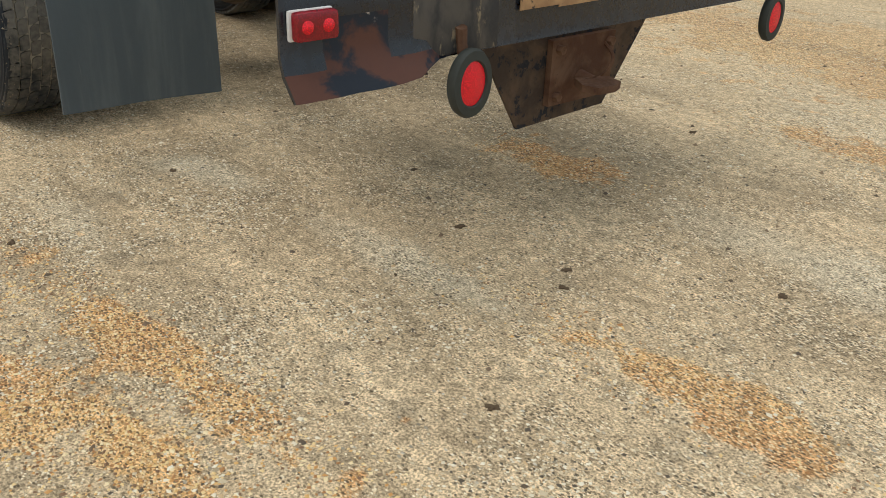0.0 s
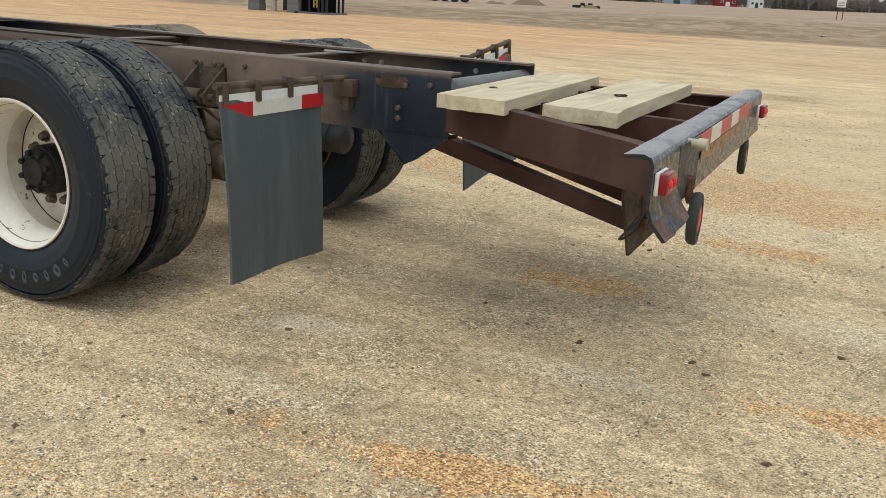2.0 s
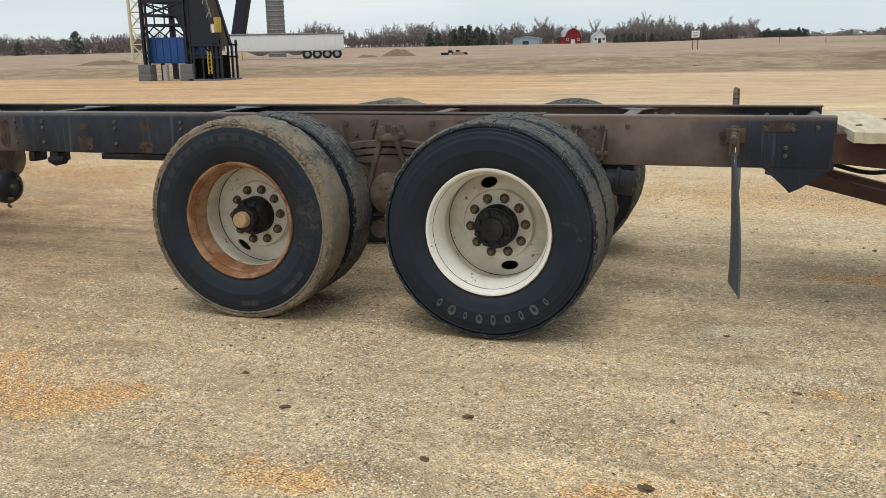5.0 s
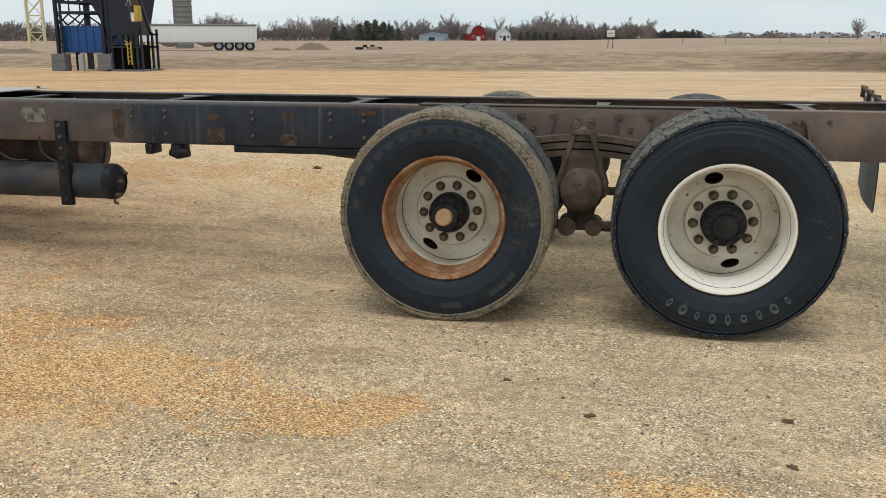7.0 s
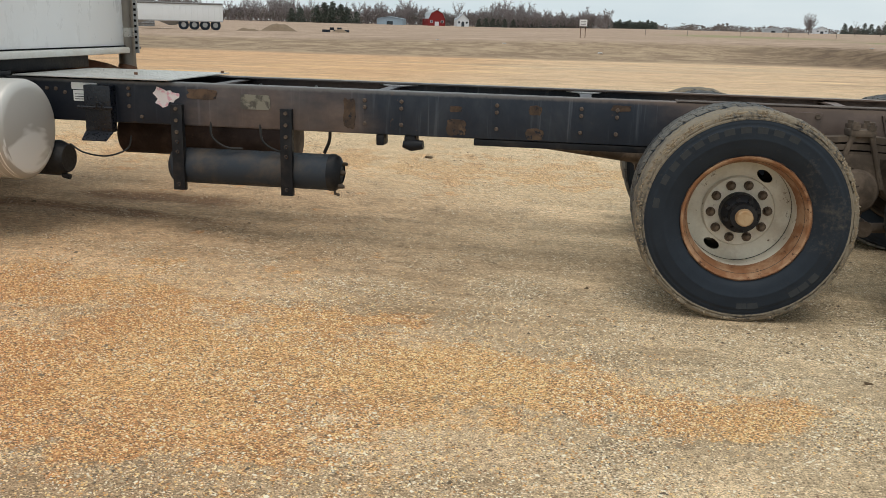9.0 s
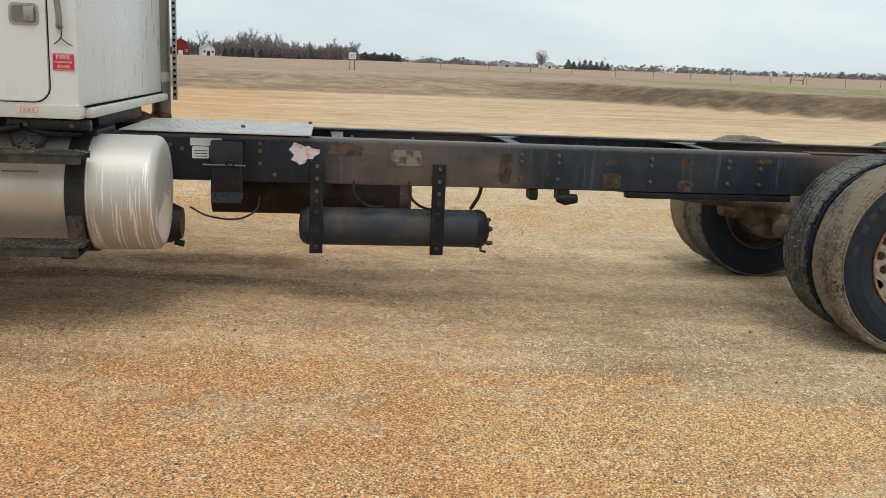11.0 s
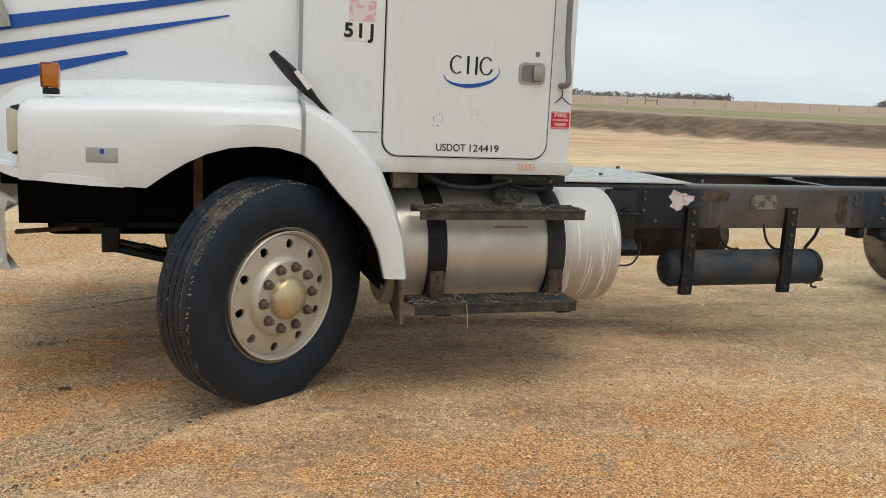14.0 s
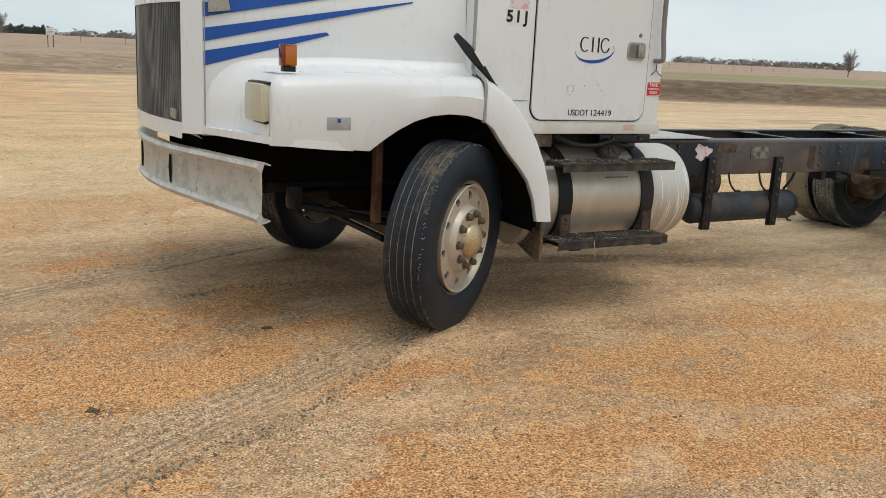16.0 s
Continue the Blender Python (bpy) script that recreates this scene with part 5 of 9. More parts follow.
def rail_patch(name, x0, x1, z0, z1, mat, label, thick=0.004, trim=0.012):
    bm = B()
    if name == "rust_patch":
        ring = []
        for k in range(26):
            a = 2 * math.pi * k / 26
            u, v = math.cos(a), math.sin(a)
            q = 1 / max(abs(u), abs(v)) ** 0.75 * (0.88 + 0.22 * noise.noise((x0 * 9 + u * 1.7, v * 1.7, 3)))
            ring.append(((x0 + x1) / 2 + (x1 - x0) / 2 * u * q, -RAIL_Y, (z0 + z1) / 2 + (z1 - z0) / 2 * v * q))
        slab(bm, ring, (0, -0.0025, 0))
        return part(name, bm, mat, near_rail, label, None, 0)
    slab(bm, [(x0, -RAIL_Y, z0 + trim), (x0 + trim, -RAIL_Y, z0), (x1 - trim, -RAIL_Y, z0), (x1, -RAIL_Y, z0 + trim), (x1, -RAIL_Y, z1 - trim), (x1 - trim, -RAIL_Y, z1), (x0 + trim, -RAIL_Y, z1), (x0, -RAIL_Y, z1 - trim)], (0, -thick, 0))
    return part(name, bm, mat, near_rail, label, None, 0)


rail_patch("data_plate", -4.165, -3.98, 0.872, 0.960, "data_plate", "scratched metal data plate")
rail_patch("rust_patch", -4.52, -4.30, 0.915, 0.985, "rust_plate", "rusty bare patch with two holes")
rail_patch("rust_patch", -3.535, -3.45, 0.77, 0.975, "rust_plate", "rusty bolt plate")
rail_patch("rust_patch", -2.92, -2.79, 0.765, 0.875, "rust_plate", "rusty bare patch")
rail_patch("rust_patch", -2.90, -2.82, 0.905, 0.945, "rust_plate", "small rusty patch")
rail_patch("rust_patch", -2.44, -2.36, 0.905, 0.965, "rust_plate", "worn patch above the bracket")
rail_patch("rust_patch", -2.455, -2.345, 0.762, 0.835, "rust_plate", "peeling plate")
rail_patch("rust_patch", -1.98, -1.86, 0.945, 0.985, "rust_plate", "rusty bare patch")
rail_patch("rust_patch", 1.20, 1.37, 0.935, 0.99, "rust_plate", "rusty bare patch with two holes")
rail_patch("rust_patch", 1.00, 1.13, 0.86, 0.95, "rust_plate", "rusty mud flap mount")
bm = B()
v = []
for k in range(18):
    a = 2 * math.pi * k / 18
    r = 1.0 + 0.25 * math.sin(3 * a + 1) + 0.16 * math.sin(7 * a)
    v.append((-4.645 + 0.075 * r * math.cos(a), -RAIL_Y, 0.925 + 0.052 * r * math.sin(a)))
slab(bm, v, (0, -0.003, 0))
part("torn_sticker", bm, "sticker_pink", near_rail, "torn pink and white sticker", None, 0)
rail_patch("paper_label", -5.245, -5.155, 0.88, 0.945, "paper_white", "white paper label", 0.003, 0.004)
rail_patch("paper_label", -5.255, -5.085, 0.95, 0.992, "paper_white", "white paper label", 0.003, 0.004)
for z in (0.89, 0.905, 0.92):
    rail_patch("print_line", -5.235, -5.165, z, z + 0.004, "letter_black", "", 0.0042, 0.001)

# rear extension of brown welded steel, carrying planks


def i_beam(bm, a, b, h, w, t=0.008):
    """An upright I section from a to b, tops given."""
    a, b = Vector(a), Vector(b)
    d = (b - a).normalized()
    n = Vector((0, 0, 1)).cross(d).normalized()
    for y0, y1, z0, z1 in ((-w / 2, w / 2, -t, 0), (-t / 2, t / 2, -h + t, -t), (-w / 2, w / 2, -h, -h + t)):
        pts = [a + n * y0 + Vector((0, 0, z0)), a + n * y1 + Vector((0, 0, z0)), a + n * y1 + Vector((0, 0, z1)), a + n * y0 + Vector((0, 0, z1))]
        slab(bm, pts, b - a)
    return bm


def channel(bm, a, b, h, w, side, t=0.007):
    """A channel from a to b with its back to one side."""
    a, b = Vector(a), Vector(b)
    d = (b - a).normalized()
    n = Vector((0, 0, 1)).cross(d).normalized() * side
    z = Vector((0, 0, 1))
    sec = [n * p + z * q for p, q in ((0, 0), (w, 0), (w, -t), (t, -t), (t, -h + t), (w, -h + t), (w, -h), (0, -h))]
    slab(bm, [a + q for q in sec], b - a)
    return bm


BEAM = lambda y: 2.548 - 0.085 * (y + 1.2) / 2.4  # noqa: E731  the rear beam is slightly out of square
for side in (-1, 1):
    bm = channel(B(), (1.50, side * 0.412, 0.935), (BEAM(side) - 0.07, side * 0.93, 0.905), 0.145, 0.06, -side if side < 0 else -side)
    part("side_beam", bm, "brown_primer", truck, "red-brown steel side beam")
for y in (-0.24, 0.30):
    bm = channel(B(), (1.50, y, 0.925), (BEAM(y) - 0.07, y, 0.905), 0.13, 0.05, 1)
    part("inner_beam", bm, "brown_primer", truck)
bm = channel(B(), (1.78, -0.52, 0.905), (1.78, 0.52, 0.905), 0.12, 0.05, 1)
part("tie_beam", bm, "brown_primer", truck)


def rear_beam():
    """A bent-over steel beam: rolled top flange, face, and a crumpled lower lip at the near end."""
    bm = B()
    secs = []
    ys = [-1.222, -1.20, -1.17, -1.12, -1.06, -1.0, -0.94, -0.88, -0.83, -0.79, -0.75, -0.68, -0.6, -0.45, -0.3, -0.1, 0.1, 0.3, 0.5, 0.7, 0.9, 1.1, 1.215]
    for y in ys:
        x = BEAM(y)
        lip = smooth01((-0.76 - y) / 0.14)
        end = smooth01((-1.08 - y) / 0.14)
        dent = 0.010 * noise.noise((y * 5, 0, 3)) + 0.012 * lip * noise.noise((y * 9, 2, 1))
        zt = 0.926 - 0.012 * (y + 1.2) / 2.4 + 0.007 * noise.noise((y * 4, 1, 0))
        zb = 0.733 - 0.010 * smooth01((y + 1.2) / 2.4)
        curl = lip * (0.050 + 0.012 * noise.noise((y * 13, 0, 6)))
        low = zb - lip * (0.016 + 0.010 * end + 0.012 * math.sin((y + 1.2) * 8))
        secs.append([(x - 0.085, y, zt + 0.002), (x - 0.03, y, zt + 0.008), (x - 0.008, y, zt), (x, y, zt - 0.02), (x + dent * 0.4, y, 0.86), (x + dent, y, zb + 0.06), (x + dent + curl * 0.25, y, zb + 0.025), (x + 0.004 + curl * 0.65, y, zb - 0.004 * lip),
                     (x + 0.003 + curl, y, low), (x - 0.004 + curl * 0.95, y, low - 0.003), (x - 0.006 + curl * 0.6, y, zb - 0.006 * lip), (x - 0.008 + curl * 0.2, y, zb + 0.02), (x - 0.010, y, zb + 0.06), (x - 0.010, y, zt - 0.02), (x - 0.02, y, zt - 0.006), (x - 0.085, y, zt - 0.006)])
    rows = loft(bm, secs, True)
    bm.faces.new(rows[0])
    bm.faces.new(rows[-1][::-1])
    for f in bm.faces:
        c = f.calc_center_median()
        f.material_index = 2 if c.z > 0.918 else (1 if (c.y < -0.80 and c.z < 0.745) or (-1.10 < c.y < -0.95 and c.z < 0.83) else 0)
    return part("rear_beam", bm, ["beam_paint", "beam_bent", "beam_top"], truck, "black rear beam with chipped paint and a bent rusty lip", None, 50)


beam = rear_beam()
bm = B()
box(bm, 0, 0.008, -0.87, -0.60, 0.735, 0.915, 0.003, Matrix.Translation((BEAM(-0.7) + 0.001, 0, 0)))
part("patch_plate", bm, "worn_plate", beam, "bare worn steel patch")


def on_beam(y, z, d=0.0):
    return Vector((BEAM(y) + 0.005 + d, y, z))


def beam_strip(name, y0, y1, z0, z1, mat, label=""):
    bm = B()
    slab(bm, [on_beam(y0, z0), on_beam(y1, z0), on_beam(y1, z1), on_beam(y0, z1)], (0.003, 0, 0))
    part(name, bm, mat, beam, label, None, 0)


TAPE = ((-0.63, -0.36, "tape_red"), (-0.36, -0.14, "tape_white"), (-0.14, 0.12, "tape_red"), (0.12, 0.32, "tape_white"), (0.32, 0.66, "tape_red"))
for a, b, mat in TAPE:
    beam_strip("reflective_tape", a, b, 0.855, 0.912, mat, "red reflective tape" if mat == "tape_red" else "white reflective tape")
for a, b, z in ((-0.52, -0.37, 0.812), (-0.37, -0.03, 0.806), (-0.03, 0.42, 0.812)):
    beam_strip("peeled_strip", a, b, z, 0.851, "tape_ghost", "tan residue of a peeled strip")
bm = tube(B(), [on_beam(-0.735, 0.905, -0.01), on_beam(-0.735, 0.905, 0.035)], 0.015, 16)
tube(bm, [on_beam(-0.735, 0.905, 0.022), on_beam(-0.735, 0.905, 0.050)], 0.019, 16)
part("pipe_stub", bm, "pipe_cream", beam, "cream capped pipe stub")


def tail_lamp(y, z):
    at = Matrix.Translation(on_beam(y, z))
    bm = box(B(), -0.002, 0.010, -0.0545, 0.0525, -0.0320, 0.0315, 0.006, at)
    ob = part("tail_lamp", bm, "letter_white", beam, "red tail lamp in a white housing")
    lens_box = box(B(), 0.006, 0.034, -0.0500, 0.0520, -0.0300, 0.0300, 0.010, at)
    part("lamp_lens", lens_box, "lens_red", ob, "deep red ribbed lens")
    for k in (-1, 1):
        bm = lathe(B(), [(0.0, -0.008), (0.010, -0.006), (0.015, 0.0)], 20, False, at @ Matrix.Translation((0.033, k * 0.025, 0)) @ Matrix.Rotation(radians(90), 4, "Z"))
        part("lens_dome", bm, "reflector_red", ob, "bright round reflector in the lens")


tail_lamp(-1.153, 0.856)
tail_lamp(1.10, 0.828)


def oval_reflector(y, z, turn, out):
    m = Matrix.Translation((BEAM(y) + 0.005 + out, y, z)) @ Matrix.Rotation(radians(90 + turn), 4, "Z") @ Matrix.Diagonal((0.80, 1, 1, 1))
    bm = lathe(B(), [(0.0, 0.02), (0.075, 0.02), (0.083, 0.012), (0.085, -0.004), (0.080, -0.012), (0.058, -0.014), (0.054, -0.008)], 40)
    ob = part("reflector", bm, "reflector_ring", beam, "round reflector in a black rubber ring", m)
    part("reflector_lens", lathe(B(), [(0.0, -0.014), (0.03, -0.013), (0.056, -0.008)], 40), "reflector_red", ob, "bright red reflector lens")
    bm = tube(B(), [(0, 0.02, 0.05), (0, 0.035, 0.085), (-0.01, 0.03, 0.13)], 0.016, 8)
    part("bracket", bm, "rust", ob)


oval_reflector(-0.722, 0.670, 4, 0.042)
oval_reflector(0.828, 0.640, 4, -0.01)
bm = tube(B(), curve_pts([(2.50, -1.05, 0.74), (2.48, -1.10, 0.69), (2.44, -1.08, 0.66), (2.45, -1.0, 0.68), (2.49, -0.95, 0.73)], 6), 0.004, 6)
tube(bm, curve_pts([(2.50, -1.12, 0.75), (2.47, -1.13, 0.70), (2.46, -1.06, 0.665), (2.47, -0.98, 0.70), (2.50, -0.9, 0.70), (2.51, -0.8, 0.69)], 6), 0.003, 6)
part("loose_wire", bm, "wire", beam, "loose dangling wires")

# hitch plate, braces and drawbar ring
bm = B()
slab(bm, [(2.235, -0.38, 0.80), (2.235, -0.36, 0.62), (2.235, -0.20, 0.36), (2.235, 0.21, 0.375), (2.235, 0.41, 0.66), (2.235, 0.45, 0.80)], (0.012, 0, 0))
hitch = part("hitch_plate", bm, "rust_plate", truck, "rusty steel hitch plate under the rear beam", None, 0)
bm = B()
slab(bm, [(2.248, -0.09, 0.42), (2.248, 0.21, 0.42), (2.248, 0.21, 0.63), (2.248, -0.09, 0.63)], (0.022, 0, 0))
part("mount_plate", bm, "rust", hitch, "bolted mounting plate")
for y, z in ((-0.06, 0.45), (0.18, 0.45), (-0.06, 0.60), (0.18, 0.60)):
    part("bolt", lathe(B(), [(0.0, -0.02), (0.014, -0.02), (0.016, -0.014), (0.016, 0)], 6), "rust", hitch, "", Matrix.Translation((2.27, y, z)) @ Matrix.Rotation(radians(90), 4, "Z"))
bm = B()
tube(bm, [(2.27, 0.05, 0.50), (2.33, 0.05, 0.49)], 0.024, 10)
slab(bm, [(2.30, -0.01, 0.488), (2.36, -0.04, 0.484), (2.41, -0.02, 0.482), (2.42, 0.05, 0.482), (2.40, 0.10, 0.482), (2.34, 0.11, 0.485)], (0, 0, 0.022))
part("pintle_hook", bm, "rust", hitch, "rusty pintle hook")
bm = tube(B(), curve_pts([(2.262, 0.16, 0.60), (2.30, 0.17, 0.56), (2.31, 0.15, 0.52), (2.27, 0.14, 0.47), (2.262, 0.12, 0.44)], 6), 0.006, 6)
part("chain_loop", bm, "rust", hitch)
for y in (-0.16, 0.20):
    bm = B()
    a, b = Vector((1.24, y, 0.752)), Vector((2.23, y, 0.505))
    slab(bm, [a, a + Vector((0, 0.065, 0)), a + Vector((0, 0.065, 0.008)), a + Vector((0, 0, 0.008))], b - a)
    slab(bm, [a, a + Vector((0, 0.008, 0)), a + Vector((0, 0.008, -0.062)), a + Vector((0, 0, -0.062))], b - a)
    part("brace", bm, "brown_primer", truck, "angle iron brace down to the hitch plate")
bm = B()
slab(bm, [(1.85, -0.17, 0.78), (2.235, -0.17, 0.79), (2.235, -0.17, 0.60), (2.10, -0.17, 0.69)], (0, 0.008, 0))
part("web_plate", bm, "brown_primer", truck, "", None, 0)
bm = B()
slab(bm, [(1.85, 0.27, 0.78), (2.235, 0.27, 0.79), (2.235, 0.27, 0.60), (2.10, 0.27, 0.69)], (0, 0.008, 0))
part("web_plate", bm, "brown_primer", truck, "", None, 0)
for side in (-1, 1):
    bm = B()
    slab(bm, [(1.235, side * 0.425, 0.76), (1.35, side * 0.425, 0.635), (1.40, side * 0.425, 0.66), (1.54, side * 0.425, 0.76), (1.54, side * 0.425, 0.90), (1.30, side * 0.425, 0.90)], (0, -side * 0.012, 0))
    slab(bm, [(1.35, side * 0.425, 0.64), (1.22, side * 0.425, 0.76), (1.20, side * 0.30, 0.76), (1.30, side * 0.30, 0.68)], (0.006, 0, 0))
    part("gusset_plate", bm, "rail_paint", truck, "dark welded gusset at the frame end", None, 0)
bm = tube(B(), curve_pts([(1.15, -0.05, 0.82), (1.5, -0.1, 0.76), (1.75, -0.08, 0.70), (1.95, -0.02, 0.73), (2.1, 0.05, 0.80)], 8), 0.012, 8)
part("air_hose", bm, "hose", truck, "sagging black air hose")
bm = tube(B(), [(1.95, -0.10, 0.84), (2.05, -0.20, 0.74)], 0.016, 8)
part("wire_conduit", bm, "steel_grey", truck)


def plank(pts_near, pts_far, label, notch):
    """A weathered board with a split, worn end."""
    (x0, y0), (x1, y1), (x2, y2), (x3, y3) = pts_near[0], pts_near[1], pts_far[1], pts_far[0]
    bm = B()
    n = 26
    secs = []
    for k in range(n + 1):
        t = k / n
        ax, ay = x0 + (x3 - x0) * t, y0 + (y3 - y0) * t
        bx, by = x1 + (x2 - x1) * t, y1 + (y2 - y1) * t
        row = []
        for q in range(11):
            u = q / 10
            wob = 0.006 * noise.noise((u * 9, t * 3, notch)) if 0 < q < 10 else 0.003 * noise.noise((t * 14, u, notch))
            ragged = notch * (0.05 * max(0, u - 0.55) + 0.012 * noise.noise((u * 30, 3, 1))) if k == 0 else 0
            row.append((ax + (bx - ax) * u, ay + (by - ay) * u + ragged, 0.960 + 0.0035 * noise.noise((u * 12, t * 2, 4)) + wob * 0.3 - (notch * 0.012 * max(0, u - 0.6) if k < 2 else 0)))
        secs.append(row)
    rows = loft(bm, secs)
    low = loft(bm, [[(x, y, z - 0.050) for x, y, z in s] for s in secs])
    for a, b in ((rows[0], low[0]), (rows[-1], low[-1]), ([r[0] for r in rows], [r[0] for r in low]), ([r[-1] for r in rows], [r[-1] for r in low])):
        for k in range(len(a) - 1):
            bm.faces.new((a[k], a[k + 1], b[k + 1], b[k]))
    ob = part("wooden_plank", bm, "wood", None, "", None, 35)
    tagged(ob, label, "plank", "planks on the truck frame")
    return ob


plank([(1.60, -0.64), (1.875, -0.66)], [(1.51, 0.66), (1.785, 0.67)], "weathered pale board lying across the rear frame", 0.0)
plank([(2.00, -0.62), (2.265, -0.64)], [(1.945, 0.72), (2.215, 0.72)], "weathered pale board with a ragged end across the rear frame", 1.0)
tagged(link("dirt_clod", CLODS[0], None, "", Matrix.Translation((2.13, -0.12, 0.963)) @ Matrix.Diagonal((0.035, 0.02, 0.014, 1))), "small dark lump of dirt lying on the board", "dirt", "dirt clods on the yard")
tagged(link("dirt_clod", CLODS[1], None, "", Matrix.Translation((1.66, -0.28, 0.961)) @ Matrix.Diagonal((0.02, 0.014, 0.01, 1))), "small dark lump of dirt lying on the board", "dirt", "dirt clods on the yard")


def mud_flap(side):
    """A hanging rubber flap, gently curved, with its bracket and tape."""
    y0, y1, x = side * 0.615, side * 1.205, 1.085
    bm = B()
    secs = []
    for k in range(15):
        t = k / 14
        z = 0.925 - 0.655 * t - 0.0
        row = []
        for q in range(9):
            u = q / 8
            bow = 0.012 * math.sin(math.pi * t) * (0.4 + 0.6 * u) + t * (0.012 + 0.026 * u) + 0.010 * t * math.sin(u * 6 + t * 2)
            row.append((x + 0.014 * u + bow - 0.012, y0 + (y1 - y0) * u * (1 + 0.02 * t), z + 0.026 * t * u))
        secs.append(row)
    rows = loft(bm, secs)
    back = loft(bm, [[(px - 0.009, py, pz) for px, py, pz in s] for s in secs])
    for a, b in ((rows[0], back[0]), (rows[-1], back[-1]), ([r[0] for r in rows], [r[0] for r in back]), ([r[-1] for r in rows], [r[-1] for r in back])):
        for k in range(len(a) - 1):
            bm.faces.new((a[k], a[k + 1], b[k + 1], b[k]))
    flap = part("mud_flap", bm, "flap_rubber", truck, "dark grey rubber mud flap, scuffed and curved")
    bm = tube(B(), [(x - 0.01, side * 0.43, 0.958), (x - 0.012, side * 1.215, 0.975)], 0.013, 8)
    part("hanger_rod", bm, "axle_dirt", flap, "rusty hanger rod")
    for u in (0.04, 0.36, 0.67, 0.96):
        y = y0 + (y1 - y0) * u
        bm = box(B(), x - 0.028, x + 0.012, y - 0.011, y + 0.011, 0.910, 0.985, 0.004)
        part("clamp", bm, "axle_dirt", flap)
    bm = box(B(), x - 0.004, x + 0.0, min(y0, y1), max(y0, y1), 0.885, 0.945)
    part("tape_backing", bm, "paper_white", flap, "dirty white plastic strip")
    for a, b, mat in ((0.0, 0.24, "tape_red"), (0.24, 0.72, "tape_white"), (0.72, 1.0, "tape_red")):
        ya, yb = y0 + (y1 - y0) * a, y0 + (y1 - y0) * b
        bm = box(B(), x + 0.0005, x + 0.004, min(ya, yb), max(ya, yb), 0.862, 0.913)
        part("reflective_tape", bm, mat, flap, "red reflective tape" if mat == "tape_red" else "white reflective tape")
    bm = box(B(), x - 0.05, x + 0.045, min(side * 0.43, side * 0.475), max(side * 0.43, side * 0.475), 0.885, 0.955, 0.006)
    box(bm, x - 0.01, x + 0.02, min(side * 0.43, side * 0.465), max(side * 0.43, side * 0.465), 0.83, 0.90, 0.004)
    part("flap_mount", bm, "axle_dirt", flap, "rusty cast mount")
    if side > 0:
        flap.matrix_basis = Matrix.Translation((0, 0.43, 0.955)) @ Matrix.Rotation(radians(6.5), 4, "X") @ Matrix.Translation((0, -0.43, -0.955))


mud_flap(-1)
mud_flap(1)

# axles, suspension, brakes
for x in (0.0, -1.325):
    bm = tube(B(), [(x, -0.95, 0.525), (x, -0.30, 0.53), (x, 0.30, 0.53), (x, 0.95, 0.525)], 0.07, 14)
    axle = part("axle", bm, "axle_dirt", truck, "dirty rear axle housing")
    bm = B()
    bmesh.ops.create_uvsphere(bm, u_segments=20, v_segments=12, radius=0.19, matrix=Matrix.Translation((x, 0.04, 0.54)) @ Matrix.Diagonal((1.15, 0.8, 1.0, 1)))
    part("differential", bm, "axle_dirt", axle)
    for side in (-1, 1):
        part("brake_drum", lathe(B(), [(0.0, -0.12), (0.20, -0.12), (0.21, -0.1), (0.21, 0.1), (0.0, 0.1)], 28), "axle_dirt", axle, "", Matrix.Translation((x, side * 0.60, 0.523)))


def brake_chamber(a, b, r, mat="axle_dirt"):
    a, b = Vector(a), Vector(b)
    turn = (b - a).to_track_quat("Y", "Z").to_matrix().to_4x4()
    bm = lathe(B(), [(0.0, -0.125), (r * 0.35, -0.123), (r * 0.55, -0.110), (r * 0.93, -0.106), (r, -0.095), (r, -0.02), (r * 1.12, -0.016), (r * 1.12, 0.006), (r * 0.98, 0.01), (r * 0.9, 0.07), (r * 0.3, 0.09), (r * 0.22, 0.2), (0.0, 0.2)], 28)
    part("brake_chamber", bm, mat, truck, "dusty brake chamber", Matrix.Translation(a) @ turn @ Matrix.Rotation(math.pi, 4, "Z"))


for side in (-1, 1):
    brake_chamber((0.39, side * 0.455, 0.535), (0.39 + 0.9, side * 0.50, 0.42), 0.078, "axle_dirt" if side < 0 else "tank_dark")
    brake_chamber((-1.66, side * 0.40, 0.56), (-1.66 - 0.9, side * 0.43, 0.62), 0.075)
bm = tube(B(), curve_pts([(0.22, -0.36, 0.74), (0.26, -0.36, 0.64), (0.34, -0.34, 0.60), (0.45, -0.30, 0.60)], 6), 0.016, 8)
tube(bm, curve_pts([(0.10, -0.33, 0.76), (0.12, -0.33, 0.66), (0.2, -0.3, 0.60), (0.33, -0.22, 0.58)], 6), 0.012, 8)
tube(bm, curve_pts([(0.05, -0.2, 0.75), (0.15, -0.15, 0.66), (0.25, -0.1, 0.62)], 6), 0.010, 8)
part("brake_hose", bm, "axle_dirt", truck, "dusty brake hoses")
bm = B()
for x in (0.285, 0.435):
    slab(bm, [(x, -0.431, 0.945), (x, -0.445, 0.945), (x, -0.575, 0.845), (x, -0.575, 0.800), (x, -0.545, 0.785), (x, -0.431, 0.775)], (0.010, 0, 0))
slab(bm, [(0.285, -0.431, 0.775), (0.445, -0.431, 0.775), (0.445, -0.431, 0.945), (0.285, -0.431, 0.945)], (0, -0.008, 0))
part("shock_bracket", bm, "axle_dirt", truck, "rusty bracket with two ears on the frame", None, 0)
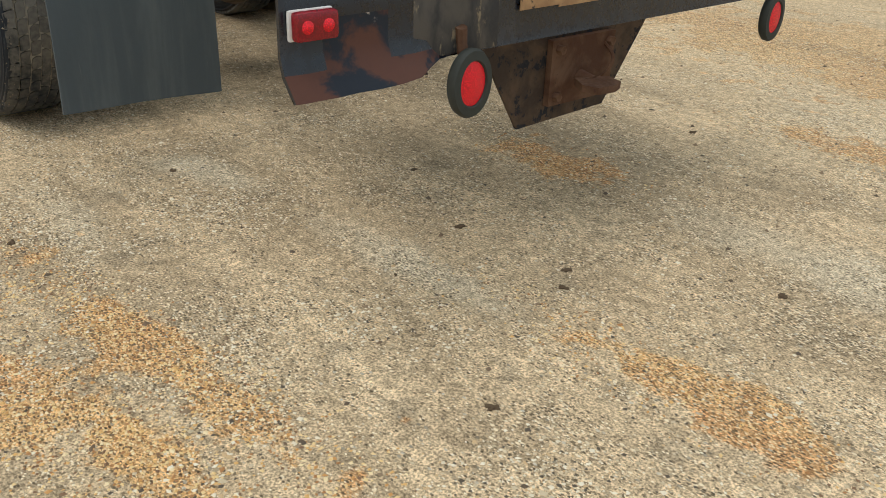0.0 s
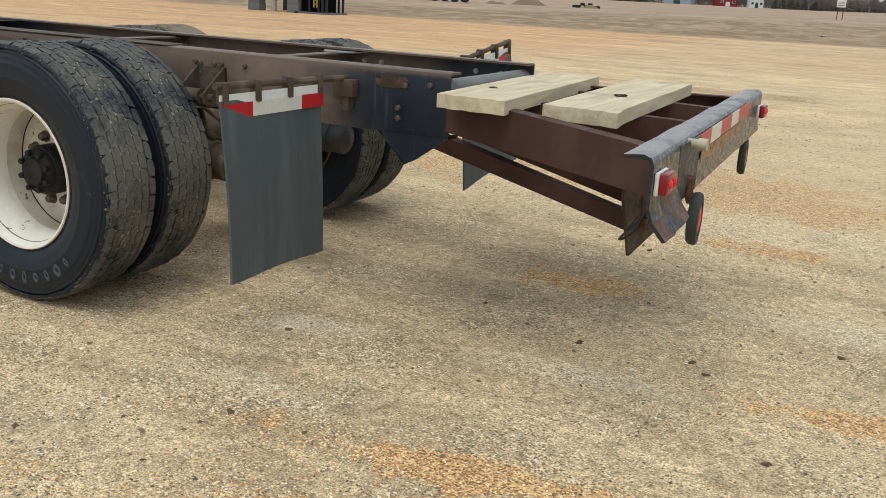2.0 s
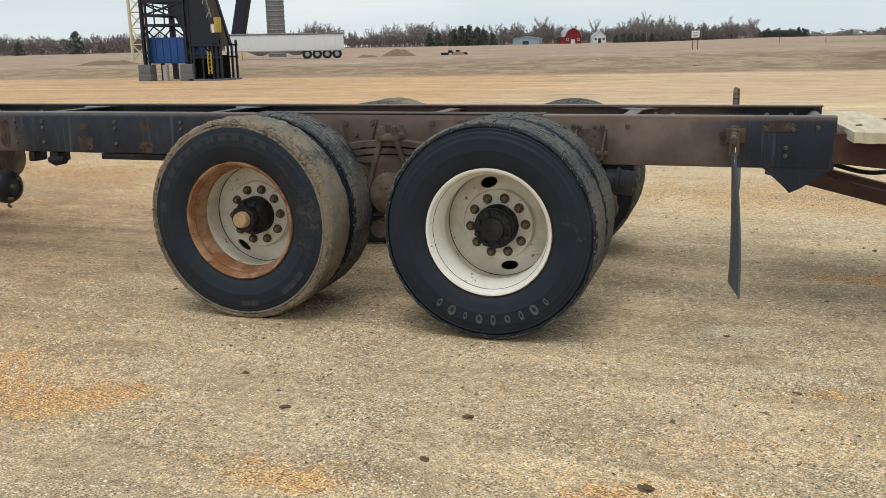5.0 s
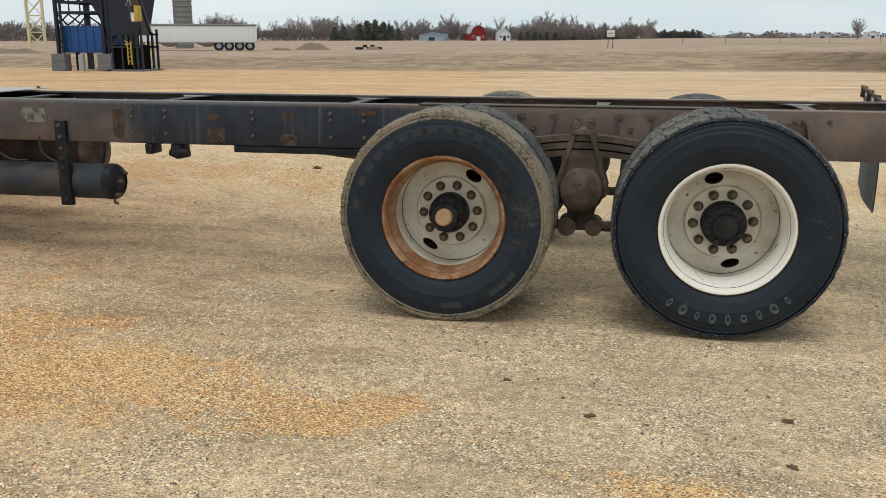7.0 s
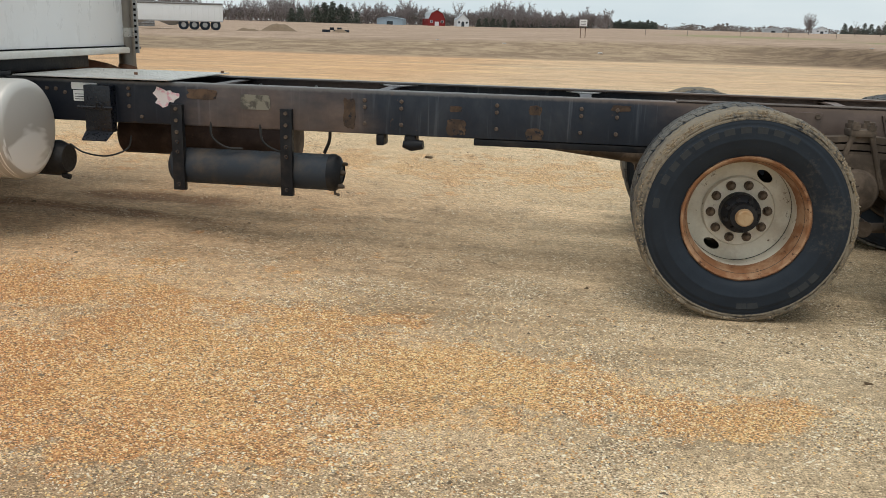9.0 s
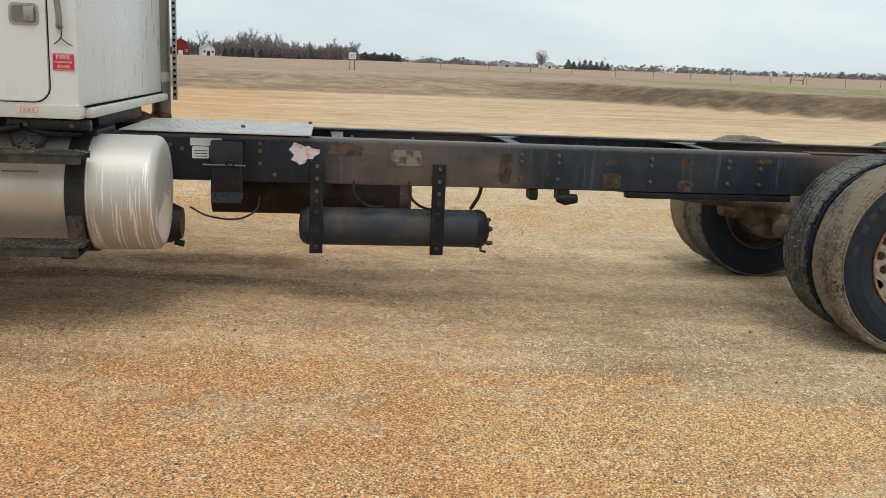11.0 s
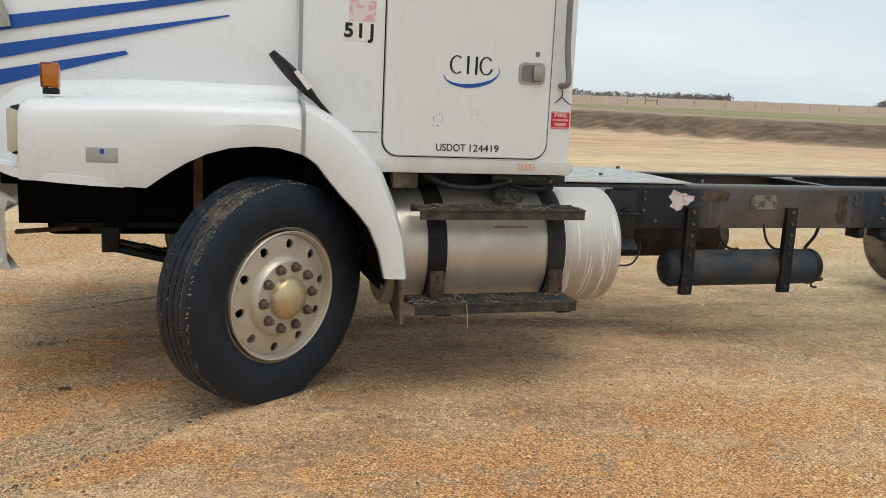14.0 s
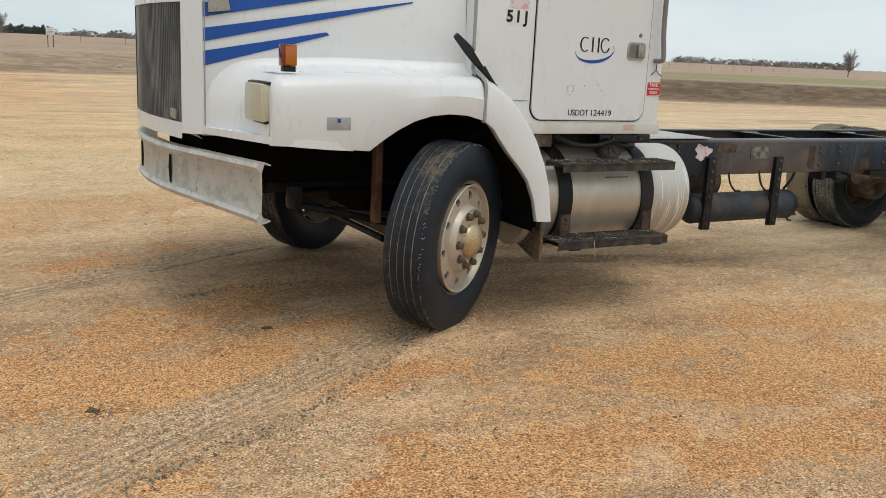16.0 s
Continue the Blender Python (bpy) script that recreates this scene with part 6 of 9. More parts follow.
bm = tube(B(), [(0.25, -0.545, 0.825), (0.47, -0.545, 0.825)], 0.016, 10)
tube(bm, [(0.315, -0.545, 0.825), (0.405, -0.545, 0.825)], 0.034, 16)
part("shock_eye", bm, "axle_dirt", truck, "dusty bolt through the shock absorber eye")
bm = tube(B(), [(0.36, -0.545, 0.82), (0.20, -0.545, 0.60)], 0.026, 12)
part("shock_absorber", bm, "axle_dirt", truck, "dusty shock absorber")
for side in (-1, 1):
    bm = B()
    for k in range(3):
        half = 0.52 - 0.11 * k
        loft_secs = []
        for q in range(13):
            u = -1 + q / 6
            z = 0.890 - 0.040 * k - 0.085 * (u * half / 0.5) ** 2
            loft_secs.append([(-0.69 + u * half, side * 0.57, z), (-0.69 + u * half, side * 0.65, z), (-0.69 + u * half, side * 0.65, z - 0.030), (-0.69 + u * half, side * 0.57, z - 0.030)])
        rows = loft(bm, loft_secs, True)
        bm.faces.new(rows[0])
        bm.faces.new(rows[-1][::-1])
    spring = part("leaf_spring", bm, "axle_dirt", truck, "dusty leaf spring stack")
    bm = box(B(), -0.755, -0.625, side * 0.61 - 0.07, side * 0.61 + 0.07, 0.888, 0.925, 0.012)
    part("spring_cap", bm, "axle_dirt", spring)
    for dx in (-0.055, 0.055):
        for dy in (-0.05, 0.05):
            y = side * 0.61 + dy
            bm = tube(B(), [(-0.69 + dx * 2.3, y, 0.62), (-0.69 + dx * 0.75, y, 0.91), (-0.69 + dx * 0.72, y, 0.965)], 0.015, 8)
            tube(bm, [(-0.69 + dx * 0.73, y, 0.925), (-0.69 + dx * 0.73, y, 0.95)], 0.024, 6)
            part("u_bolt", bm, "axle_dirt", spring)
    bm = lathe(B(), [(0.0, -0.10), (0.07, -0.10), (0.085, -0.09), (0.105, -0.085), (0.12, -0.06), (0.12, 0.10), (0.0, 0.12)], 30, False, Matrix.Translation((-0.69, side * 0.60, 0.60)) @ Matrix.Rotation(0 if side < 0 else math.pi, 4, "Z"))
    box(bm, -0.80, -0.58, side * 0.60 - 0.06, side * 0.60 + 0.06, 0.66, 0.80, 0.02)
    part("trunnion_hub", bm, "axle_dirt", spring, "round trunnion hub caked in dust")
    bm = B()
    slab(bm, [(-0.79, side * 0.56, 0.56), (-0.59, side * 0.56, 0.56), (-0.64, side * 0.56, 0.40), (-0.74, side * 0.56, 0.40)], (0, side * 0.03, 0))
    tube(bm, [(-0.85, side * 0.58, 0.40), (-0.55, side * 0.58, 0.395), (-0.10, side * 0.55, 0.42)], 0.028, 10)
    tube(bm, [(-0.76, side * 0.50, 0.40), (-0.76, side * 0.66, 0.40)], 0.05, 14)
    tube(bm, [(-0.62, side * 0.50, 0.40), (-0.62, side * 0.66, 0.40)], 0.045, 14)
    part("torque_rod", bm, "axle_dirt", spring)
    for x0, x1 in ((-1.06, -0.84), (-0.54, -0.32)):
        bm = B()
        slab(bm, [(x0, side * 0.432, 0.985), (x1, side * 0.432, 0.985), ((x0 + x1) / 2 + 0.05, side * 0.432, 0.80), ((x0 + x1) / 2 - 0.05, side * 0.432, 0.80)], (0, side * 0.012, 0))
        plate = part("hanger_plate", bm, "rail_paint", spring)
        for bx, bz in ((x0 + 0.03, 0.965), (x1 - 0.03, 0.965), ((x0 + x1) / 2 - 0.02, 0.90), ((x0 + x1) / 2 + 0.02, 0.84)):
            link("bolt", shared("plate_bolt", lambda: to_mesh("bolt", lathe(B(), [(0.0, -0.012), (0.012, -0.012), (0.015, -0.007), (0.015, 0)], 8), "axle_dirt", 30)), plate, "", Matrix.Translation((bx, side * 0.444, bz)) @ Matrix.Rotation(0 if side < 0 else math.pi, 4, "Z"))
bm = tube(B(), [(-5.6, 0.0, 0.82), (-3.6, 0.0, 0.84)], 0.055, 14)
tube(bm, [(-3.5, 0.0, 0.84), (-1.55, 0.03, 0.62)], 0.05, 14)
tube(bm, [(-3.66, 0.0, 0.84), (-3.46, 0.0, 0.835)], 0.08, 14)
part("drive_shaft", bm, "axle_dirt", truck, "dirty drive shaft under the frame")
for x, w in ((-3.31, 0.05), (-3.13, 0.07)):
    part("valve_block", box(B(), x - w / 2, x + w / 2, -0.42, -0.30, 0.69, 0.757, 0.012), "black_paint", truck, "dirty valve under the frame")
part("valve_pipe", tube(B(), [(-3.17, -0.41, 0.705), (-3.12, -0.41, 0.700), (-3.05, -0.41, 0.705)], 0, 12, True, [0.022, 0.036, 0.026]), "black_paint", truck, "rounded dirty air valve")
bm = box(B(), -2.75, -1.72, -0.425, -0.36, 0.718, 0.755, 0.004)
part("air_pipe_tray", bm, "black_paint", truck)

# air tank on two hanger straps
bm = B()
lathe(bm, [(0.0, -0.552), (0.07, -0.545), (0.098, -0.528), (0.108, -0.505), (0.112, -0.503), (0.112, -0.492), (0.110, -0.49), (0.110, 0.49), (0.112, 0.492), (0.112, 0.503), (0.108, 0.505), (0.098, 0.528), (0.07, 0.545), (0.0, 0.552)], 36, False, Matrix.Translation((-4.115, -0.335, 0.500)) @ Matrix.Rotation(radians(90), 4, "Z"))
air_tank = part("air_tank", bm, "tank_dark", truck, "dark cylindrical air tank with worn paint")
part("end_cap", lathe(B(), [(0.060, 0.556), (0.100, 0.533), (0.1125, 0.508), (0.1135, 0.490), (0.1135, 0.478)], 32, False, Matrix.Translation((-4.115, -0.335, 0.500)) @ Matrix.Rotation(radians(-90), 4, "Z")), "black_paint", air_tank, "black painted tank end")
for dy, dz, r in ((-0.03, 0.005, 0.016), (0.03, 0.05, 0.012), (-0.05, -0.075, 0.014)):
    part("drain_plug", tube(B(), [(-3.575, -0.335 + dy, 0.50 + dz), (-3.545, -0.335 + dy, 0.50 + dz), (-3.535, -0.335 + dy, 0.50 + dz)], 0, 8, True, [r, r, r * 0.6]), "axle_dirt", air_tank, "brass drain plug")
part("drain_cock", tube(B(), [(-3.60, -0.36, 0.400), (-3.60, -0.37, 0.375), (-3.57, -0.38, 0.370)], 0.009, 6), "axle_dirt", air_tank)
for x in (-4.565, -3.875):
    bm = box(B(), x - 0.037, x + 0.037, -0.462, -0.450, 0.362, 0.885, 0.003)
    box(bm, x - 0.037, x - 0.030, -0.456, -0.425, 0.362, 0.885)
    box(bm, x + 0.030, x + 0.037, -0.456, -0.425, 0.362, 0.885)
    strap = part("hanger_strap", bm, "black_paint", truck, "black drilled steel hanger strap")
    for z in (0.40, 0.60, 0.66, 0.72, 0.79, 0.86):
        part("bolt", lathe(B(), [(0.0, -0.012), (0.010, -0.012), (0.012, -0.006), (0.012, 0)], 8), "axle_dirt" if z > 0.7 else "rust_plate", strap, "", Matrix.Translation((x, -0.462, z)))
line = lambda pts, r: part("air_line", tube(B(), curve_pts(pts, 6), r, 6), "hose", truck, "sagging black air line")  # noqa: E731
line([(-4.36, -0.42, 0.80), (-4.35, -0.44, 0.70), (-4.27, -0.42, 0.635), (-4.18, -0.38, 0.625)], 0.008)
line([(-4.05, -0.42, 0.80), (-4.03, -0.44, 0.69), (-3.95, -0.42, 0.63), (-3.86, -0.38, 0.62)], 0.008)
line([(-3.62, -0.40, 0.77), (-3.63, -0.38, 0.70), (-3.67, -0.35, 0.62)], 0.011)
line([(-5.25, -0.5, 0.62), (-5.15, -0.52, 0.575), (-5.0, -0.52, 0.56), (-4.90, -0.45, 0.60), (-4.88, -0.43, 0.68)], 0.006)
bm = tube(B(), [(-5.2, 0.12, 0.63), (-4.08, 0.12, 0.63), (-4.06, 0.12, 0.63)], 0.14, 24)
muffler = part("muffler", bm, "muffler_brown", truck, "dark brown muffler under the frame")
part("muffler_cap", tube(B(), [(-4.06, 0.12, 0.63), (-4.00, 0.12, 0.63), (-3.985, 0.12, 0.63)], 0, 24, True, [0.142, 0.142, 0.125]), "axle_dirt", muffler, "dusty grey end cap")
bm = tube(B(), [(-5.62, -0.44, 0.52), (-5.36, -0.44, 0.52), (-5.30, -0.44, 0.52)], 0, 22, True, [0.105, 0.112, 0.085])
tube(bm, [(-5.34, -0.46, 0.415), (-5.29, -0.46, 0.405)], 0.018, 8)
part("small_air_tank", bm, "black_paint", truck, "small black air reservoir")
bm = box(B(), -5.14, -4.965, -0.50, -0.435, 0.70, 0.985, 0.01)
slab(bm, [(-5.14, -0.50, 0.70), (-4.96, -0.50, 0.70), (-4.97, -0.57, 0.655), (-5.13, -0.57, 0.655)], (0, 0, 0.006))
tube(bm, [(-5.18, -0.505, 0.85), (-4.95, -0.505, 0.85)], 0.010, 6)
tube(bm, curve_pts([(-5.06, -0.51, 0.84), (-5.04, -0.52, 0.88), (-5.01, -0.52, 0.87), (-5.03, -0.51, 0.84)], 5), 0.004, 5)
part("battery_box", bm, "box_paint", truck, "black bracket box on the frame")

# deck plate behind the cab
bm = B()
slab(bm, [(-5.62, -0.47, 1.024), (-4.60, -0.47, 1.024), (-4.60, 0.47, 1.024), (-5.62, 0.47, 1.024)], (0, 0, 0.006))
deck = part("deck_plate", bm, "deck_plate", truck, "ribbed alloy deck plate")
bm = B()
for r in range(12):
    for k in range(24):
        x, y = -5.58 + k * 0.0415 + (0.02 if r % 2 else 0), -0.44 + r * 0.08
        d = 0.016 if (k + r) % 2 else -0.016
        slab(bm, [(x - 0.012, y - d, 1.030), (x - 0.006, y - d - 0.006, 1.030), (x + 0.012, y + d, 1.030), (x + 0.006, y + d + 0.006, 1.030)], (0, 0, 0.0012))
part("tread_pattern", bm, "deck_plate", deck, "", None, 0)["kind"] = "stuff"
bm = tube(B(), [(-5.0, -0.1, 1.03), (-5.0, -0.1, 1.045)], 0.012, 8)
tube(bm, [(-4.62, 0.40, 1.03), (-4.62, 0.40, 1.045)], 0.012, 8)
part("deck_bolt", bm, "rust", deck)

# fuel tank, straps and steps
TX0, TX1, TY, TZ, TR = -6.53, -5.33, -0.775, 0.735, 0.292
turn90 = Matrix.Rotation(radians(90), 4, "Z")
half = (TX1 - TX0) / 2
prof = [(0.0, -half), (TR - 0.06, -half), (TR - 0.025, -half + 0.006), (TR - 0.006, -half + 0.022), (TR, -half + 0.04)]
prof = [(r, -y) for r, y in prof]
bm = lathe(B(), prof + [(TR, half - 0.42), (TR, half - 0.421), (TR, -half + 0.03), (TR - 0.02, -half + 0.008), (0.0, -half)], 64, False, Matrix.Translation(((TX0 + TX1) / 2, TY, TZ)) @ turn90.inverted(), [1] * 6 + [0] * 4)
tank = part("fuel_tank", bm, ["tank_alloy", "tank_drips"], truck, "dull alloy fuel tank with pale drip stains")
for x in (-6.30, -5.70):
    bm = B()
    rows = []
    for k in range(40):
        a = 2 * math.pi * k / 40
        rows.append([(x + dx, TY + (TR + d) * math.cos(a), TZ + (TR + d) * math.sin(a)) for dx, d in ((-0.045, 0.002), (-0.045, 0.012), (0.045, 0.012), (0.045, 0.002))])
    loft(bm, rows + rows[:1])
    strap = part("tank_strap", bm, "black_paint", tank, "black steel tank strap")
    bm = box(B(), x - 0.035, x + 0.035, TY - 0.312, TY - 0.23, 0.50, 0.66, 0.006)
    part("strap_clamp", bm, "rust_plate", tank, "rusty strap clamp")
bm = lathe(B(), [(0.0, -0.05), (0.04, -0.05), (0.07, -0.046), (0.078, -0.03), (0.074, -0.004), (0.055, 0.02), (0.05, 0.05)], 28)
for k in range(12):
    a = 2 * math.pi * k / 12
    tube(bm, [(0.076 * math.cos(a), -0.042, 0.076 * math.sin(a)), (0.076 * math.cos(a), -0.008, 0.076 * math.sin(a))], 0.008, 6)
for k in range(3):
    box(bm, -0.06, 0.06, -0.058, -0.048, -0.008, 0.008, 0.002, Matrix.Rotation(k * math.pi / 3, 4, "Y"))
part("fuel_cap", bm, "tank_dark", tank, "worn metal fuel cap", Matrix.Translation((-5.93, -0.93, 1.00)) @ Matrix.Rotation(radians(-38), 4, "X"))
bm = box(B(), -6.02, -5.86, TY - TR - 0.004, TY - TR + 0.01, 0.862, 0.868)
part("tank_label_line", bm, "stack_metal", tank)


def step(x0, x1, z, y0, y1, name, hay):
    """A pressed grating tread on a folded edge."""
    bm = B()
    slab(bm, [(x0, y0, z - 0.045), (x1, y0, z - 0.045), (x1, y0, z - 0.004), (x0, y0, z - 0.004)], (0, 0.006, 0))
    slab(bm, [(x0, y1, z - 0.03), (x1, y1, z - 0.03), (x1, y1, z - 0.002), (x0, y1, z - 0.002)], (0, 0.006, 0))
    ob = part(name, bm, "step_grating", truck, "black grated step with bits of straw", None, 0)
    bm = B()
    n, rows = 24, 4
    for r in range(rows):
        for k in range(n):
            cx = x0 + (x1 - x0) * (k + 0.5) / n
            cy = y0 + (y1 - y0) * (r + 0.5) / rows
            lathe(bm, [(0.010, 0.0), (0.0125, 0.007), (0.017, 0.0)], 8, False, Matrix.Translation((cx, cy, z)) @ Matrix.Rotation(radians(90), 4, "X"))
    for r in range(rows + 1):
        y = y0 + (y1 - y0) * r / rows
        box(bm, x0, x1, y - 0.005, y + 0.005, z - 0.004, z + 0.002)
    for k in range(n + 1):
        x = x0 + (x1 - x0) * k / n
        box(bm, x - 0.004, x + 0.004, y0, y1, z - 0.004, z + 0.002)
    part("grating", bm, "step_grating", ob, "", None, 0)
    bm = B()
    r2 = random.Random(hay)
    for k in range(30):
        x, y, a = r2.uniform(x0, x1), r2.uniform(y0, y1), r2.uniform(0, 3.1)
        ln = r2.uniform(0.01, 0.04)
        d = Vector((math.cos(a) * ln, math.sin(a) * ln, r2.uniform(-0.01, 0.01)))
        p = Vector((x, y, z + 0.006))
        tube(bm, [p - d, p + d * 0.1 + Vector((0, 0, 0.002)), p + d], 0.0009, 3)
    if z < 0.7:
        tube(bm, [(x0 + 0.24, y0 - 0.004, z), (x0 + 0.245, y0 - 0.008, z - 0.05), (x0 + 0.25, y0 - 0.005, z - 0.12)], 0.0022, 4)
    part("straw", bm, "straw", ob, "dry straw caught in the grating", None, 0)["kind"] = "stuff"
    return ob


step(-6.43, -5.63, 0.965, -1.205, -1.04, "upper_step", 3)
step(-6.44, -5.65, 0.535, -1.225, -1.03, "lower_step", 4)
for x in (-6.30, -5.70):
    part("step_bracket", box(B(), x - 0.03, x + 0.03, -1.20, -1.05, 0.925, 0.945, 0.003), "black_paint", truck)
    bm = box(B(), x - 0.035, x + 0.035, -1.20, -0.80, 0.475, 0.495, 0.003)
    box(bm, x - 0.03, x + 0.03, -1.06, -1.045, 0.49, 0.60, 0.003)
    part("step_bracket", bm, "black_paint", truck)

# cab
SIDE = 1.062
CX0, CX1, CB, CT = -6.945, -5.655, 1.125, 2.72


def cab_shell():
    bm = B()
    secs = []
    for x, inset in ((CX0, 0.0), (CX0 + 0.02, -0.0), (-6.86, 0.0), (-6.72, 0.0), (-6.3, 0.0), (CX1 - 0.05, 0.0), (CX1 - 0.012, 0.012), (CX1, 0.05)):
        s = SIDE - inset
        lean = 0.42 * smooth01((-6.45 - x) / 0.5)
        low = CB + 0.13 * smooth01((-6.72 - x) / 0.16)
        half_sec = [(0.0, low), (s - 0.03, low), (s, low + 0.02), (s, 1.30), (s, 1.90), (s - 0.03, 2.15), (s - 0.10, CT - 0.12 - lean * 0.1), (s - 0.20, CT - lean * 0.1), (0.0, CT + 0.04 - lean * 0.1)]
        secs.append([(x + (lean * max(z - 1.95, 0)), -y, z) for y, z in half_sec] + [(x + (lean * max(z - 1.95, 0)), y, z) for y, z in half_sec[-2:0:-1]])
    rows = loft(bm, secs, True)
    bm.faces.new(rows[0])
    bm.faces.new(rows[-1][::-1])
    return part("cab", bm, "white_paint", truck, "white painted truck cab, slightly dirty", None, 35)


cab = cab_shell()
bm = box(B(), -6.66, -5.66, -SIDE - 0.004, SIDE + 0.004, 1.115, 1.180, 0.006)
part("sill", bm, "sill_paint", cab, "scuffed off-white door sill")


def rounded(x0, x1, z0, z1, r, n=6):
    pts = []
    for cx, cz, a0 in ((x1 - r, z0 + r, -90), (x1 - r, z1 - r, 0), (x0 + r, z1 - r, 90), (x0 + r, z0 + r, 180)):
        for k in range(n + 1):
            a = radians(a0 + 90 * k / n)
            pts.append((cx + r * math.cos(a), cz + r * math.sin(a)))
    return pts


def skin(name, pts, y, mat, parent, label="", thick=0.004):
    bm = B()
    slab(bm, [(x, y, z) for x, z in pts], (0, -thick, 0))
    return part(name, bm, mat, parent, label, None, 0)


def outline(name, pts, y, r, mat, parent, label=""):
    loop = [Vector((x, y, z)) for x, z in pts]
    return part(name, tube(B(), loop + loop[:2], r, 6, False), mat, parent, label)


DOOR = rounded(-6.585, -5.785, 1.186, 2.45, 0.075)
skin("door_gap", DOOR, -SIDE - 0.0005, "dark_gap", cab, "dark shut line round the door", 0.0015)
bm = B()
slab(bm, [(x, -SIDE - 0.001, z) for x, z in rounded(-6.578, -5.792, 1.193, 2.443, 0.070)], (0, -0.007, 0))
door = part("door", bm, "white_paint", cab, "white cab door", None, 0)
DY = -SIDE - 0.008
outline("door_seal", rounded(-6.578, -5.792, 1.193, 2.443, 0.070), DY + 0.002, 0.003, "seam_grey", door)
skin("side_window", rounded(-6.50, -5.86, 1.95, 2.40, 0.05), DY, "glass_dark", door, "dark side window")
skin("handle_recess", rounded(-5.950, -5.822, 1.535, 1.632, 0.022), DY, "chrome_dull", door, "chrome recess of the door handle", 0.005)
skin("handle_well", rounded(-5.938, -5.834, 1.546, 1.621, 0.016), DY - 0.004, "steel_grey", door, "", 0.0022)
bm = box(B(), -5.885, -5.838, DY - 0.020, DY - 0.006, 1.549, 1.618, 0.006)
part("door_handle", bm, "chrome_dull", door, "chrome paddle handle")
part("door_lock", lathe(B(), [(0, -0.006), (0.008, -0.006), (0.010, -0.003), (0.012, 0)], 16), "steel_grey", door, "round door lock", Matrix.Translation((-5.863, DY, 1.672)))
lettering("door_lettering", "USDOT", 0.047, door, "letter_black", Matrix.Translation((-6.262, DY - 0.001, 1.232)) @ FACE, 0.140)
lettering("door_lettering", "124419", 0.047, door, "letter_black", Matrix.Translation((-6.104, DY - 0.001, 1.232)) @ FACE, 0.142)
# company mark drawn as plain shapes: dark arcs and bars over a blue sweep


def flat_strip(name, outer, inner, mat, label):
    """One raised ribbon between two lines of points."""
    bm = B()
    rows = loft(bm, [[(a[0], DY, a[1]), (a[0], DY - 0.0015, a[1]), (b[0], DY - 0.0015, b[1]), (b[0], DY, b[1])] for a, b in zip(outer, inner)], True)
    bm.faces.new(rows[0])
    bm.faces.new(rows[-1][::-1])
    part(name, bm, mat, door, label, None, 0)


for cx, a0, a1 in ((-6.250, 50, 310), (-6.110, 40, 340)):
    turns = [radians(a0 + (a1 - a0) * q / 16) for q in range(17)]
    flat_strip("company_mark", [(cx + 0.034 * math.cos(t), 1.605 + 0.041 * math.sin(t)) for t in turns], [(cx + 0.024 * math.cos(t), 1.605 + 0.036 * math.sin(t)) for t in turns], "letter_black", "dark company mark")
for u in (-6.203, -6.163):
    flat_strip("company_mark", [(u, 1.565), (u, 1.645)], [(u + 0.011, 1.565), (u + 0.011, 1.645)], "letter_black", "dark company mark")
sweep_line = [(radians(172 + 208 * k / 28), 0.016 * math.sin(math.pi * (k + 0.3) / 28.6) + 0.0015) for k in range(29)]
sweep_at = lambda a, w: (-6.178 + (0.132 + w * 0.2) * math.cos(a), 1.572 + (0.058 + w * 0.5) * math.sin(a) + 0.012 * math.cos(a))  # noqa: E731
flat_strip("company_sweep", [sweep_at(a, w) for a, w in sweep_line], [sweep_at(a, -w) for a, w in sweep_line], "blue_paint", "blue curved sweep")
r3 = random.Random(8)
for k in range(16):
    x, z, s = r3.uniform(-6.36, -5.98), r3.uniform(1.30, 1.42), r3.uniform(0.001, 0.004)
    part("paint_chip", box(B(), x - s, x + s * r3.uniform(0.5, 1.5), DY - 0.0008, DY, z - s * 0.5, z + s * 0.6), "letter_black", door, "small dark paint chip", None, 0)
for pts in ([(-6.345, DY, 1.375), (-6.35, DY, 1.36), (-6.34, DY, 1.345)], [(-6.312, DY, 1.385), (-6.304, DY, 1.365), (-6.312, DY, 1.345)]):
    part("scratch", tube(B(), curve_pts(pts, 4), 0.0009, 4), "letter_black", door, "thin dark scratch in the paint", None, 0)
for glyph, gx in (("5", -6.744), ("1", -6.692), ("J", -6.642)):
    lettering("unit_lettering", glyph, 0.082, cab, "letter_black", Matrix.Translation((gx, -SIDE - 0.001, 1.722)) @ FACE, None, 0.001, 0.003)
skin("paper_notice", rounded(-6.745, -6.625, 1.765, 1.855, 0.004), -SIDE, "sticker_pink", cab, "faded pink paper notice", 0.0015)
skin("backing_label", rounded(-6.752, -6.628, 1.682, 1.762, 0.004), -SIDE, "letter_white", cab, "", 0.0008)
bm = B()
sign = skin("fire_sign", [(x, z) for x, z in rounded(-5.772, -5.678, 1.335, 1.415, 0.004)], -SIDE, "sign_red", cab, "red and white fire extinguisher sign", 0.0015)
lettering("sign_lettering", "FIRE", 0.026, sign, "letter_white", Matrix.Translation((-5.725, -SIDE - 0.0025, 1.397)) @ FACE, 0.062)
lettering("sign_lettering", "EXTINGUISHER", 0.013, sign, "letter_white", Matrix.Translation((-5.725, -SIDE - 0.0025, 1.375)) @ FACE, 0.078)
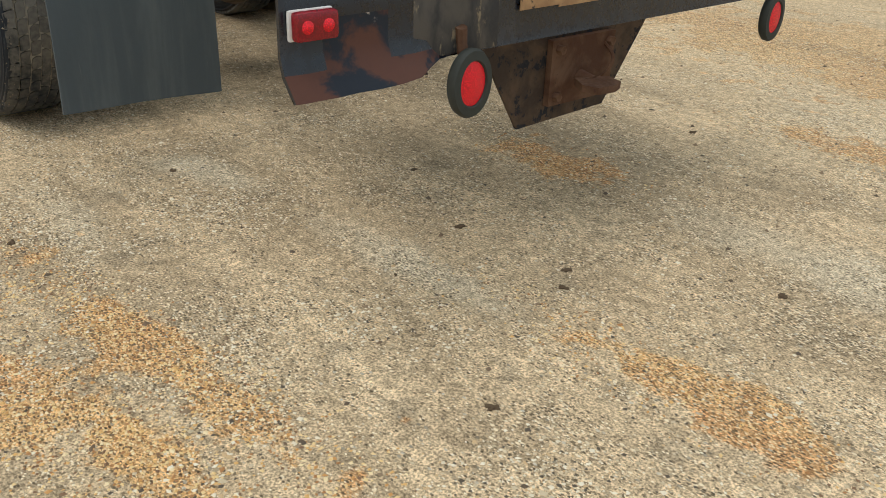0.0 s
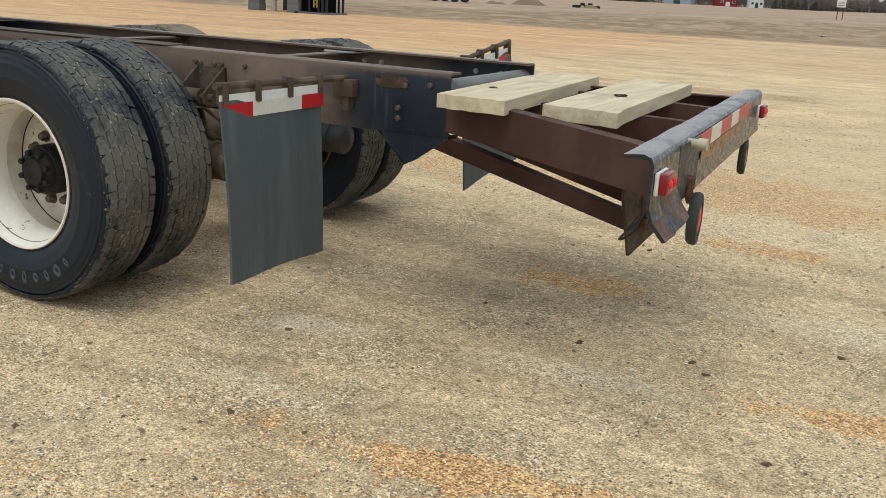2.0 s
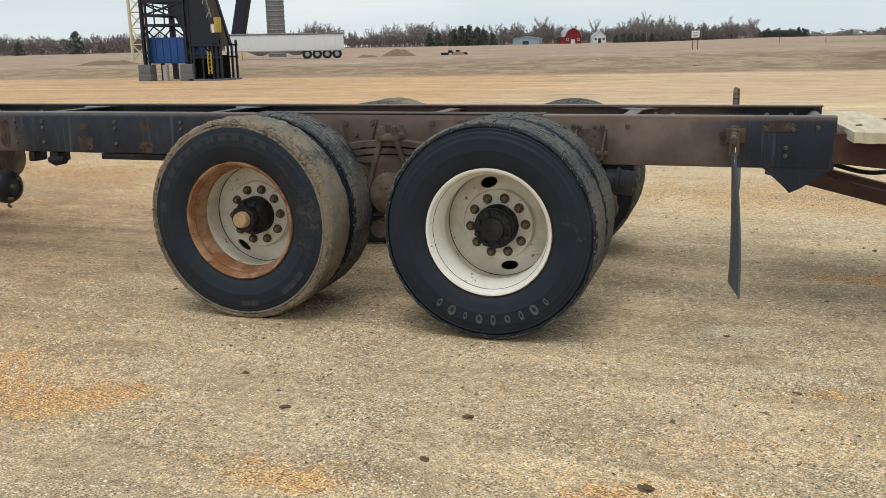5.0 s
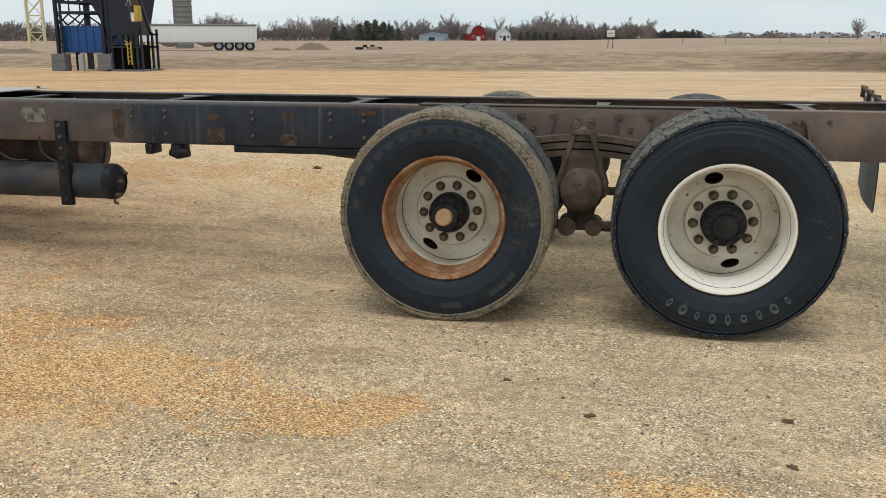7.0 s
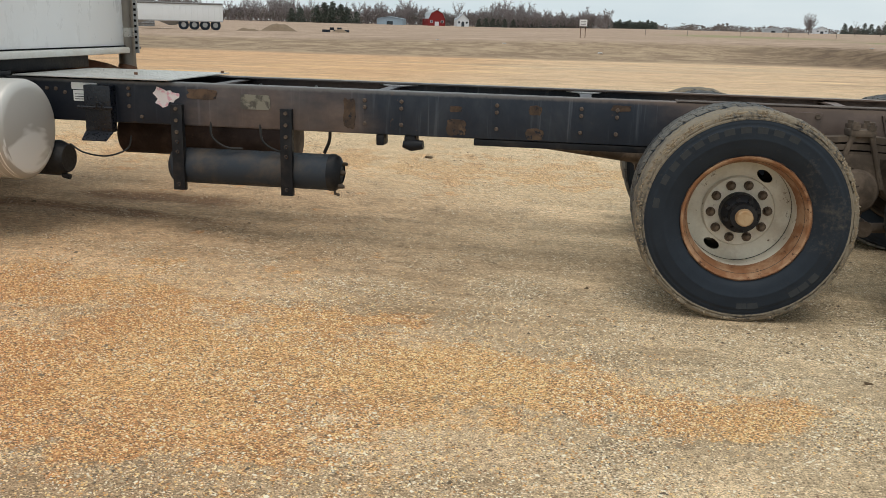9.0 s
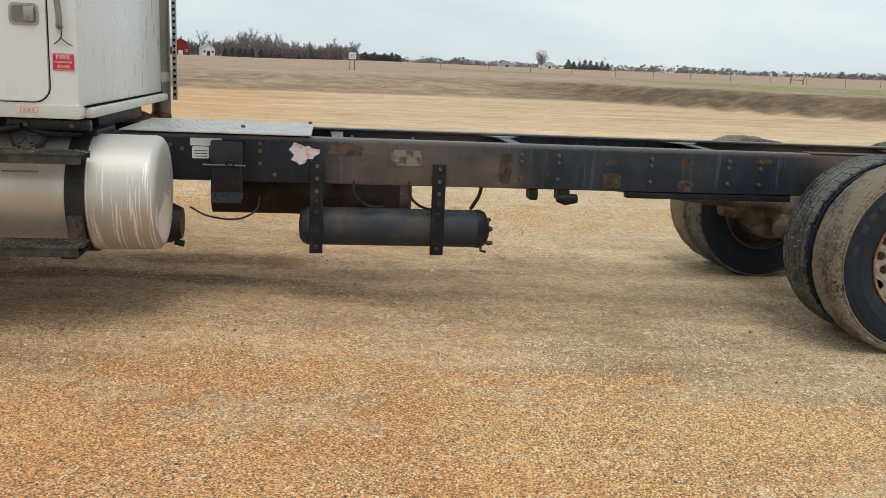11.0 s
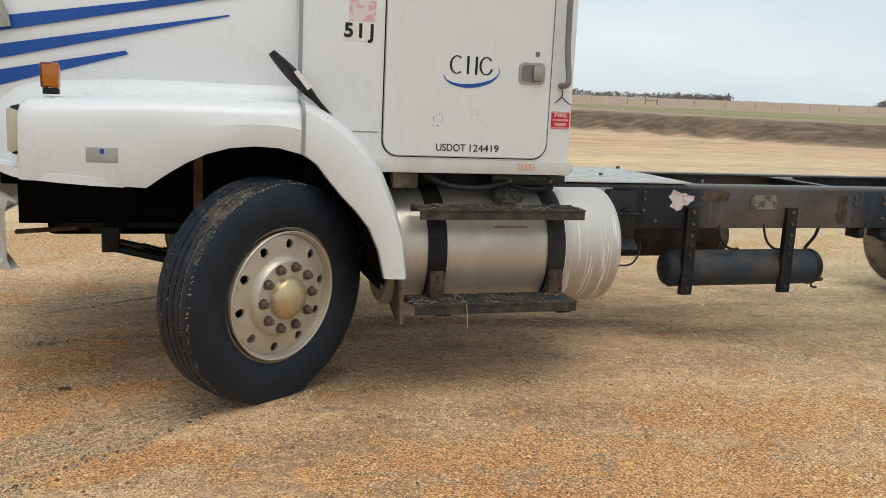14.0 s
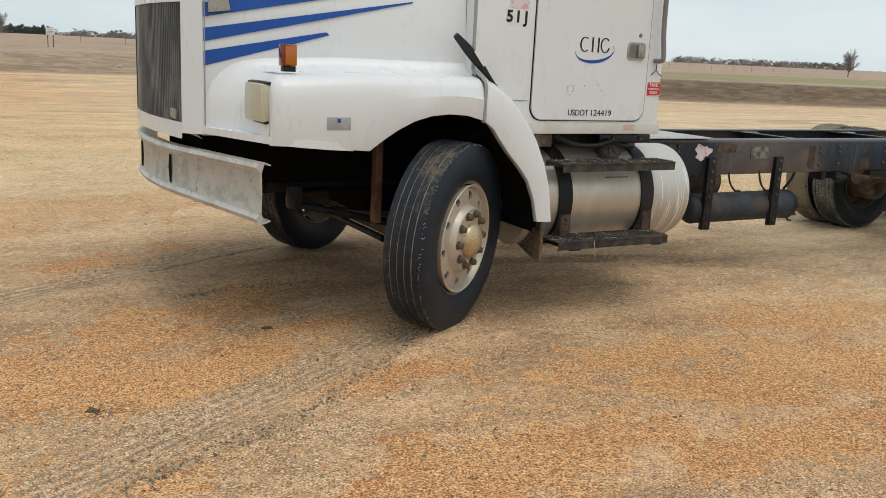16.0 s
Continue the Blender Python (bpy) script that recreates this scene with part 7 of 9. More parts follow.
lettering("sign_lettering", "INSIDE", 0.019, sign, "letter_white", Matrix.Translation((-5.725, -SIDE - 0.0025, 1.355)) @ FACE, 0.056)
bm = B()
for k in range(9):
    for z in (1.3375, 1.4085):
        x = -5.770 + 0.0108 * k
        slab(bm, [(x, -SIDE - 0.0012, z), (x + 0.005, -SIDE - 0.0012, z), (x + 0.0095, -SIDE - 0.0012, z + 0.005), (x + 0.0045, -SIDE - 0.0012, z + 0.005)], (0, -0.001, 0))
part("sign_stripes", bm, "letter_white", sign, "", None, 0)
bm = tube(B(), curve_pts([(-5.735, -SIDE, 1.535), (-5.725, -SIDE - 0.05, 1.54), (-5.722, -SIDE - 0.055, 1.58), (-5.735, -SIDE - 0.05, 1.75), (-5.738, -SIDE - 0.05, 2.2)], 6), 0.014, 10)
part("grab_handle", bm, "steel_grey", cab, "grey metal grab handle")
bm = tube(B(), curve_pts([(-5.725, DY, 1.52), (-5.73, DY - 0.004, 1.485), (-5.76, DY, 1.455)], 5), 0.0025, 5)
tube(bm, curve_pts([(-5.73, DY - 0.004, 1.485), (-5.70, DY, 1.46), (-5.68, DY, 1.45)], 5), 0.0025, 5)
part("loose_string", bm, "wire", cab)
bm = box(B(), CX1 - 0.07, CX1 + 0.004, -SIDE - 0.003, SIDE + 0.003, 1.13, 1.165, 0.004)
part("corner_trim", bm, "sill_paint", cab)
skin("sill_lettering_bar", [(-5.925, 1.139), (-5.845, 1.139), (-5.845, 1.167), (-5.925, 1.167)], -SIDE - 0.004, "faded_red", cab, "faded red lettering bar", 0.001)
skin("sill_bar_white", [(-5.920, 1.143), (-5.850, 1.143), (-5.850, 1.163), (-5.920, 1.163)], -SIDE - 0.005, "sill_paint", cab, "", 0.0008)
for k in range(3):
    skin("sill_lettering_bar", [(-5.912 + 0.02 * k, 1.145), (-5.900 + 0.02 * k, 1.145), (-5.900 + 0.02 * k, 1.161), (-5.912 + 0.02 * k, 1.161)], -SIDE - 0.0058, "faded_red", cab, "", 0.0006)
bm = B()
slab(bm, [(CX0 + 0.05, -0.85, 2.02), (CX0 + 0.05, 0.85, 2.02), (CX0 + 0.27, 0.80, 2.55), (CX0 + 0.27, -0.80, 2.55)], (-0.012, 0, 0.004))
part("windscreen", bm, "glass_dark", cab, "dark windscreen", None, 0)
# lower rear fairing and mounts
part("rear_ledge", box(B(), CX1 - 0.01, CX1 + 0.045, -1.0, 1.0, 1.118, 1.165, 0.014), "sill_paint", cab, "off-white ledge along the cab's rear edge")
part("ledge_gap", box(B(), CX1 - 0.01, CX1 + 0.012, -1.01, 1.01, 1.168, 1.176), "dark_gap", cab)
plate = part("mount_plate", box(B(), -6.02, -5.64, -0.98, -0.93, 1.055, 1.105, 0.006), "box_paint", cab, "dark mounting plate under the cab")
for x in (-5.93, -5.72):
    part("bolt", lathe(B(), [(0.0, -0.012), (0.011, -0.012), (0.014, -0.006), (0.014, 0)], 8), "rusty_nut", plate, "", Matrix.Translation((x, -0.98, 1.08)))
bm = B()
slab(bm, [(-6.45, -0.90, 1.12), (-5.66, -0.90, 1.12), (-5.72, -0.86, 1.04), (-6.40, -0.86, 1.04)], (0, 0.03, 0))
box(bm, -6.75, -5.70, -0.55, 0.55, 1.03, 1.12, 0.01)
part("cab_floor", bm, "black_paint", cab)
bm = box(B(), -6.52, -6.40, -1.04, -0.94, 1.04, 1.115, 0.01)
tube(bm, [(-6.45, -1.045, 1.08), (-6.45, -1.03, 1.08)], 0.03, 14)
part("cab_mount", bm, "axle_dirt", cab, "dirty cab mount")
bm = tube(B(), curve_pts([(-6.36, -1.0, 1.10), (-6.25, -1.03, 1.055), (-6.1, -1.03, 1.045), (-5.95, -1.0, 1.07)], 6), 0.014, 8)
tube(bm, curve_pts([(-5.95, -0.95, 1.06), (-5.85, -0.97, 1.04), (-5.70, -0.9, 1.03)], 6), 0.014, 8)
part("heater_hose", bm, "hose", cab)
bm = box(B(), -5.95, -5.64, -0.85, -0.45, 1.02, 1.05, 0.006)
part("cab_bracket", bm, "black_paint", truck)

# exhaust stack on the far side, with its pierced guard
bm = tube(B(), [(-5.665, 1.05, 0.98), (-5.665, 1.05, 2.6)], 0.065, 24)
stack = part("exhaust_stack", bm, "stack_metal", truck, "dull metal exhaust stack")
bm = tube(B(), curve_pts([(-5.665, 1.05, 1.02), (-5.68, 1.02, 0.93), (-5.80, 0.90, 0.98), (-6.0, 0.75, 1.02), (-6.2, 0.7, 0.98)], 8), 0.07, 16)
part("exhaust_elbow", bm, "rust", stack, "rusty exhaust elbow")
bm = B()
for s in (-1, 1):
    x = -5.665 + s * 0.098
    box(bm, x - 0.016, x + 0.016, 1.02, 1.035, 1.12, 2.55, 0.003)
part("heat_shield", bm, "galvanised", stack, "pierced metal heat shield")
bm = B()
for s in (-1, 1):
    for k in range(34):
        z = 1.15 + k * 0.041
        box(bm, -5.665 + s * 0.098 - 0.008, -5.665 + s * 0.098 + 0.008, 1.012, 1.0195, z, z + 0.018)
part("shield_slot", bm, "dark_gap", stack, "", None, 0)["kind"] = "stuff"
bm = tube(B(), [(-5.665, 1.05, 1.24), (-5.665, 1.05, 1.31)], 0.072, 24)
part("stack_clamp", bm, "chrome_dull", stack)

# hood with its fenders
ARCH = ((-7.577, 1.045), (-7.50, 1.10), (-7.42, 1.150), (-7.34, 1.188), (-7.25, 1.214), (-7.15, 1.224), (-7.05, 1.219), (-6.955, 1.195))


def arch_z(x):
    if x <= ARCH[0][0]:
        return 1.075 + (1.045 - 1.075) * (x + 8.05) / 0.473
    for (ax, az), (bx, bz) in zip(ARCH, ARCH[1:]):
        if x <= bx:
            return az + (bz - az) * (x - ax) / (bx - ax)
    return ARCH[-1][1]


def hood_y(x):
    return 0.70 + 0.285 * min((x + 8.245) / 1.29, 1.0)


def fender_y(x):
    return 1.205 - 0.055 * (1 - smooth01((x + 8.06) / 0.12))


hood = None


def hood_shell():
    bm = B()
    secs = []
    for x in (-8.245, -8.10, -7.9, -7.6, -7.3, -7.1, -6.955):
        y = hood_y(x)
        zt = 1.93 + 0.10 * (x + 8.245) / 1.29
        zb = 1.07 if x < -8.05 else 1.32
        half_sec = [(y - 0.01, zb), (y, zb + 0.05), (y, 1.45), (y - 0.004, 1.62), (y - 0.02, zt - 0.14), (y - 0.07, zt - 0.04), (y - 0.18, zt), (0.3, zt + 0.02), (0.0, zt + 0.025)]
        secs.append([(x, -a, z) for a, z in half_sec] + [(x, a, z) for a, z in half_sec[-2::-1]])
    loft(bm, secs)
    # front corner posts and header round the grille
    front = [(-8.245, 0.70), (-8.285, 0.665), (-8.325, 0.605)]
    for s in (-1, 1):
        loft(bm, [[(x, s * y, 1.075 + 0.03 * (x + 8.245)), (x, s * y, 1.72), (x, s * (y - 0.02), 1.85), (x + 0.01, s * (y - 0.10), 1.93)] for x, y in front])
    loft(bm, [[(-8.325 - 0.06 * (1 - (y / 0.605) ** 2), y, z) for y in [0.605 * k / 8 for k in range(-8, 9)]] for z in (1.70, 1.82)] + [[(-8.30 - 0.05 * (1 - (y / 0.605) ** 2), y, 1.94) for y in [0.605 * k / 8 for k in range(-8, 9)]], [(-8.20, y, 1.955) for y in [0.605 * k / 8 for k in range(-8, 9)]]])
    loft(bm, [[(-8.325 - 0.06 * (1 - (y / 0.605) ** 2), y, z) for y in [0.605 * k / 8 for k in range(-8, 9)]] for z in (1.045, 1.125)] + [[(-8.22, y, 1.04) for y in [0.605 * k / 8 for k in range(-8, 9)]]])
    # fenders
    for s in (-1, 1):
        secs = []
        for x in (-7.96, -7.9, -7.8, -7.68, -7.577, -7.50, -7.42, -7.34, -7.25, -7.15, -7.05, -6.955):
            yo, yh, zb, zt = fender_y(x), hood_y(x), arch_z(x), 1.385 + 0.02 * smooth01((x + 8.05) / 0.5)
            secs.append([(x, s * (yo - 0.03), zb + 0.012), (x, s * (yo - 0.004), zb), (x, s * yo, zb + 0.012), (x, s * (yo + 0.004), (zb + zt) / 2), (x, s * (yo + 0.001), zt - 0.095), (x, s * (yo - 0.009), zt - 0.055), (x, s * (yo - 0.028), zt - 0.025), (x, s * (yo - 0.055), zt - 0.007), (x, s * (yo - 0.095), zt + 0.002),
                         (x, s * (yh + 0.11), zt + 0.005), (x, s * (yh + 0.07), zt + 0.011), (x, s * (yh + 0.035), zt + 0.022), (x, s * (yh + 0.012), zt + 0.040), (x, s * (yh - 0.002), zt + 0.072)])
        # the nose rolls down over a wide radius to a swept front face
        nose, first = [], secs[0]
        yo, yh, zt, R = fender_y(-7.96), hood_y(-7.96), 1.385, 0.075
        inner = lambda y: smooth01((yo - 0.10 - y) / (yo - 0.10 - yh))  # noqa: E731
        sweep = lambda y: -8.052 - 0.035 * smooth01((yo - y) / 0.3) - 0.148 * smooth01((0.90 - y) / (0.90 - yh))  # noqa: E731
        for q in range(6):
            a = radians(90 * (1 - q / 6))
            row = []
            for x, y, z in first:
                wy, wz = min(max((abs(y) - yo + 0.09) / 0.09, 0), 1), min(max((z - zt + 0.12) / 0.12, 0), 1)
                k = inner(abs(y))
                rr = R + 0.16 * k
                d, px = rr * (1 - math.cos(a)), sweep(abs(y)) + rr * (1 - math.sin(a))
                row.append((px, s * (abs(y) - d * wy * 0.8 - (yh - hood_y(px)) * k - 0.004 * k), z - d * wz))
            nose.append(row)
        foot = [(x, y, 1.085) for x, y, z in nose[0]]
        loft(bm, [foot] + nose + secs)
        # ledge under the lamp
        led = [(-8.245, s * 0.698), (-8.19, s * 0.86), (-8.12, s * 1.04), (-8.075, s * 1.13), (-8.02, s * 1.19), (-7.9, s * 1.211), (-7.78, s * 1.209), (-7.66, s * 1.200), (-7.66, s * 1.15), (-8.05, s * 0.9), (-8.05, s * 0.70)]
        slab(bm, [(x, y, 1.080 - 0.035 * smooth01((x + 8.2) / 0.6)) for x, y in led], (0, 0, 0.034))
    return part("hood", bm, "white_paint", truck, "white fibreglass hood with rounded fenders", None, 32)


hood = hood_shell()
# rear fender wings behind the seam
INNER = ((-6.945, 1.192), (-6.89, 1.155), (-6.835, 1.085), (-6.78, 1.02), (-6.715, 0.955), (-6.655, 0.88), (-6.61, 0.78), (-6.58, 0.655))
OUTER = ((-6.945, 1.400), (-6.85, 1.355), (-6.75, 1.285), (-6.675, 1.21), (-6.60, 1.105), (-6.54, 0.975), (-6.497, 0.84), (-6.470, 0.65))
for s in (-1, 1):
    bm = B()
    secs = []
    for (ix, iz), (ox, oz) in zip(INNER, OUTER):
        yo = s * 1.205
        mx, mz = ix + (ox - ix) * 0.7, iz + (oz - iz) * 0.7
        secs.append([(ix - 0.004, s * 1.165, iz - 0.002), (ix, yo - s * 0.004, iz), (ix + (ox - ix) * 0.08, yo, iz + (oz - iz) * 0.08), (mx, yo, mz), (ix + (ox - ix) * 0.9, yo - s * 0.012, iz + (oz - iz) * 0.9), (ox, yo - s * 0.045, oz), (ox + (ox - ix) * 0.1, s * 1.12, oz + (oz - iz) * 0.1), (ox + (ox - ix) * 0.1, s * 1.04, oz + (oz - iz) * 0.1)])
    rows = loft(bm, secs)
    bm.faces.new(rows[-1])
    part("rear_fender", bm, "white_paint", truck, "white rear part of the fender", None, 40)
    # closing sheet of the wheel well, its shade put into the colour
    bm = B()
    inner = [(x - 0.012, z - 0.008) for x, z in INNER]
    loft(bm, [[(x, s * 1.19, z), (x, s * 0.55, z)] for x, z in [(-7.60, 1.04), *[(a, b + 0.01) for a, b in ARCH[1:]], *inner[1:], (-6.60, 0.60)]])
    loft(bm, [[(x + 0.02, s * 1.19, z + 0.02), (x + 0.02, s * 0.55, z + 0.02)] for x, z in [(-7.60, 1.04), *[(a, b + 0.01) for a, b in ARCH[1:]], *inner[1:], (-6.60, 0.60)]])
    part("wheel_well", bm, "dark_gap", truck, "sheet closing the wheel well, near black for the shade inside")
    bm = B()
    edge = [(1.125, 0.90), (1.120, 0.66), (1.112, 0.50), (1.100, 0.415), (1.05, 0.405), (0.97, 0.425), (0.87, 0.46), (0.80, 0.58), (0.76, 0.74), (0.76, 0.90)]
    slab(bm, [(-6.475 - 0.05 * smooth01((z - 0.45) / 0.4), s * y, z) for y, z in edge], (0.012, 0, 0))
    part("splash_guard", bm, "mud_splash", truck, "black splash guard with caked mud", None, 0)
# added black sheets paint the darkness under each fender
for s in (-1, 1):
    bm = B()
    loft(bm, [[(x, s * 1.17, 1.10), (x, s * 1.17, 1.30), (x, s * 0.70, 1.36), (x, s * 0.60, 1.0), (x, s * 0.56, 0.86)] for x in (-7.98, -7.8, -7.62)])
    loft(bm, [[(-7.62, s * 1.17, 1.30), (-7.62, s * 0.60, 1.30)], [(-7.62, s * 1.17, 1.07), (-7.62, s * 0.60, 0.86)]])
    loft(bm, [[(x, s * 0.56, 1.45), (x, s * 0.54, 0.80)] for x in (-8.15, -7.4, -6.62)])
    part("bay_lining", bm, "dark_gap", truck, "added black sheet painting the shade under the fender")
# added near-black box stands in for shade under the cab front
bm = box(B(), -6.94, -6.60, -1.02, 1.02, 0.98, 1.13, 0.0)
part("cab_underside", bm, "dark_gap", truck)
# seam between hood and cab
bm = tube(B(), [(-6.95, -1.062, 1.44), (-6.95, -1.062, 1.98)], 0.009, 6)
tube(bm, curve_pts([(-6.95, -1.07, 1.44), (-6.95, -1.15, 1.415), (-6.95, -1.203, 1.375), (-6.95, -1.2065, 1.30), (-6.95, -1.207, 1.195)], 5), 0.009, 6)
part("hood_seam", bm, "seam_grey", truck, "grey rubber seam between hood and cab")
bm = B()
box(bm, -6.95, -6.93, -1.06, 1.06, 1.20, 1.98)
slab(bm, [(-6.955, -1.063, 1.36), (-6.955, -0.98, 1.40), (-6.955, -0.98, 1.95), (-6.955, -1.055, 1.95)], (0.01, 0, 0))
part("cowl", bm, "white_paint", truck, "white cowl panel")
outline("cowl_line", [(-6.78, 1.292), (-6.60, 1.292), (-6.60, 1.2915), (-6.78, 1.2915)], -SIDE - 0.0005, 0.0022, "seam_grey", cab)
# rubber hood latch
bm = B()
secs = []
for k in range(13):
    t = k / 12
    x, z = -7.075 + 0.245 * t, 1.612 - 0.245 * t
    w = 0.016 + 0.014 * math.sin(math.pi * min(t * 1.25, 1)) - 0.006 * t
    n = Vector((0.707, 0, 0.707))
    y = -1.06 - 0.09 + 0.02 * t - 0.0
    c = Vector((x, -1.085 - 0.02 * math.sin(math.pi * t), z))
    secs.append([c - n * w, c - n * w * 0.6 + Vector((0, -0.018, 0)), c + n * w * 0.6 + Vector((0, -0.018, 0)), c + n * w, c + Vector((0, 0.012, 0))])
rows = loft(bm, secs, True)
bm.faces.new(rows[0])
bm.faces.new(rows[-1][::-1])
latch = part("hood_latch", bm, "black_plastic", truck, "black rubber hood latch")
bm = B()
slab(bm, [(-6.985, -1.1235, 1.535), (-6.968, -1.1235, 1.545), (-6.905, -1.1235, 1.475), (-6.925, -1.1235, 1.462)], (0, -0.004, 0))
part("latch_slot", bm, "letter_white", latch, "", None, 0)
bm = box(B(), -6.845, -6.815, -1.10, -1.06, 1.345, 1.375, 0.005)
part("latch_catch", bm, "chrome_dull", latch)


def stripe(pts, label):
    """A painted stripe laid on the hood side; points as x, z."""
    for s in (-1, 1):
        bm = B()
        top, bot = pts
        n = 14
        a, b = [], []
        for k in range(n + 1):
            t = k / n
            for line, store in ((top, a), (bot, b)):
                x = line[0][0] + (line[-1][0] - line[0][0]) * t
                z = line[0][1] + (line[-1][1] - line[0][1]) * t
                store.append((x, s * (hood_y(x) + 0.0035 - (0.012 * smooth01((z - 1.62) / 0.16) if z > 1.62 else 0)), z))
        loft(bm, [a, b])
        part("stripe", bm, "blue_paint", hood, label)


stripe((((-8.24, 1.475), (-7.665, 1.592)), ((-8.24, 1.405), (-7.65, 1.578))), "blue tapering stripe")
stripe((((-8.24, 1.582), (-7.235, 1.765)), ((-8.24, 1.520), (-7.235, 1.758))), "blue tapering stripe")
stripe((((-8.24, 1.70), (-6.98, 1.90)), ((-8.24, 1.635), (-6.98, 1.892))), "blue tapering stripe")
bm = tube(B(), [(-8.235, -0.7055, 1.07), (-8.235, -0.7055, 1.90)], 0.003, 5)
part("hood_line", bm, "seam_grey", hood)
# grille
bm = B()
for k in range(46):
    y = -0.585 + 1.17 * k / 45
    x = -8.305 - 0.06 * (1 - (y / 0.605) ** 2)
    box(bm, x - 0.012, x + 0.012, y - 0.0045, y + 0.0045, 1.12, 1.71)
loft(bm, [[(-8.28 - 0.06 * (1 - (y / 0.605) ** 2), y, z) for y in [0.6 * k / 8 for k in range(-8, 9)]] for z in (1.11, 1.72)])
grille_ob = part("grille", bm, "grille", truck, "grey louvred metal grille", None, 30)
bm = box(B(), -8.345, -8.332, -0.545, -0.42, 1.135, 1.185, 0.004)
part("maker_badge", bm, "chrome_dull", grille_ob, "small plain metal badge")
# lamps on the fender
for s in (-1, 1):
    face = Matrix.Translation((-8.079, s * 1.015, 1.258)) @ Matrix.Rotation(radians(s * -2), 4, "Z")
    bm = box(B(), -0.002, 0.05, -0.122, 0.120, -0.096, 0.096, 0.014, face)
    lamp = part("headlight", bm, "black_plastic", hood, "rectangular headlight with a black surround")
    bm = box(B(), -0.016, 0.035, -0.124 if s < 0 else -0.114, 0.114 if s < 0 else 0.124, -0.087, 0.087, 0.014, face)
    part("headlight_lens", bm, "headlight_lens", lamp, "yellowed headlight lens")
    bm = box(B(), -7.965, -7.905, min(s * 1.03, s * 1.075), max(s * 1.03, s * 1.075), 1.400, 1.424, 0.004)
    turn_lamp = part("turn_lamp", bm, "black_plastic", hood, "double faced amber and red turn lamp")
    bm = box(B(), -7.972, -7.938, min(s * 1.015, s * 1.085), max(s * 1.015, s * 1.085), 1.424, 1.525, 0.010)
    part("lamp_lens", bm, "lens_rim_red", turn_lamp, "red lens")
    bm = box(B(), -7.938, -7.902, min(s * 1.015, s * 1.085), max(s * 1.015, s * 1.085), 1.424, 1.525, 0.010)
    box(bm, -7.962, -7.908, min(s * 1.086, s * 1.094), max(s * 1.086, s * 1.094), 1.432, 1.517, 0.004)
    part("lamp_lens", bm, "lens_amber", turn_lamp, "amber lens")
    bm = box(B(), -7.80, -7.68, s * 1.205 - 0.005, s * 1.205 + 0.005, 1.145, 1.205, 0.004)
    badge = part("fender_badge", bm, "galvanised", hood, "small plain grey badge")
    bm = box(B(), -7.748, -7.732, s * 1.205 - 0.0065, s * 1.205 + 0.0065, 1.180, 1.198, 0.0)
    part("badge_mark", bm, "blue_paint", badge)
    bm = B()
    slab(bm, [(-8.22, s * 0.712, 1.655), (-8.12, s * 0.735, 1.67), (-8.13, s * 0.735, 1.72), (-8.16, s * 0.73, 1.80), (-8.22, s * 0.715, 1.80)], (0, s * 0.012, 0))
    part("mirror_bracket", bm, "chrome_dull", hood, "metal mirror bracket foot", None, 0)

# front bumper, open pressed steel with swept ends
def bumper():
    bm = B()
    secs = []
    for y in [-1.185, -1.1, -0.9, -0.7, -0.53, -0.47, -0.3, 0.0, 0.3, 0.47, 0.53, 0.7, 0.9, 1.1, 1.185]:
        a = abs(y)
        x = -8.375 + 0.05 * (a / 0.5) ** 2 if a < 0.5 else -8.325 + 0.22 * ((a - 0.5) / 0.685)
        zt, zb = 1.005 - 0.012 * max(a - 0.5, 0), 0.745 - 0.05 * max(a - 0.5, 0)
        secs.append([(x + 0.05, y, zt - 0.012), (x + 0.018, y, zt), (x - 0.012, y, zt - 0.006), (x - 0.020, y, zt - 0.026), (x - 0.004, y, zt - 0.045), (x, y, (zt + zb) / 2), (x - 0.004, y, zb + 0.045), (x - 0.020, y, zb + 0.026), (x - 0.012, y, zb + 0.006), (x + 0.018, y, zb), (x + 0.05, y, zb + 0.012),
                     (x + 0.046, y, zb + 0.018), (x + 0.018, y, zb + 0.007), (x + 0.006, y, zb + 0.05), (x + 0.008, y, (zt + zb) / 2), (x + 0.006, y, zt - 0.05), (x + 0.018, y, zt - 0.007), (x + 0.046, y, zt - 0.018)])
    rows = loft(bm, secs, True)
    bm.faces.new(rows[0])
    bm.faces.new(rows[-1][::-1])
    for f in bm.faces:
        z = f.calc_center_median().z
        f.material_index = 1 if z > 0.955 or z < 0.785 else 0
    ob = part("front_bumper", bm, ["bumper_steel", "bumper_edge"], truck, "dull rusty steel front bumper with swept ends", None, 40)
    for y in (-0.40, 0.25):
        x = -8.375 + 0.05 * (y / 0.5) ** 2
        bm = B()
        slab(bm, [(x - 0.003, y - 0.03, 0.80), (x - 0.003, y + 0.03, 0.80), (x - 0.003, y + 0.03, 0.945), (x - 0.003, y - 0.03, 0.945)], (0.002, 0, 0))
        part("tow_slot", bm, "dark_gap", ob, "dark tow hook slot", None, 0)


bumper()
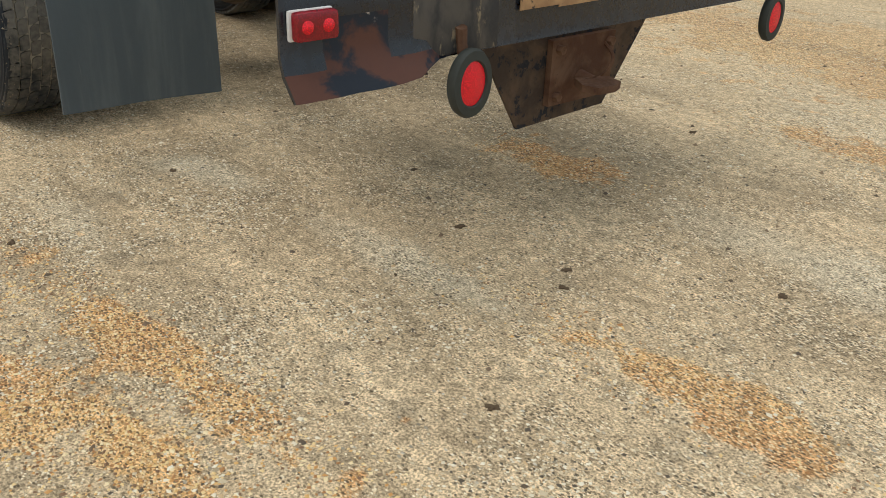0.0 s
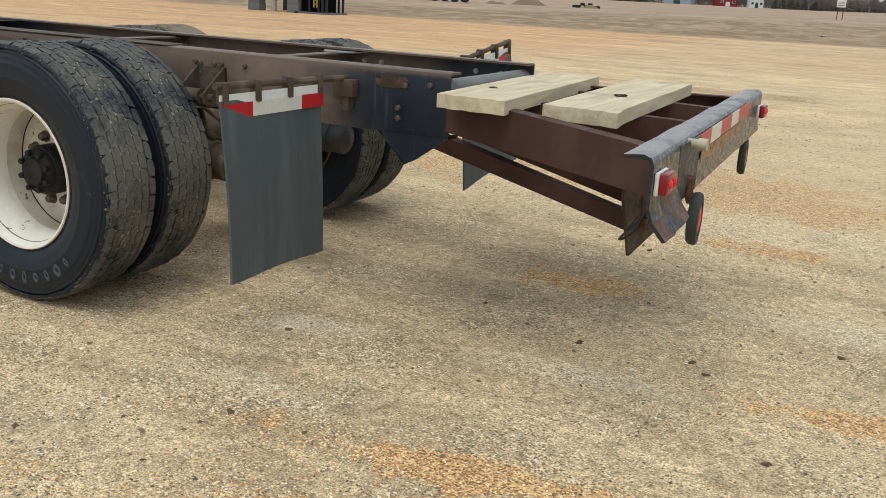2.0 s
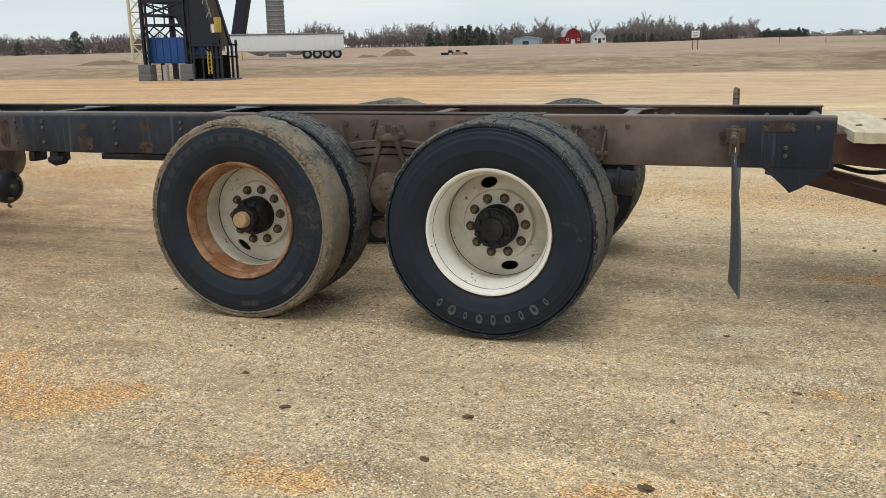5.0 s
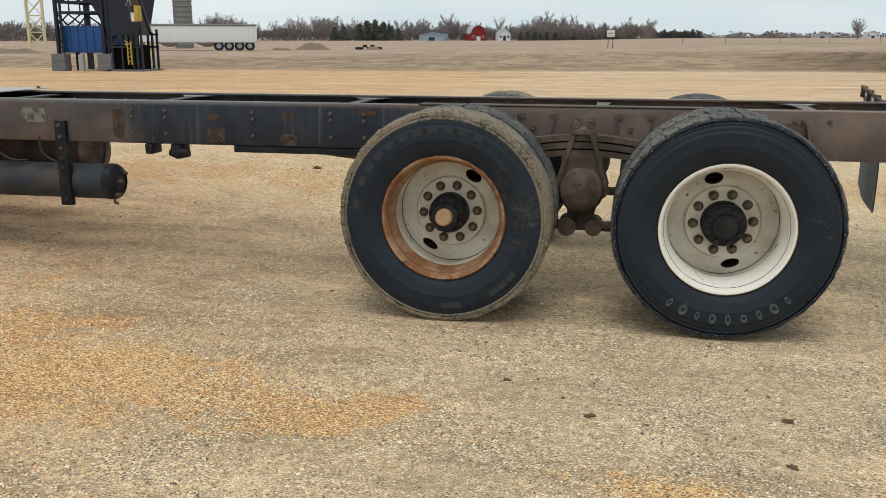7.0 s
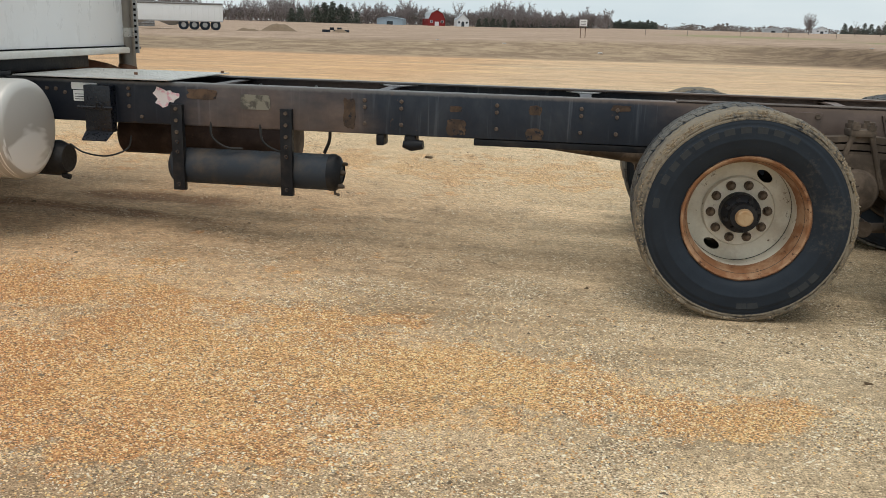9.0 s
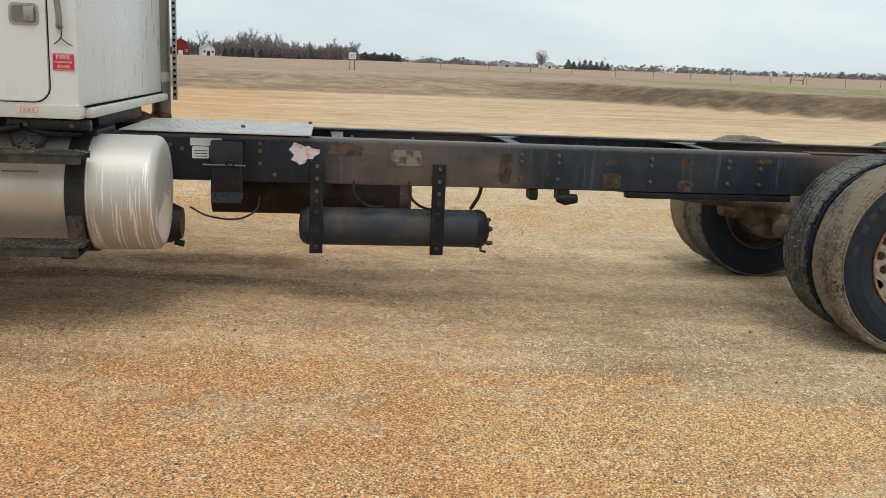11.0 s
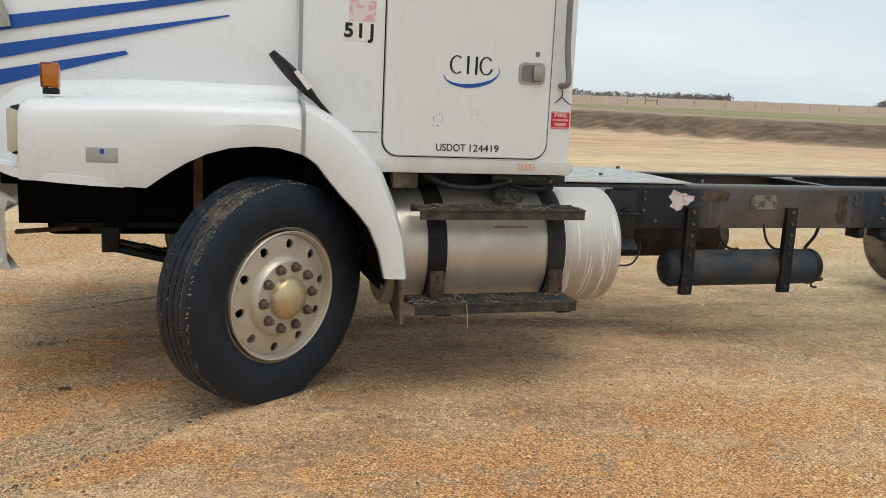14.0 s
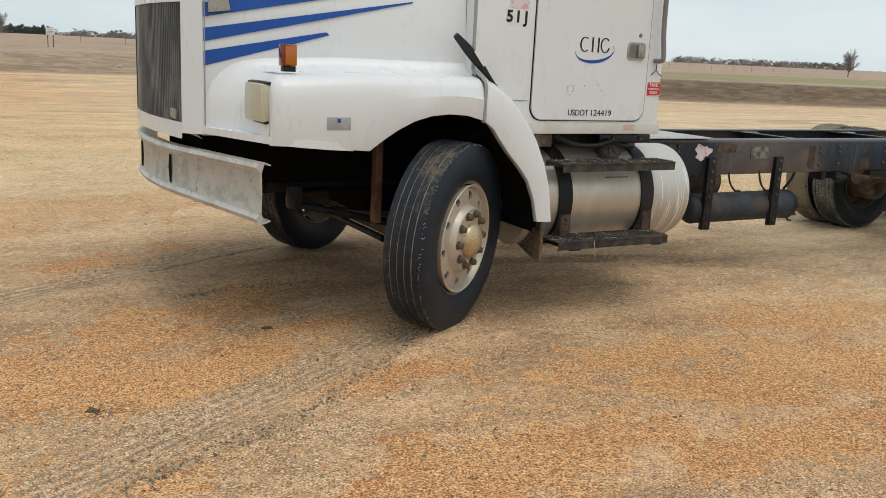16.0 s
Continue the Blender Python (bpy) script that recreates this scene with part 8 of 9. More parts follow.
# front axle and what hangs under the hood
bm = tube(B(), [(-7.0, -0.85, 0.56), (-7.0, -0.65, 0.56), (-7.0, -0.5, 0.46), (-7.0, 0.5, 0.46), (-7.0, 0.65, 0.56), (-7.0, 0.85, 0.56)], 0.055, 12)
part("front_axle", bm, "axle_dirt", truck, "dirty front axle beam")
for s in (-1, 1):
    bm = B()
    for k in range(4):
        rows = loft(bm, [[(-7.0 + u * (0.72 - 0.1 * k), s * 0.43 - 0.04, 0.60 - 0.02 * k + 0.10 * u * u), (-7.0 + u * (0.72 - 0.1 * k), s * 0.43 + 0.04, 0.60 - 0.02 * k + 0.10 * u * u), (-7.0 + u * (0.72 - 0.1 * k), s * 0.43 + 0.04, 0.585 - 0.02 * k + 0.10 * u * u), (-7.0 + u * (0.72 - 0.1 * k), s * 0.43 - 0.04, 0.585 - 0.02 * k + 0.10 * u * u)] for u in [q / 6 - 1 for q in range(13)]], True)
    part("front_spring", bm, "axle_dirt", truck)
    bm = box(B(), -7.85, -7.70, s * 0.43 - 0.05, s * 0.43 + 0.05, 0.74, 0.95, 0.01)
    part("spring_hanger", bm, "black_paint", truck, "dirty spring hanger")
bm = tube(B(), [(-7.75, -0.62, 0.70), (-7.05, -0.72, 0.55)], 0.02, 10)
tube(bm, [(-7.30, -0.80, 0.52), (-7.30, 0.80, 0.52)], 0.02, 10)
box(bm, -7.79, -7.71, -0.66, -0.60, 0.68, 0.80, 0.01)
part("steering_linkage", bm, "black_paint", truck, "dirty steering linkage")
# engine and radiator blocks carry the bay's shade in their near-black colour
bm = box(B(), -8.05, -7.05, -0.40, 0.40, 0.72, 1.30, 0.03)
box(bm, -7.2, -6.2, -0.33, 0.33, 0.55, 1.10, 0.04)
part("engine_block", bm, "dark_gap", truck, "engine block under the hood, near black for the shade there")
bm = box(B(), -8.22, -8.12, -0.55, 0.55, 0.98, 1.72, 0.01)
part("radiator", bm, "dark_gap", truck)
bm = box(B(), -7.385, -7.345, -0.86, -0.80, 0.62, 1.15, 0.006)
part("fender_brace", bm, "rust", truck, "rusty brace in the wheel well")
bm = tube(B(), [(-8.20, -0.30, 0.72), (-7.9, -0.55, 0.78)], 0.012, 6)
part("tow_bracket", bm, "axle_dirt", truck)

# ---- distance ----


def lattice(bm, corners, z0, z1, bays, r=0.05):
    """An upright braced tower on four corners."""
    for x, y in corners:
        box(bm, x - r * 1.6, x + r * 1.6, y - r * 1.6, y + r * 1.6, z0, z1)
    h = (z1 - z0) / bays
    for k in range(bays):
        a, b = z0 + k * h, z0 + (k + 1) * h
        for (x0, y0), (x1, y1) in zip(corners, corners[1:] + corners[:1]):
            tube(bm, [(x0, y0, b), (x1, y1, b)], r, 5)
            tube(bm, [(x0, y0, a), (x1, y1, b)], r * 0.8, 5)
            tube(bm, [(x1, y1, a), (x0, y0, b)], r * 0.8, 5)
    return bm


def conveyor_tower():
    """A braced steel tower over a blue bin, with an inclined conveyor running up into it."""
    y0, y1 = 37.9, 40.6
    base = ground_z(-29, 38) - 0.05
    tower = thing("conveyor_tower", "dark steel loading tower with blue bin and concrete feet", "tower")
    corners = [(-30.45, y0), (-27.72, y0), (-27.72, y1), (-30.45, y1)]
    for x, y in corners:
        if y == y1:
            part("leg", box(B(), x - 0.14, x + 0.14, y - 0.1, y + 0.1, base, 11, 0.0), "steel_blue_black", tower, "dark steel column")
            continue
        foot = part("concrete_foot", box(B(), x - 0.40, x + 0.40, y - 0.3, y + 0.3, base, base + 0.46, 0.02), "concrete_block", tower, "stacked grey concrete blocks")
        part("concrete_block", box(B(), x - 0.39, x + 0.39, y - 0.29, y + 0.29, base + 0.464, base + 0.95, 0.02), "concrete_block", foot)
        leg = part("leg", box(B(), x - 0.14, x + 0.0, y - 0.1, y + 0.1, base + 0.95, 11, 0.0), "steel_blue_black", tower, "dark steel column")
        part("leg_pipe", tube(B(), [(x + 0.2, y, base + 0.95), (x + 0.2, y, 11)], 0.07, 8), "steel_blue_black", leg)
        for k in range(9):
            part("batten", box(B(), x, x + 0.2, y - 0.03, y + 0.03, 1.2 + 1.05 * k, 1.36 + 1.05 * k), "steel_blue_black", leg)
    levels = (2.72, 3.25, 3.98, 6.2, 8.6, 10.9)
    for z in levels:
        for (ax, ay), (bx, by) in zip(corners, corners[1:] + corners[:1]):
            a, b = Vector((ax, ay, z)), Vector((bx, by, z))
            d = (b - a).normalized() * 0.06
            n = Vector((-d.y, d.x, 0))
            bm = B()
            h = 0.26 if z == 3.98 else 0.12
            slab(bm, [a - n, a + n, a + n + Vector((0, 0, h)), a - n + Vector((0, 0, h))], b - a)
            part("girder", bm, "steel_blue_black", tower, "", None, 30)
    for z, w in ((0.9, 2.72), (3.3, 3.98), (4.2, 6.2), (6.3, 8.6), (8.7, 10.9)):
        for (ax, ay), (bx, by) in zip(corners, corners[1:] + corners[:1]):
            if z == 0.9 and ay == by == y0:
                continue
            part("brace", tube(B(), [(ax, ay, z), (bx, by, w)], 0.045, 5), "steel_blue_black", tower)
            part("brace", tube(B(), [(bx, by, z), (ax, ay, w)], 0.045, 5), "steel_blue_black", tower)
    for ax, az, bx, bz in ((-29.9, 2.1, -29.0, 2.75), (-29.0, 2.1, -29.9, 2.75), (-29.1, 2.75, -29.1, 4.0), (-29.75, 2.75, -29.75, 4.0), (-30.4, 2.2, -29.75, 2.75)):
        part("brace", tube(B(), [(ax, y0 + 0.05, az), (bx, y0 + 0.05, bz)], 0.04, 5), "steel_blue_black", tower)
    bm = B()
    slab(bm, [(-29.3, y0 + 0.3, 4.3), (-28.3, y0 + 0.3, 4.3), (-27.6, y0 + 0.3, 2.4), (-28.05, y0 + 0.3, 2.4)], (0, 1.2, 0))
    part("chute", bm, "steel_blue_black", tower, "dark sloping chute", None, 0)
    bin_ob = part("bin", box(B(), -30.5, -27.98, y0 + 0.2, y0 + 2.3, 0.70, 2.10, 0.03), "bin_blue", tower, "blue steel bin")
    for k in range(6):
        part("bin_rib", box(B(), -30.4 + 0.46 * k, -30.35 + 0.46 * k, y0 + 0.16, y0 + 0.2, 0.72, 2.08), "bin_blue", bin_ob)
    part("bin_leg", box(B(), -30.1, -29.95, y0 + 0.8, y0 + 0.95, base, 0.71), "steel_blue_black", bin_ob)
    part("bin_leg", box(B(), -28.3, -28.15, y0 + 0.8, y0 + 0.95, base, 0.71), "steel_blue_black", bin_ob)
    pipe = part("grey_pipe", tube(B(), [(-29.1, y0 - 0.2, base), (-29.1, y0 - 0.2, 0.62)], 0.17, 14), "galvanised", None)
    tagged(pipe, "grey pipe standing on end beside the blue bin", "pipe")
    # conveyor: its housing runs down to the right, a lattice beside it
    for dy, name in ((0.0, "conveyor"), (1.5, "conveyor_side")):
        bm = B()
        slab(bm, [(-32.6, y0 + dy, 10.8), (-28.5, y0 + dy, 10.8), (-25.90, y0 + dy, 1.6), (-27.50, y0 + dy, 1.6)], (0, 0.16, 0))
        part(name, bm, "steel_blue_black", tower, "dark inclined conveyor housing", None, 0)
    bm = B()
    slab(bm, [(-32.4, y0 + 0.2, 10.6), (-28.5, y0 + 0.2, 10.6), (-26.0, y0 + 0.2, 1.6), (-27.4, y0 + 0.2, 1.6)], (0, 1.28, 0))
    part("belt", bm, "rust_plate", tower, "dark brown belt inside the housing", None, 0)
    for k in range(13):
        z = 1.7 + 0.7 * k
        x = -25.98 - 0.274 * (z - 1.6)
        part("lattice_bar", tube(B(), [(x, y0, z), (x + 0.26 - (0.19 if k % 2 else 0), y0, z + 0.45)], 0.022, 5), "galvanised", tower)
    part("handrail", tube(B(), [(-25.68, y0, 1.6), (-28.2, y0, 10.8)], 0.035, 6), "steel_grey", tower)
    for x, z in ((-27.3, 1.62), (-26.75, 1.62), (-26.15, 1.75), (-25.9, 1.75), (-25.62, 1.92)):
        part("support_post", box(B(), x - 0.05, x + 0.05, y0 - 0.1, y0, base, z), "steel_blue_black", tower)
        part("support_post", box(B(), x - 0.05, x + 0.05, y0 + 1.5, y0 + 1.6, base, z), "steel_blue_black", tower)
    for z in (0.95, 1.6):
        part("support_beam", box(B(), -27.4, -25.55, y0 - 0.14, y0 - 0.02, z, z + 0.1), "steel_blue_black", tower)
        part("support_beam", box(B(), -27.4, -25.55, y0 + 1.5, y0 + 1.62, z, z + 0.1), "steel_blue_black", tower)
    # added solid block paints the shaded interior of the support frame
    part("interior_shade_block", box(B(), -27.35, -26.0, y0 + 0.1, y0 + 1.4, base, 1.1), "dark_gap", tower, "black block painting the shaded interior under the conveyor")
    part("base_slab", box(B(), -27.6, -25.5, y0 - 0.3, y0 + 1.8, base - 0.02, base + 0.14), "concrete_block", tower)
    bm = B()
    for x in (-26.36, -26.16):
        box(bm, x - 0.03, x + 0.03, y0 - 0.22, y0 - 0.16, 0.1, 1.3)
    for k in range(5):
        box(bm, -26.36, -26.16, y0 - 0.22, y0 - 0.18, 0.25 + 0.22 * k, 0.30 + 0.22 * k)
    part("ladder", bm, "yellow_paint", tower, "yellow steel ladder", None, 0)
    motor = part("drive_guard", box(B(), -25.84, -25.68, y0 - 0.2, y0 + 0.3, 2.3, 3.1, 0.04), "yellow_paint", tower, "yellow drive guard")
    part("motor", tube(B(), [(-25.95, y0 - 0.05, 2.3), (-25.95, y0 - 0.05, 2.75)], 0.13, 12), "letter_white", motor, "pale electric motor")
    part("motor_cap", tube(B(), [(-25.95, y0 - 0.05, 2.755), (-25.95, y0 - 0.05, 3.1)], 0.15, 12), "steel_blue_black", motor)
    part("motor_arm", box(B(), -26.0, -25.6, y0 - 0.1, y0 + 0.1, 1.7, 2.25, 0.0), "steel_blue_black", motor)


conveyor_tower()


def far_leg():
    leg = thing("elevator_leg", "tall grey grain elevator leg far across the yard", "elevator")
    z = ground_z(-60, 102)
    part("leg_column", lathe(B(), [(0.0, 0.0), (1.2, 0.0), (1.2, 26.0), (0.0, 26.0)], 20, False, Matrix.Translation((-58.0, 104, z)) @ Matrix.Rotation(radians(90), 4, "X")), "steel_grey", leg, "round grey corrugated column")
    bm = B()
    for k in range(40):
        lathe(bm, [(1.2, 0.0), (1.26, 0.12), (1.2, 0.24)], 20, False, Matrix.Translation((-58.0, 104, z + 0.3 + 0.62 * k)) @ Matrix.Rotation(radians(90), 4, "X"))
    part("column_rib", bm, "steel_grey", leg)
    bm = B()
    slab(bm, [(-64.6, 103, z + 2.0), (-63.0, 103, z + 2.0), (-57.0, 103, z + 26), (-58.6, 103, z + 26)], (0, 1.2, 0))
    part("leg_conveyor", bm, "steel_blue_black", leg, "dark inclined conveyor")
    tower = thing("drying_tower", "pale yellow braced tower far across the yard", "tower")
    part("tower_frame", lattice(B(), [(-71.3, 90.9), (-69.9, 91.9), (-70.7, 93.1), (-72.1, 92.1)], ground_z(-73, 91), 16, 8, 0.07), "pale_yellow", tower, "", None, 30)


far_leg()


def hopper_trailer():
    a, b = Vector((-50.4, 78.6)), Vector((-39.3, 84.3))
    u = (b - a).normalized()
    z = ground_z(-40, 84) - 0.05
    m = Matrix.Translation((b.x, b.y, z)) @ Matrix.Rotation(math.atan2(u.y, u.x), 4, "Z")
    L = -(b - a).length
    tr = thing("hopper_trailer", "long white grain hopper trailer parked across the yard", "trailer")
    part("trailer_body", box(B(), L, 0, 0, 2.5, 0.95, 2.62, 0.03), "hopper_white", tr, "white ribbed trailer body", m)
    bm = B()
    for k in range(22):
        x = L * (k + 0.5) / 22
        box(bm, x - 0.03, x + 0.03, -0.04, 0.0, 1.05, 2.5)
    part("side_rib", bm, "hopper_white", tr, "", m)
    part("tarp_roll", tube(B(), [(L, -0.02, 2.66), (0, -0.02, 2.66)], 0.09, 8), "steel_grey", tr, "dark rolled tarp", m)
    part("lower_rail", box(B(), L, 0, -0.03, 0.05, 0.86, 0.97, 0.01), "galvanised", tr, "", m)
    for x0 in (L + 2.2, L + 6.0):
        bm = B()
        slab(bm, [(x0, 0.1, 0.9), (x0 + 2.8, 0.1, 0.9), (x0 + 1.7, 0.6, 0.45), (x0 + 1.1, 0.6, 0.45)], (0, 1.6, 0))
        part("hopper_chute", bm, "galvanised", tr, "", m)
    me = to_mesh("tyre", lathe(B(), [(0.0, -0.06), (0.26, -0.06), (0.28, -0.13), (0.48, -0.14), (0.52, -0.1), (0.52, 0.1), (0.0, 0.12)], 24), "sidewall", 40)
    rim = to_mesh("rim", lathe(B(), [(0.0, -0.10), (0.24, -0.10), (0.25, -0.065)], 20), "galvanised", 40)
    for k in range(4):
        w = link("tyre", me, tr, "", m @ Matrix.Translation((-0.75 - 1.06 * k, 0.2, 0.54)))
        link("rim", rim, w)
    part("landing_gear", box(B(), L + 1.0, L + 1.2, 0.2, 0.35, 0.0, 0.95, 0.01), "steel_grey", tr, "", m)
    part("yellow_guard", box(B(), L + 0.6, L + 0.75, -0.9, -0.8, 0.0, 1.0, 0.02), "yellow_paint", tr, "yellow post", m)
    part("yellow_guard", box(B(), L + 1.7, L + 1.85, -0.9, -0.8, 0.0, 1.0, 0.02), "yellow_paint", tr, "yellow post", m)


hopper_trailer()


def gable(name, label, category, x, y, w, d, h, roof, wall_mat, roof_mat, gambrel=False, windows=2, turn=0.0):
    """A small far building with a roof, a door and windows."""
    z = ground_z(x, y) - 0.1
    m = Matrix.Translation((x, y, z)) @ Matrix.Rotation(radians(turn), 4, "Z")
    ob = thing(name, label, category)
    prof = [(-w / 2, 0), (w / 2, 0), (w / 2, h)] + ([(w * 0.34, h + roof * 0.65), (0, h + roof), (-w * 0.34, h + roof * 0.65)] if gambrel else [(0, h + roof)]) + [(-w / 2, h)]
    bm = B()
    slab(bm, [(a, 0, b) for a, b in prof], (0, d, 0))
    part("wall", bm, wall_mat, ob, "", m, 0)
    top = prof[2:]
    bm = B()
    for (a, b), (c, e) in zip(top, top[1:]):
        slab(bm, [(a, -0.3, b + 0.02), (c, -0.3, e + 0.02), (c, d + 0.3, e + 0.02), (a, d + 0.3, b + 0.02)], (0, 0, 0.14))
    part("roof", bm, roof_mat, ob, "", m, 0)
    part("door", box(B(), -w * 0.12, w * 0.12, -0.06, 0.0, 0, h * 0.62), "house_white" if gambrel else "far_glass", ob, "", m)
    for k in range(windows):
        a = (-0.32 + 0.64 * k / max(windows - 1, 1)) * w
        win = part("window", box(B(), a - 0.45, a + 0.45, -0.05, 0.0, h * 0.45, h * 0.8), "house_white", ob, "", m)
        part("pane", box(B(), a - 0.35, a + 0.35, -0.08, -0.05, h * 0.48, h * 0.77), "far_glass", win)
    return ob


gable("barn", "red barn with a pale gambrel roof edge far behind the field", "barn", -52.5, 302, 5.9, 8, 2.4, 2.9, "barn_red", "roof_grey", True, 2, 25)
gable("farmhouse", "small white farmhouse far behind the field", "house", -43.5, 302, 4.2, 5, 2.3, 1.9, "house_white", "roof_grey", False, 3, 20)
gable("machine_shed", "low blue-grey metal shed far behind the field", "shed", -68.5, 300, 9.0, 6, 2.0, 0.7, "shed_blue", "shed_blue", False, 0)
gable("far_shed", "long pale shed far off at the treeline", "shed", -245, 330, 16, 8, 2.4, 1.4, "house_white", "house_white", False, 0)
gable("far_farmhouse", "tiny white farmhouse on the horizon", "house", 92, 380, 5, 5, 1.6, 1.2, "house_white", "roof_grey", False, 2)
gable("far_machine_shed", "tiny grey shed on the horizon", "shed", 74, 384, 7, 5, 1.3, 0.6, "roof_grey", "roof_grey", False, 0)


def bare_tree(bm, base, h, r, crown, twigs, width=0.03):
    """A leafless tree: trunk, limbs that fork and a haze of twigs that fills a rounded crown."""
    base = Vector(base)
    lean = Vector((r.uniform(-0.05, 0.05), r.uniform(-0.05, 0.05), 1))
    top = base + lean * h * 0.75
    tube(bm[0], [base, base + lean * h * 0.3, top], 0, 5, False, [h * 0.022, h * 0.016, width * 0.4])
    for k in range(crown):
        a = 2.4 * k + r.uniform(-0.4, 0.4)
        t0 = r.uniform(0.18, 0.6)
        start = base + lean * h * t0
        out = h * r.uniform(0.16, 0.32) * (1.15 - t0)
        tip = start + Vector((math.cos(a) * out * 1.15, math.sin(a) * out * 1.15, h * r.uniform(0.22, 0.46)))
        tip.z = min(tip.z, base.z + h)
        mid = start.lerp(tip, 0.5) + Vector((math.cos(a) * out * 0.2, math.sin(a) * out * 0.2, 0))
        tube(bm[0], [start, mid, tip], 0, 4, False, [h * 0.010, h * 0.006, width * 0.35])
        for q in range(twigs):
            t = r.uniform(0.1, 1.0)
            p = start.lerp(mid, t * 2) if t < 0.5 else mid.lerp(tip, t * 2 - 1)
            d = Vector((math.cos(a) * 0.5 + r.uniform(-1, 1), math.sin(a) * 0.5 + r.uniform(-1, 1), r.uniform(-0.1, 1.4))).normalized() * h * r.uniform(0.05, 0.15)
            s = d.cross(Vector((r.uniform(-1, 1), r.uniform(-1, 1), 0.2))).normalized() * width * 0.5
            v = [bm[1].verts.new(c) for c in (p - s, p + s, p + d)]
            bm[1].faces.new(v)
            e = (d + Vector((r.uniform(-1, 1), r.uniform(-1, 1), r.uniform(-0.2, 1))) * h * 0.05) * 0.7
            v = [bm[1].verts.new(c) for c in (p + d * 0.4 - s * 0.7, p + d * 0.4 + s * 0.7, p + d * 0.4 + e)]
            bm[1].faces.new(v)


def lone_tree(x, y, h, seed, label, crown=9, twigs=26):
    ob = thing("bare_tree", label, "tree", "bare trees in the field", "", (x, y, ground_z(x, y)))
    pair = (B(), B())
    bare_tree(pair, (0, 0, -0.1), h, random.Random(seed), crown, twigs, h * 0.006)
    part("trunk", pair[0], "bark", ob, "", None, 40)
    part("crown", pair[1], "twigs", ob, "", None, 0)


lone_tree(57, 250, 6.0, 3, "bare leafless tree standing alone in the field", 26, 60)
lone_tree(72, 262, 4.4, 4, "small bare tree near the fence line")
lone_tree(80, 266, 4.6, 5, "small bare tree near the fence line")
lone_tree(150, 116, 5.6, 6, "bare leafless tree on the low hill", 26, 60)
lone_tree(-45.5, 306, 9.0, 9, "tall bare tree beside the farmhouse", 10, 36)


def woods(name, spots, label, width=0.085, crown=9, twigs=32, mat="twigs"):
    """A far wood, joined: one haze of trunks and twigs."""
    bm, r = B(), random.Random(len(spots))
    for x, y, h in spots:
        bare_tree((bm, bm), (x, y, ground_z(x, y) - 0.3), h, r, crown, twigs, width)
    ob = part(name, bm, mat, None, "", None, 0)
    return tagged(ob, label, "woods", "", "stuff")


def at_bearing(az, d):
    return 1.07 + d * math.sin(radians(az)), -5.09 + d * math.cos(radians(az))


r4 = random.Random(21)
spots = []
for k in range(470):
    az = r4.uniform(-27, 0.9)
    h = 7.6 + 1.6 * math.sin(az * 0.9) + r4.uniform(-2.2, 2.0)
    if -14 < az < -7.2:
        h -= 1.0
    spots.append((*at_bearing(az, r4.uniform(318, 360)), max(h * r4.uniform(0.5, 1.05), 2.2)))
for k in range(330):
    spots.append((*at_bearing(r4.uniform(-50, -26), r4.uniform(335, 380)), r4.uniform(3.8, 7.6)))
woods("far_woods", spots, "leafless brown shelter belt along the far field edge", 0.10)
spots = [(*at_bearing(r4.uniform(-50, 1.0), r4.uniform(314, 362)), r4.uniform(2.6, 5.2)) for k in range(1000)]
woods("brush", spots, "low tangled leafless brush under the shelter belt", 0.13, 6, 16, "bark")
def tree_band(name, az0, az1, d0, d1, count, size, mat, label, pieces=15, piece=0.26):
    """A tree line on the horizon: low ragged crowns that run together."""
    bm, r = B(), random.Random(count)
    for k in range(count):
        x, y = at_bearing(r.uniform(az0, az1), r.uniform(d0, d1))
        h = r.uniform(*size) * (0.75 + 0.45 * noise.noise((x * 0.011, y * 0.011, 4.0)))
        z = ground_z(x, y) - 0.3
        for q in range(pieces):
            a, t = r.uniform(0, 6.28), r.uniform(0, 1)
            rad = h * 0.8 * math.sqrt(1 - t * t * 0.9) * r.uniform(0.2, 1.0)
            c = Vector((x + math.cos(a) * rad, y + math.sin(a) * rad, z + h * t * 0.85))
            bm.faces.new([bm.verts.new(c + Vector((r.uniform(-1, 1), r.uniform(-1, 1), r.uniform(-0.7, 0.9))) * h * piece) for w in range(3)])
    ob = part(name, bm, mat, None, "", None, 0)
    return tagged(ob, label, "woods", "", "stuff")


tree_band("belt_thicket", -52, -25.5, 330, 372, 340, (4.6, 8.0), "twigs", "dense leafless thicket at the far field edge", 60, 0.11)
tree_band("shelter_thicket", -26, 0.8, 322, 360, 380, (3.0, 6.6), "twigs", "dense leafless undergrowth in the shelter belt", 46, 0.11)
tree_band("horizon_woods", 0.5, 34, 700, 900, 1000, (4.2, 7.0), "bark", "thin leafless tree line on the horizon")
tree_band("hill_woods", 42, 52, 420, 520, 300, (3.4, 6.0), "bark", "leafless wood on the low hill")
tree_band("far_hedge", 34, 75, 800, 1000, 500, (2.0, 3.6), "bark", "faint hedge line on the horizon")


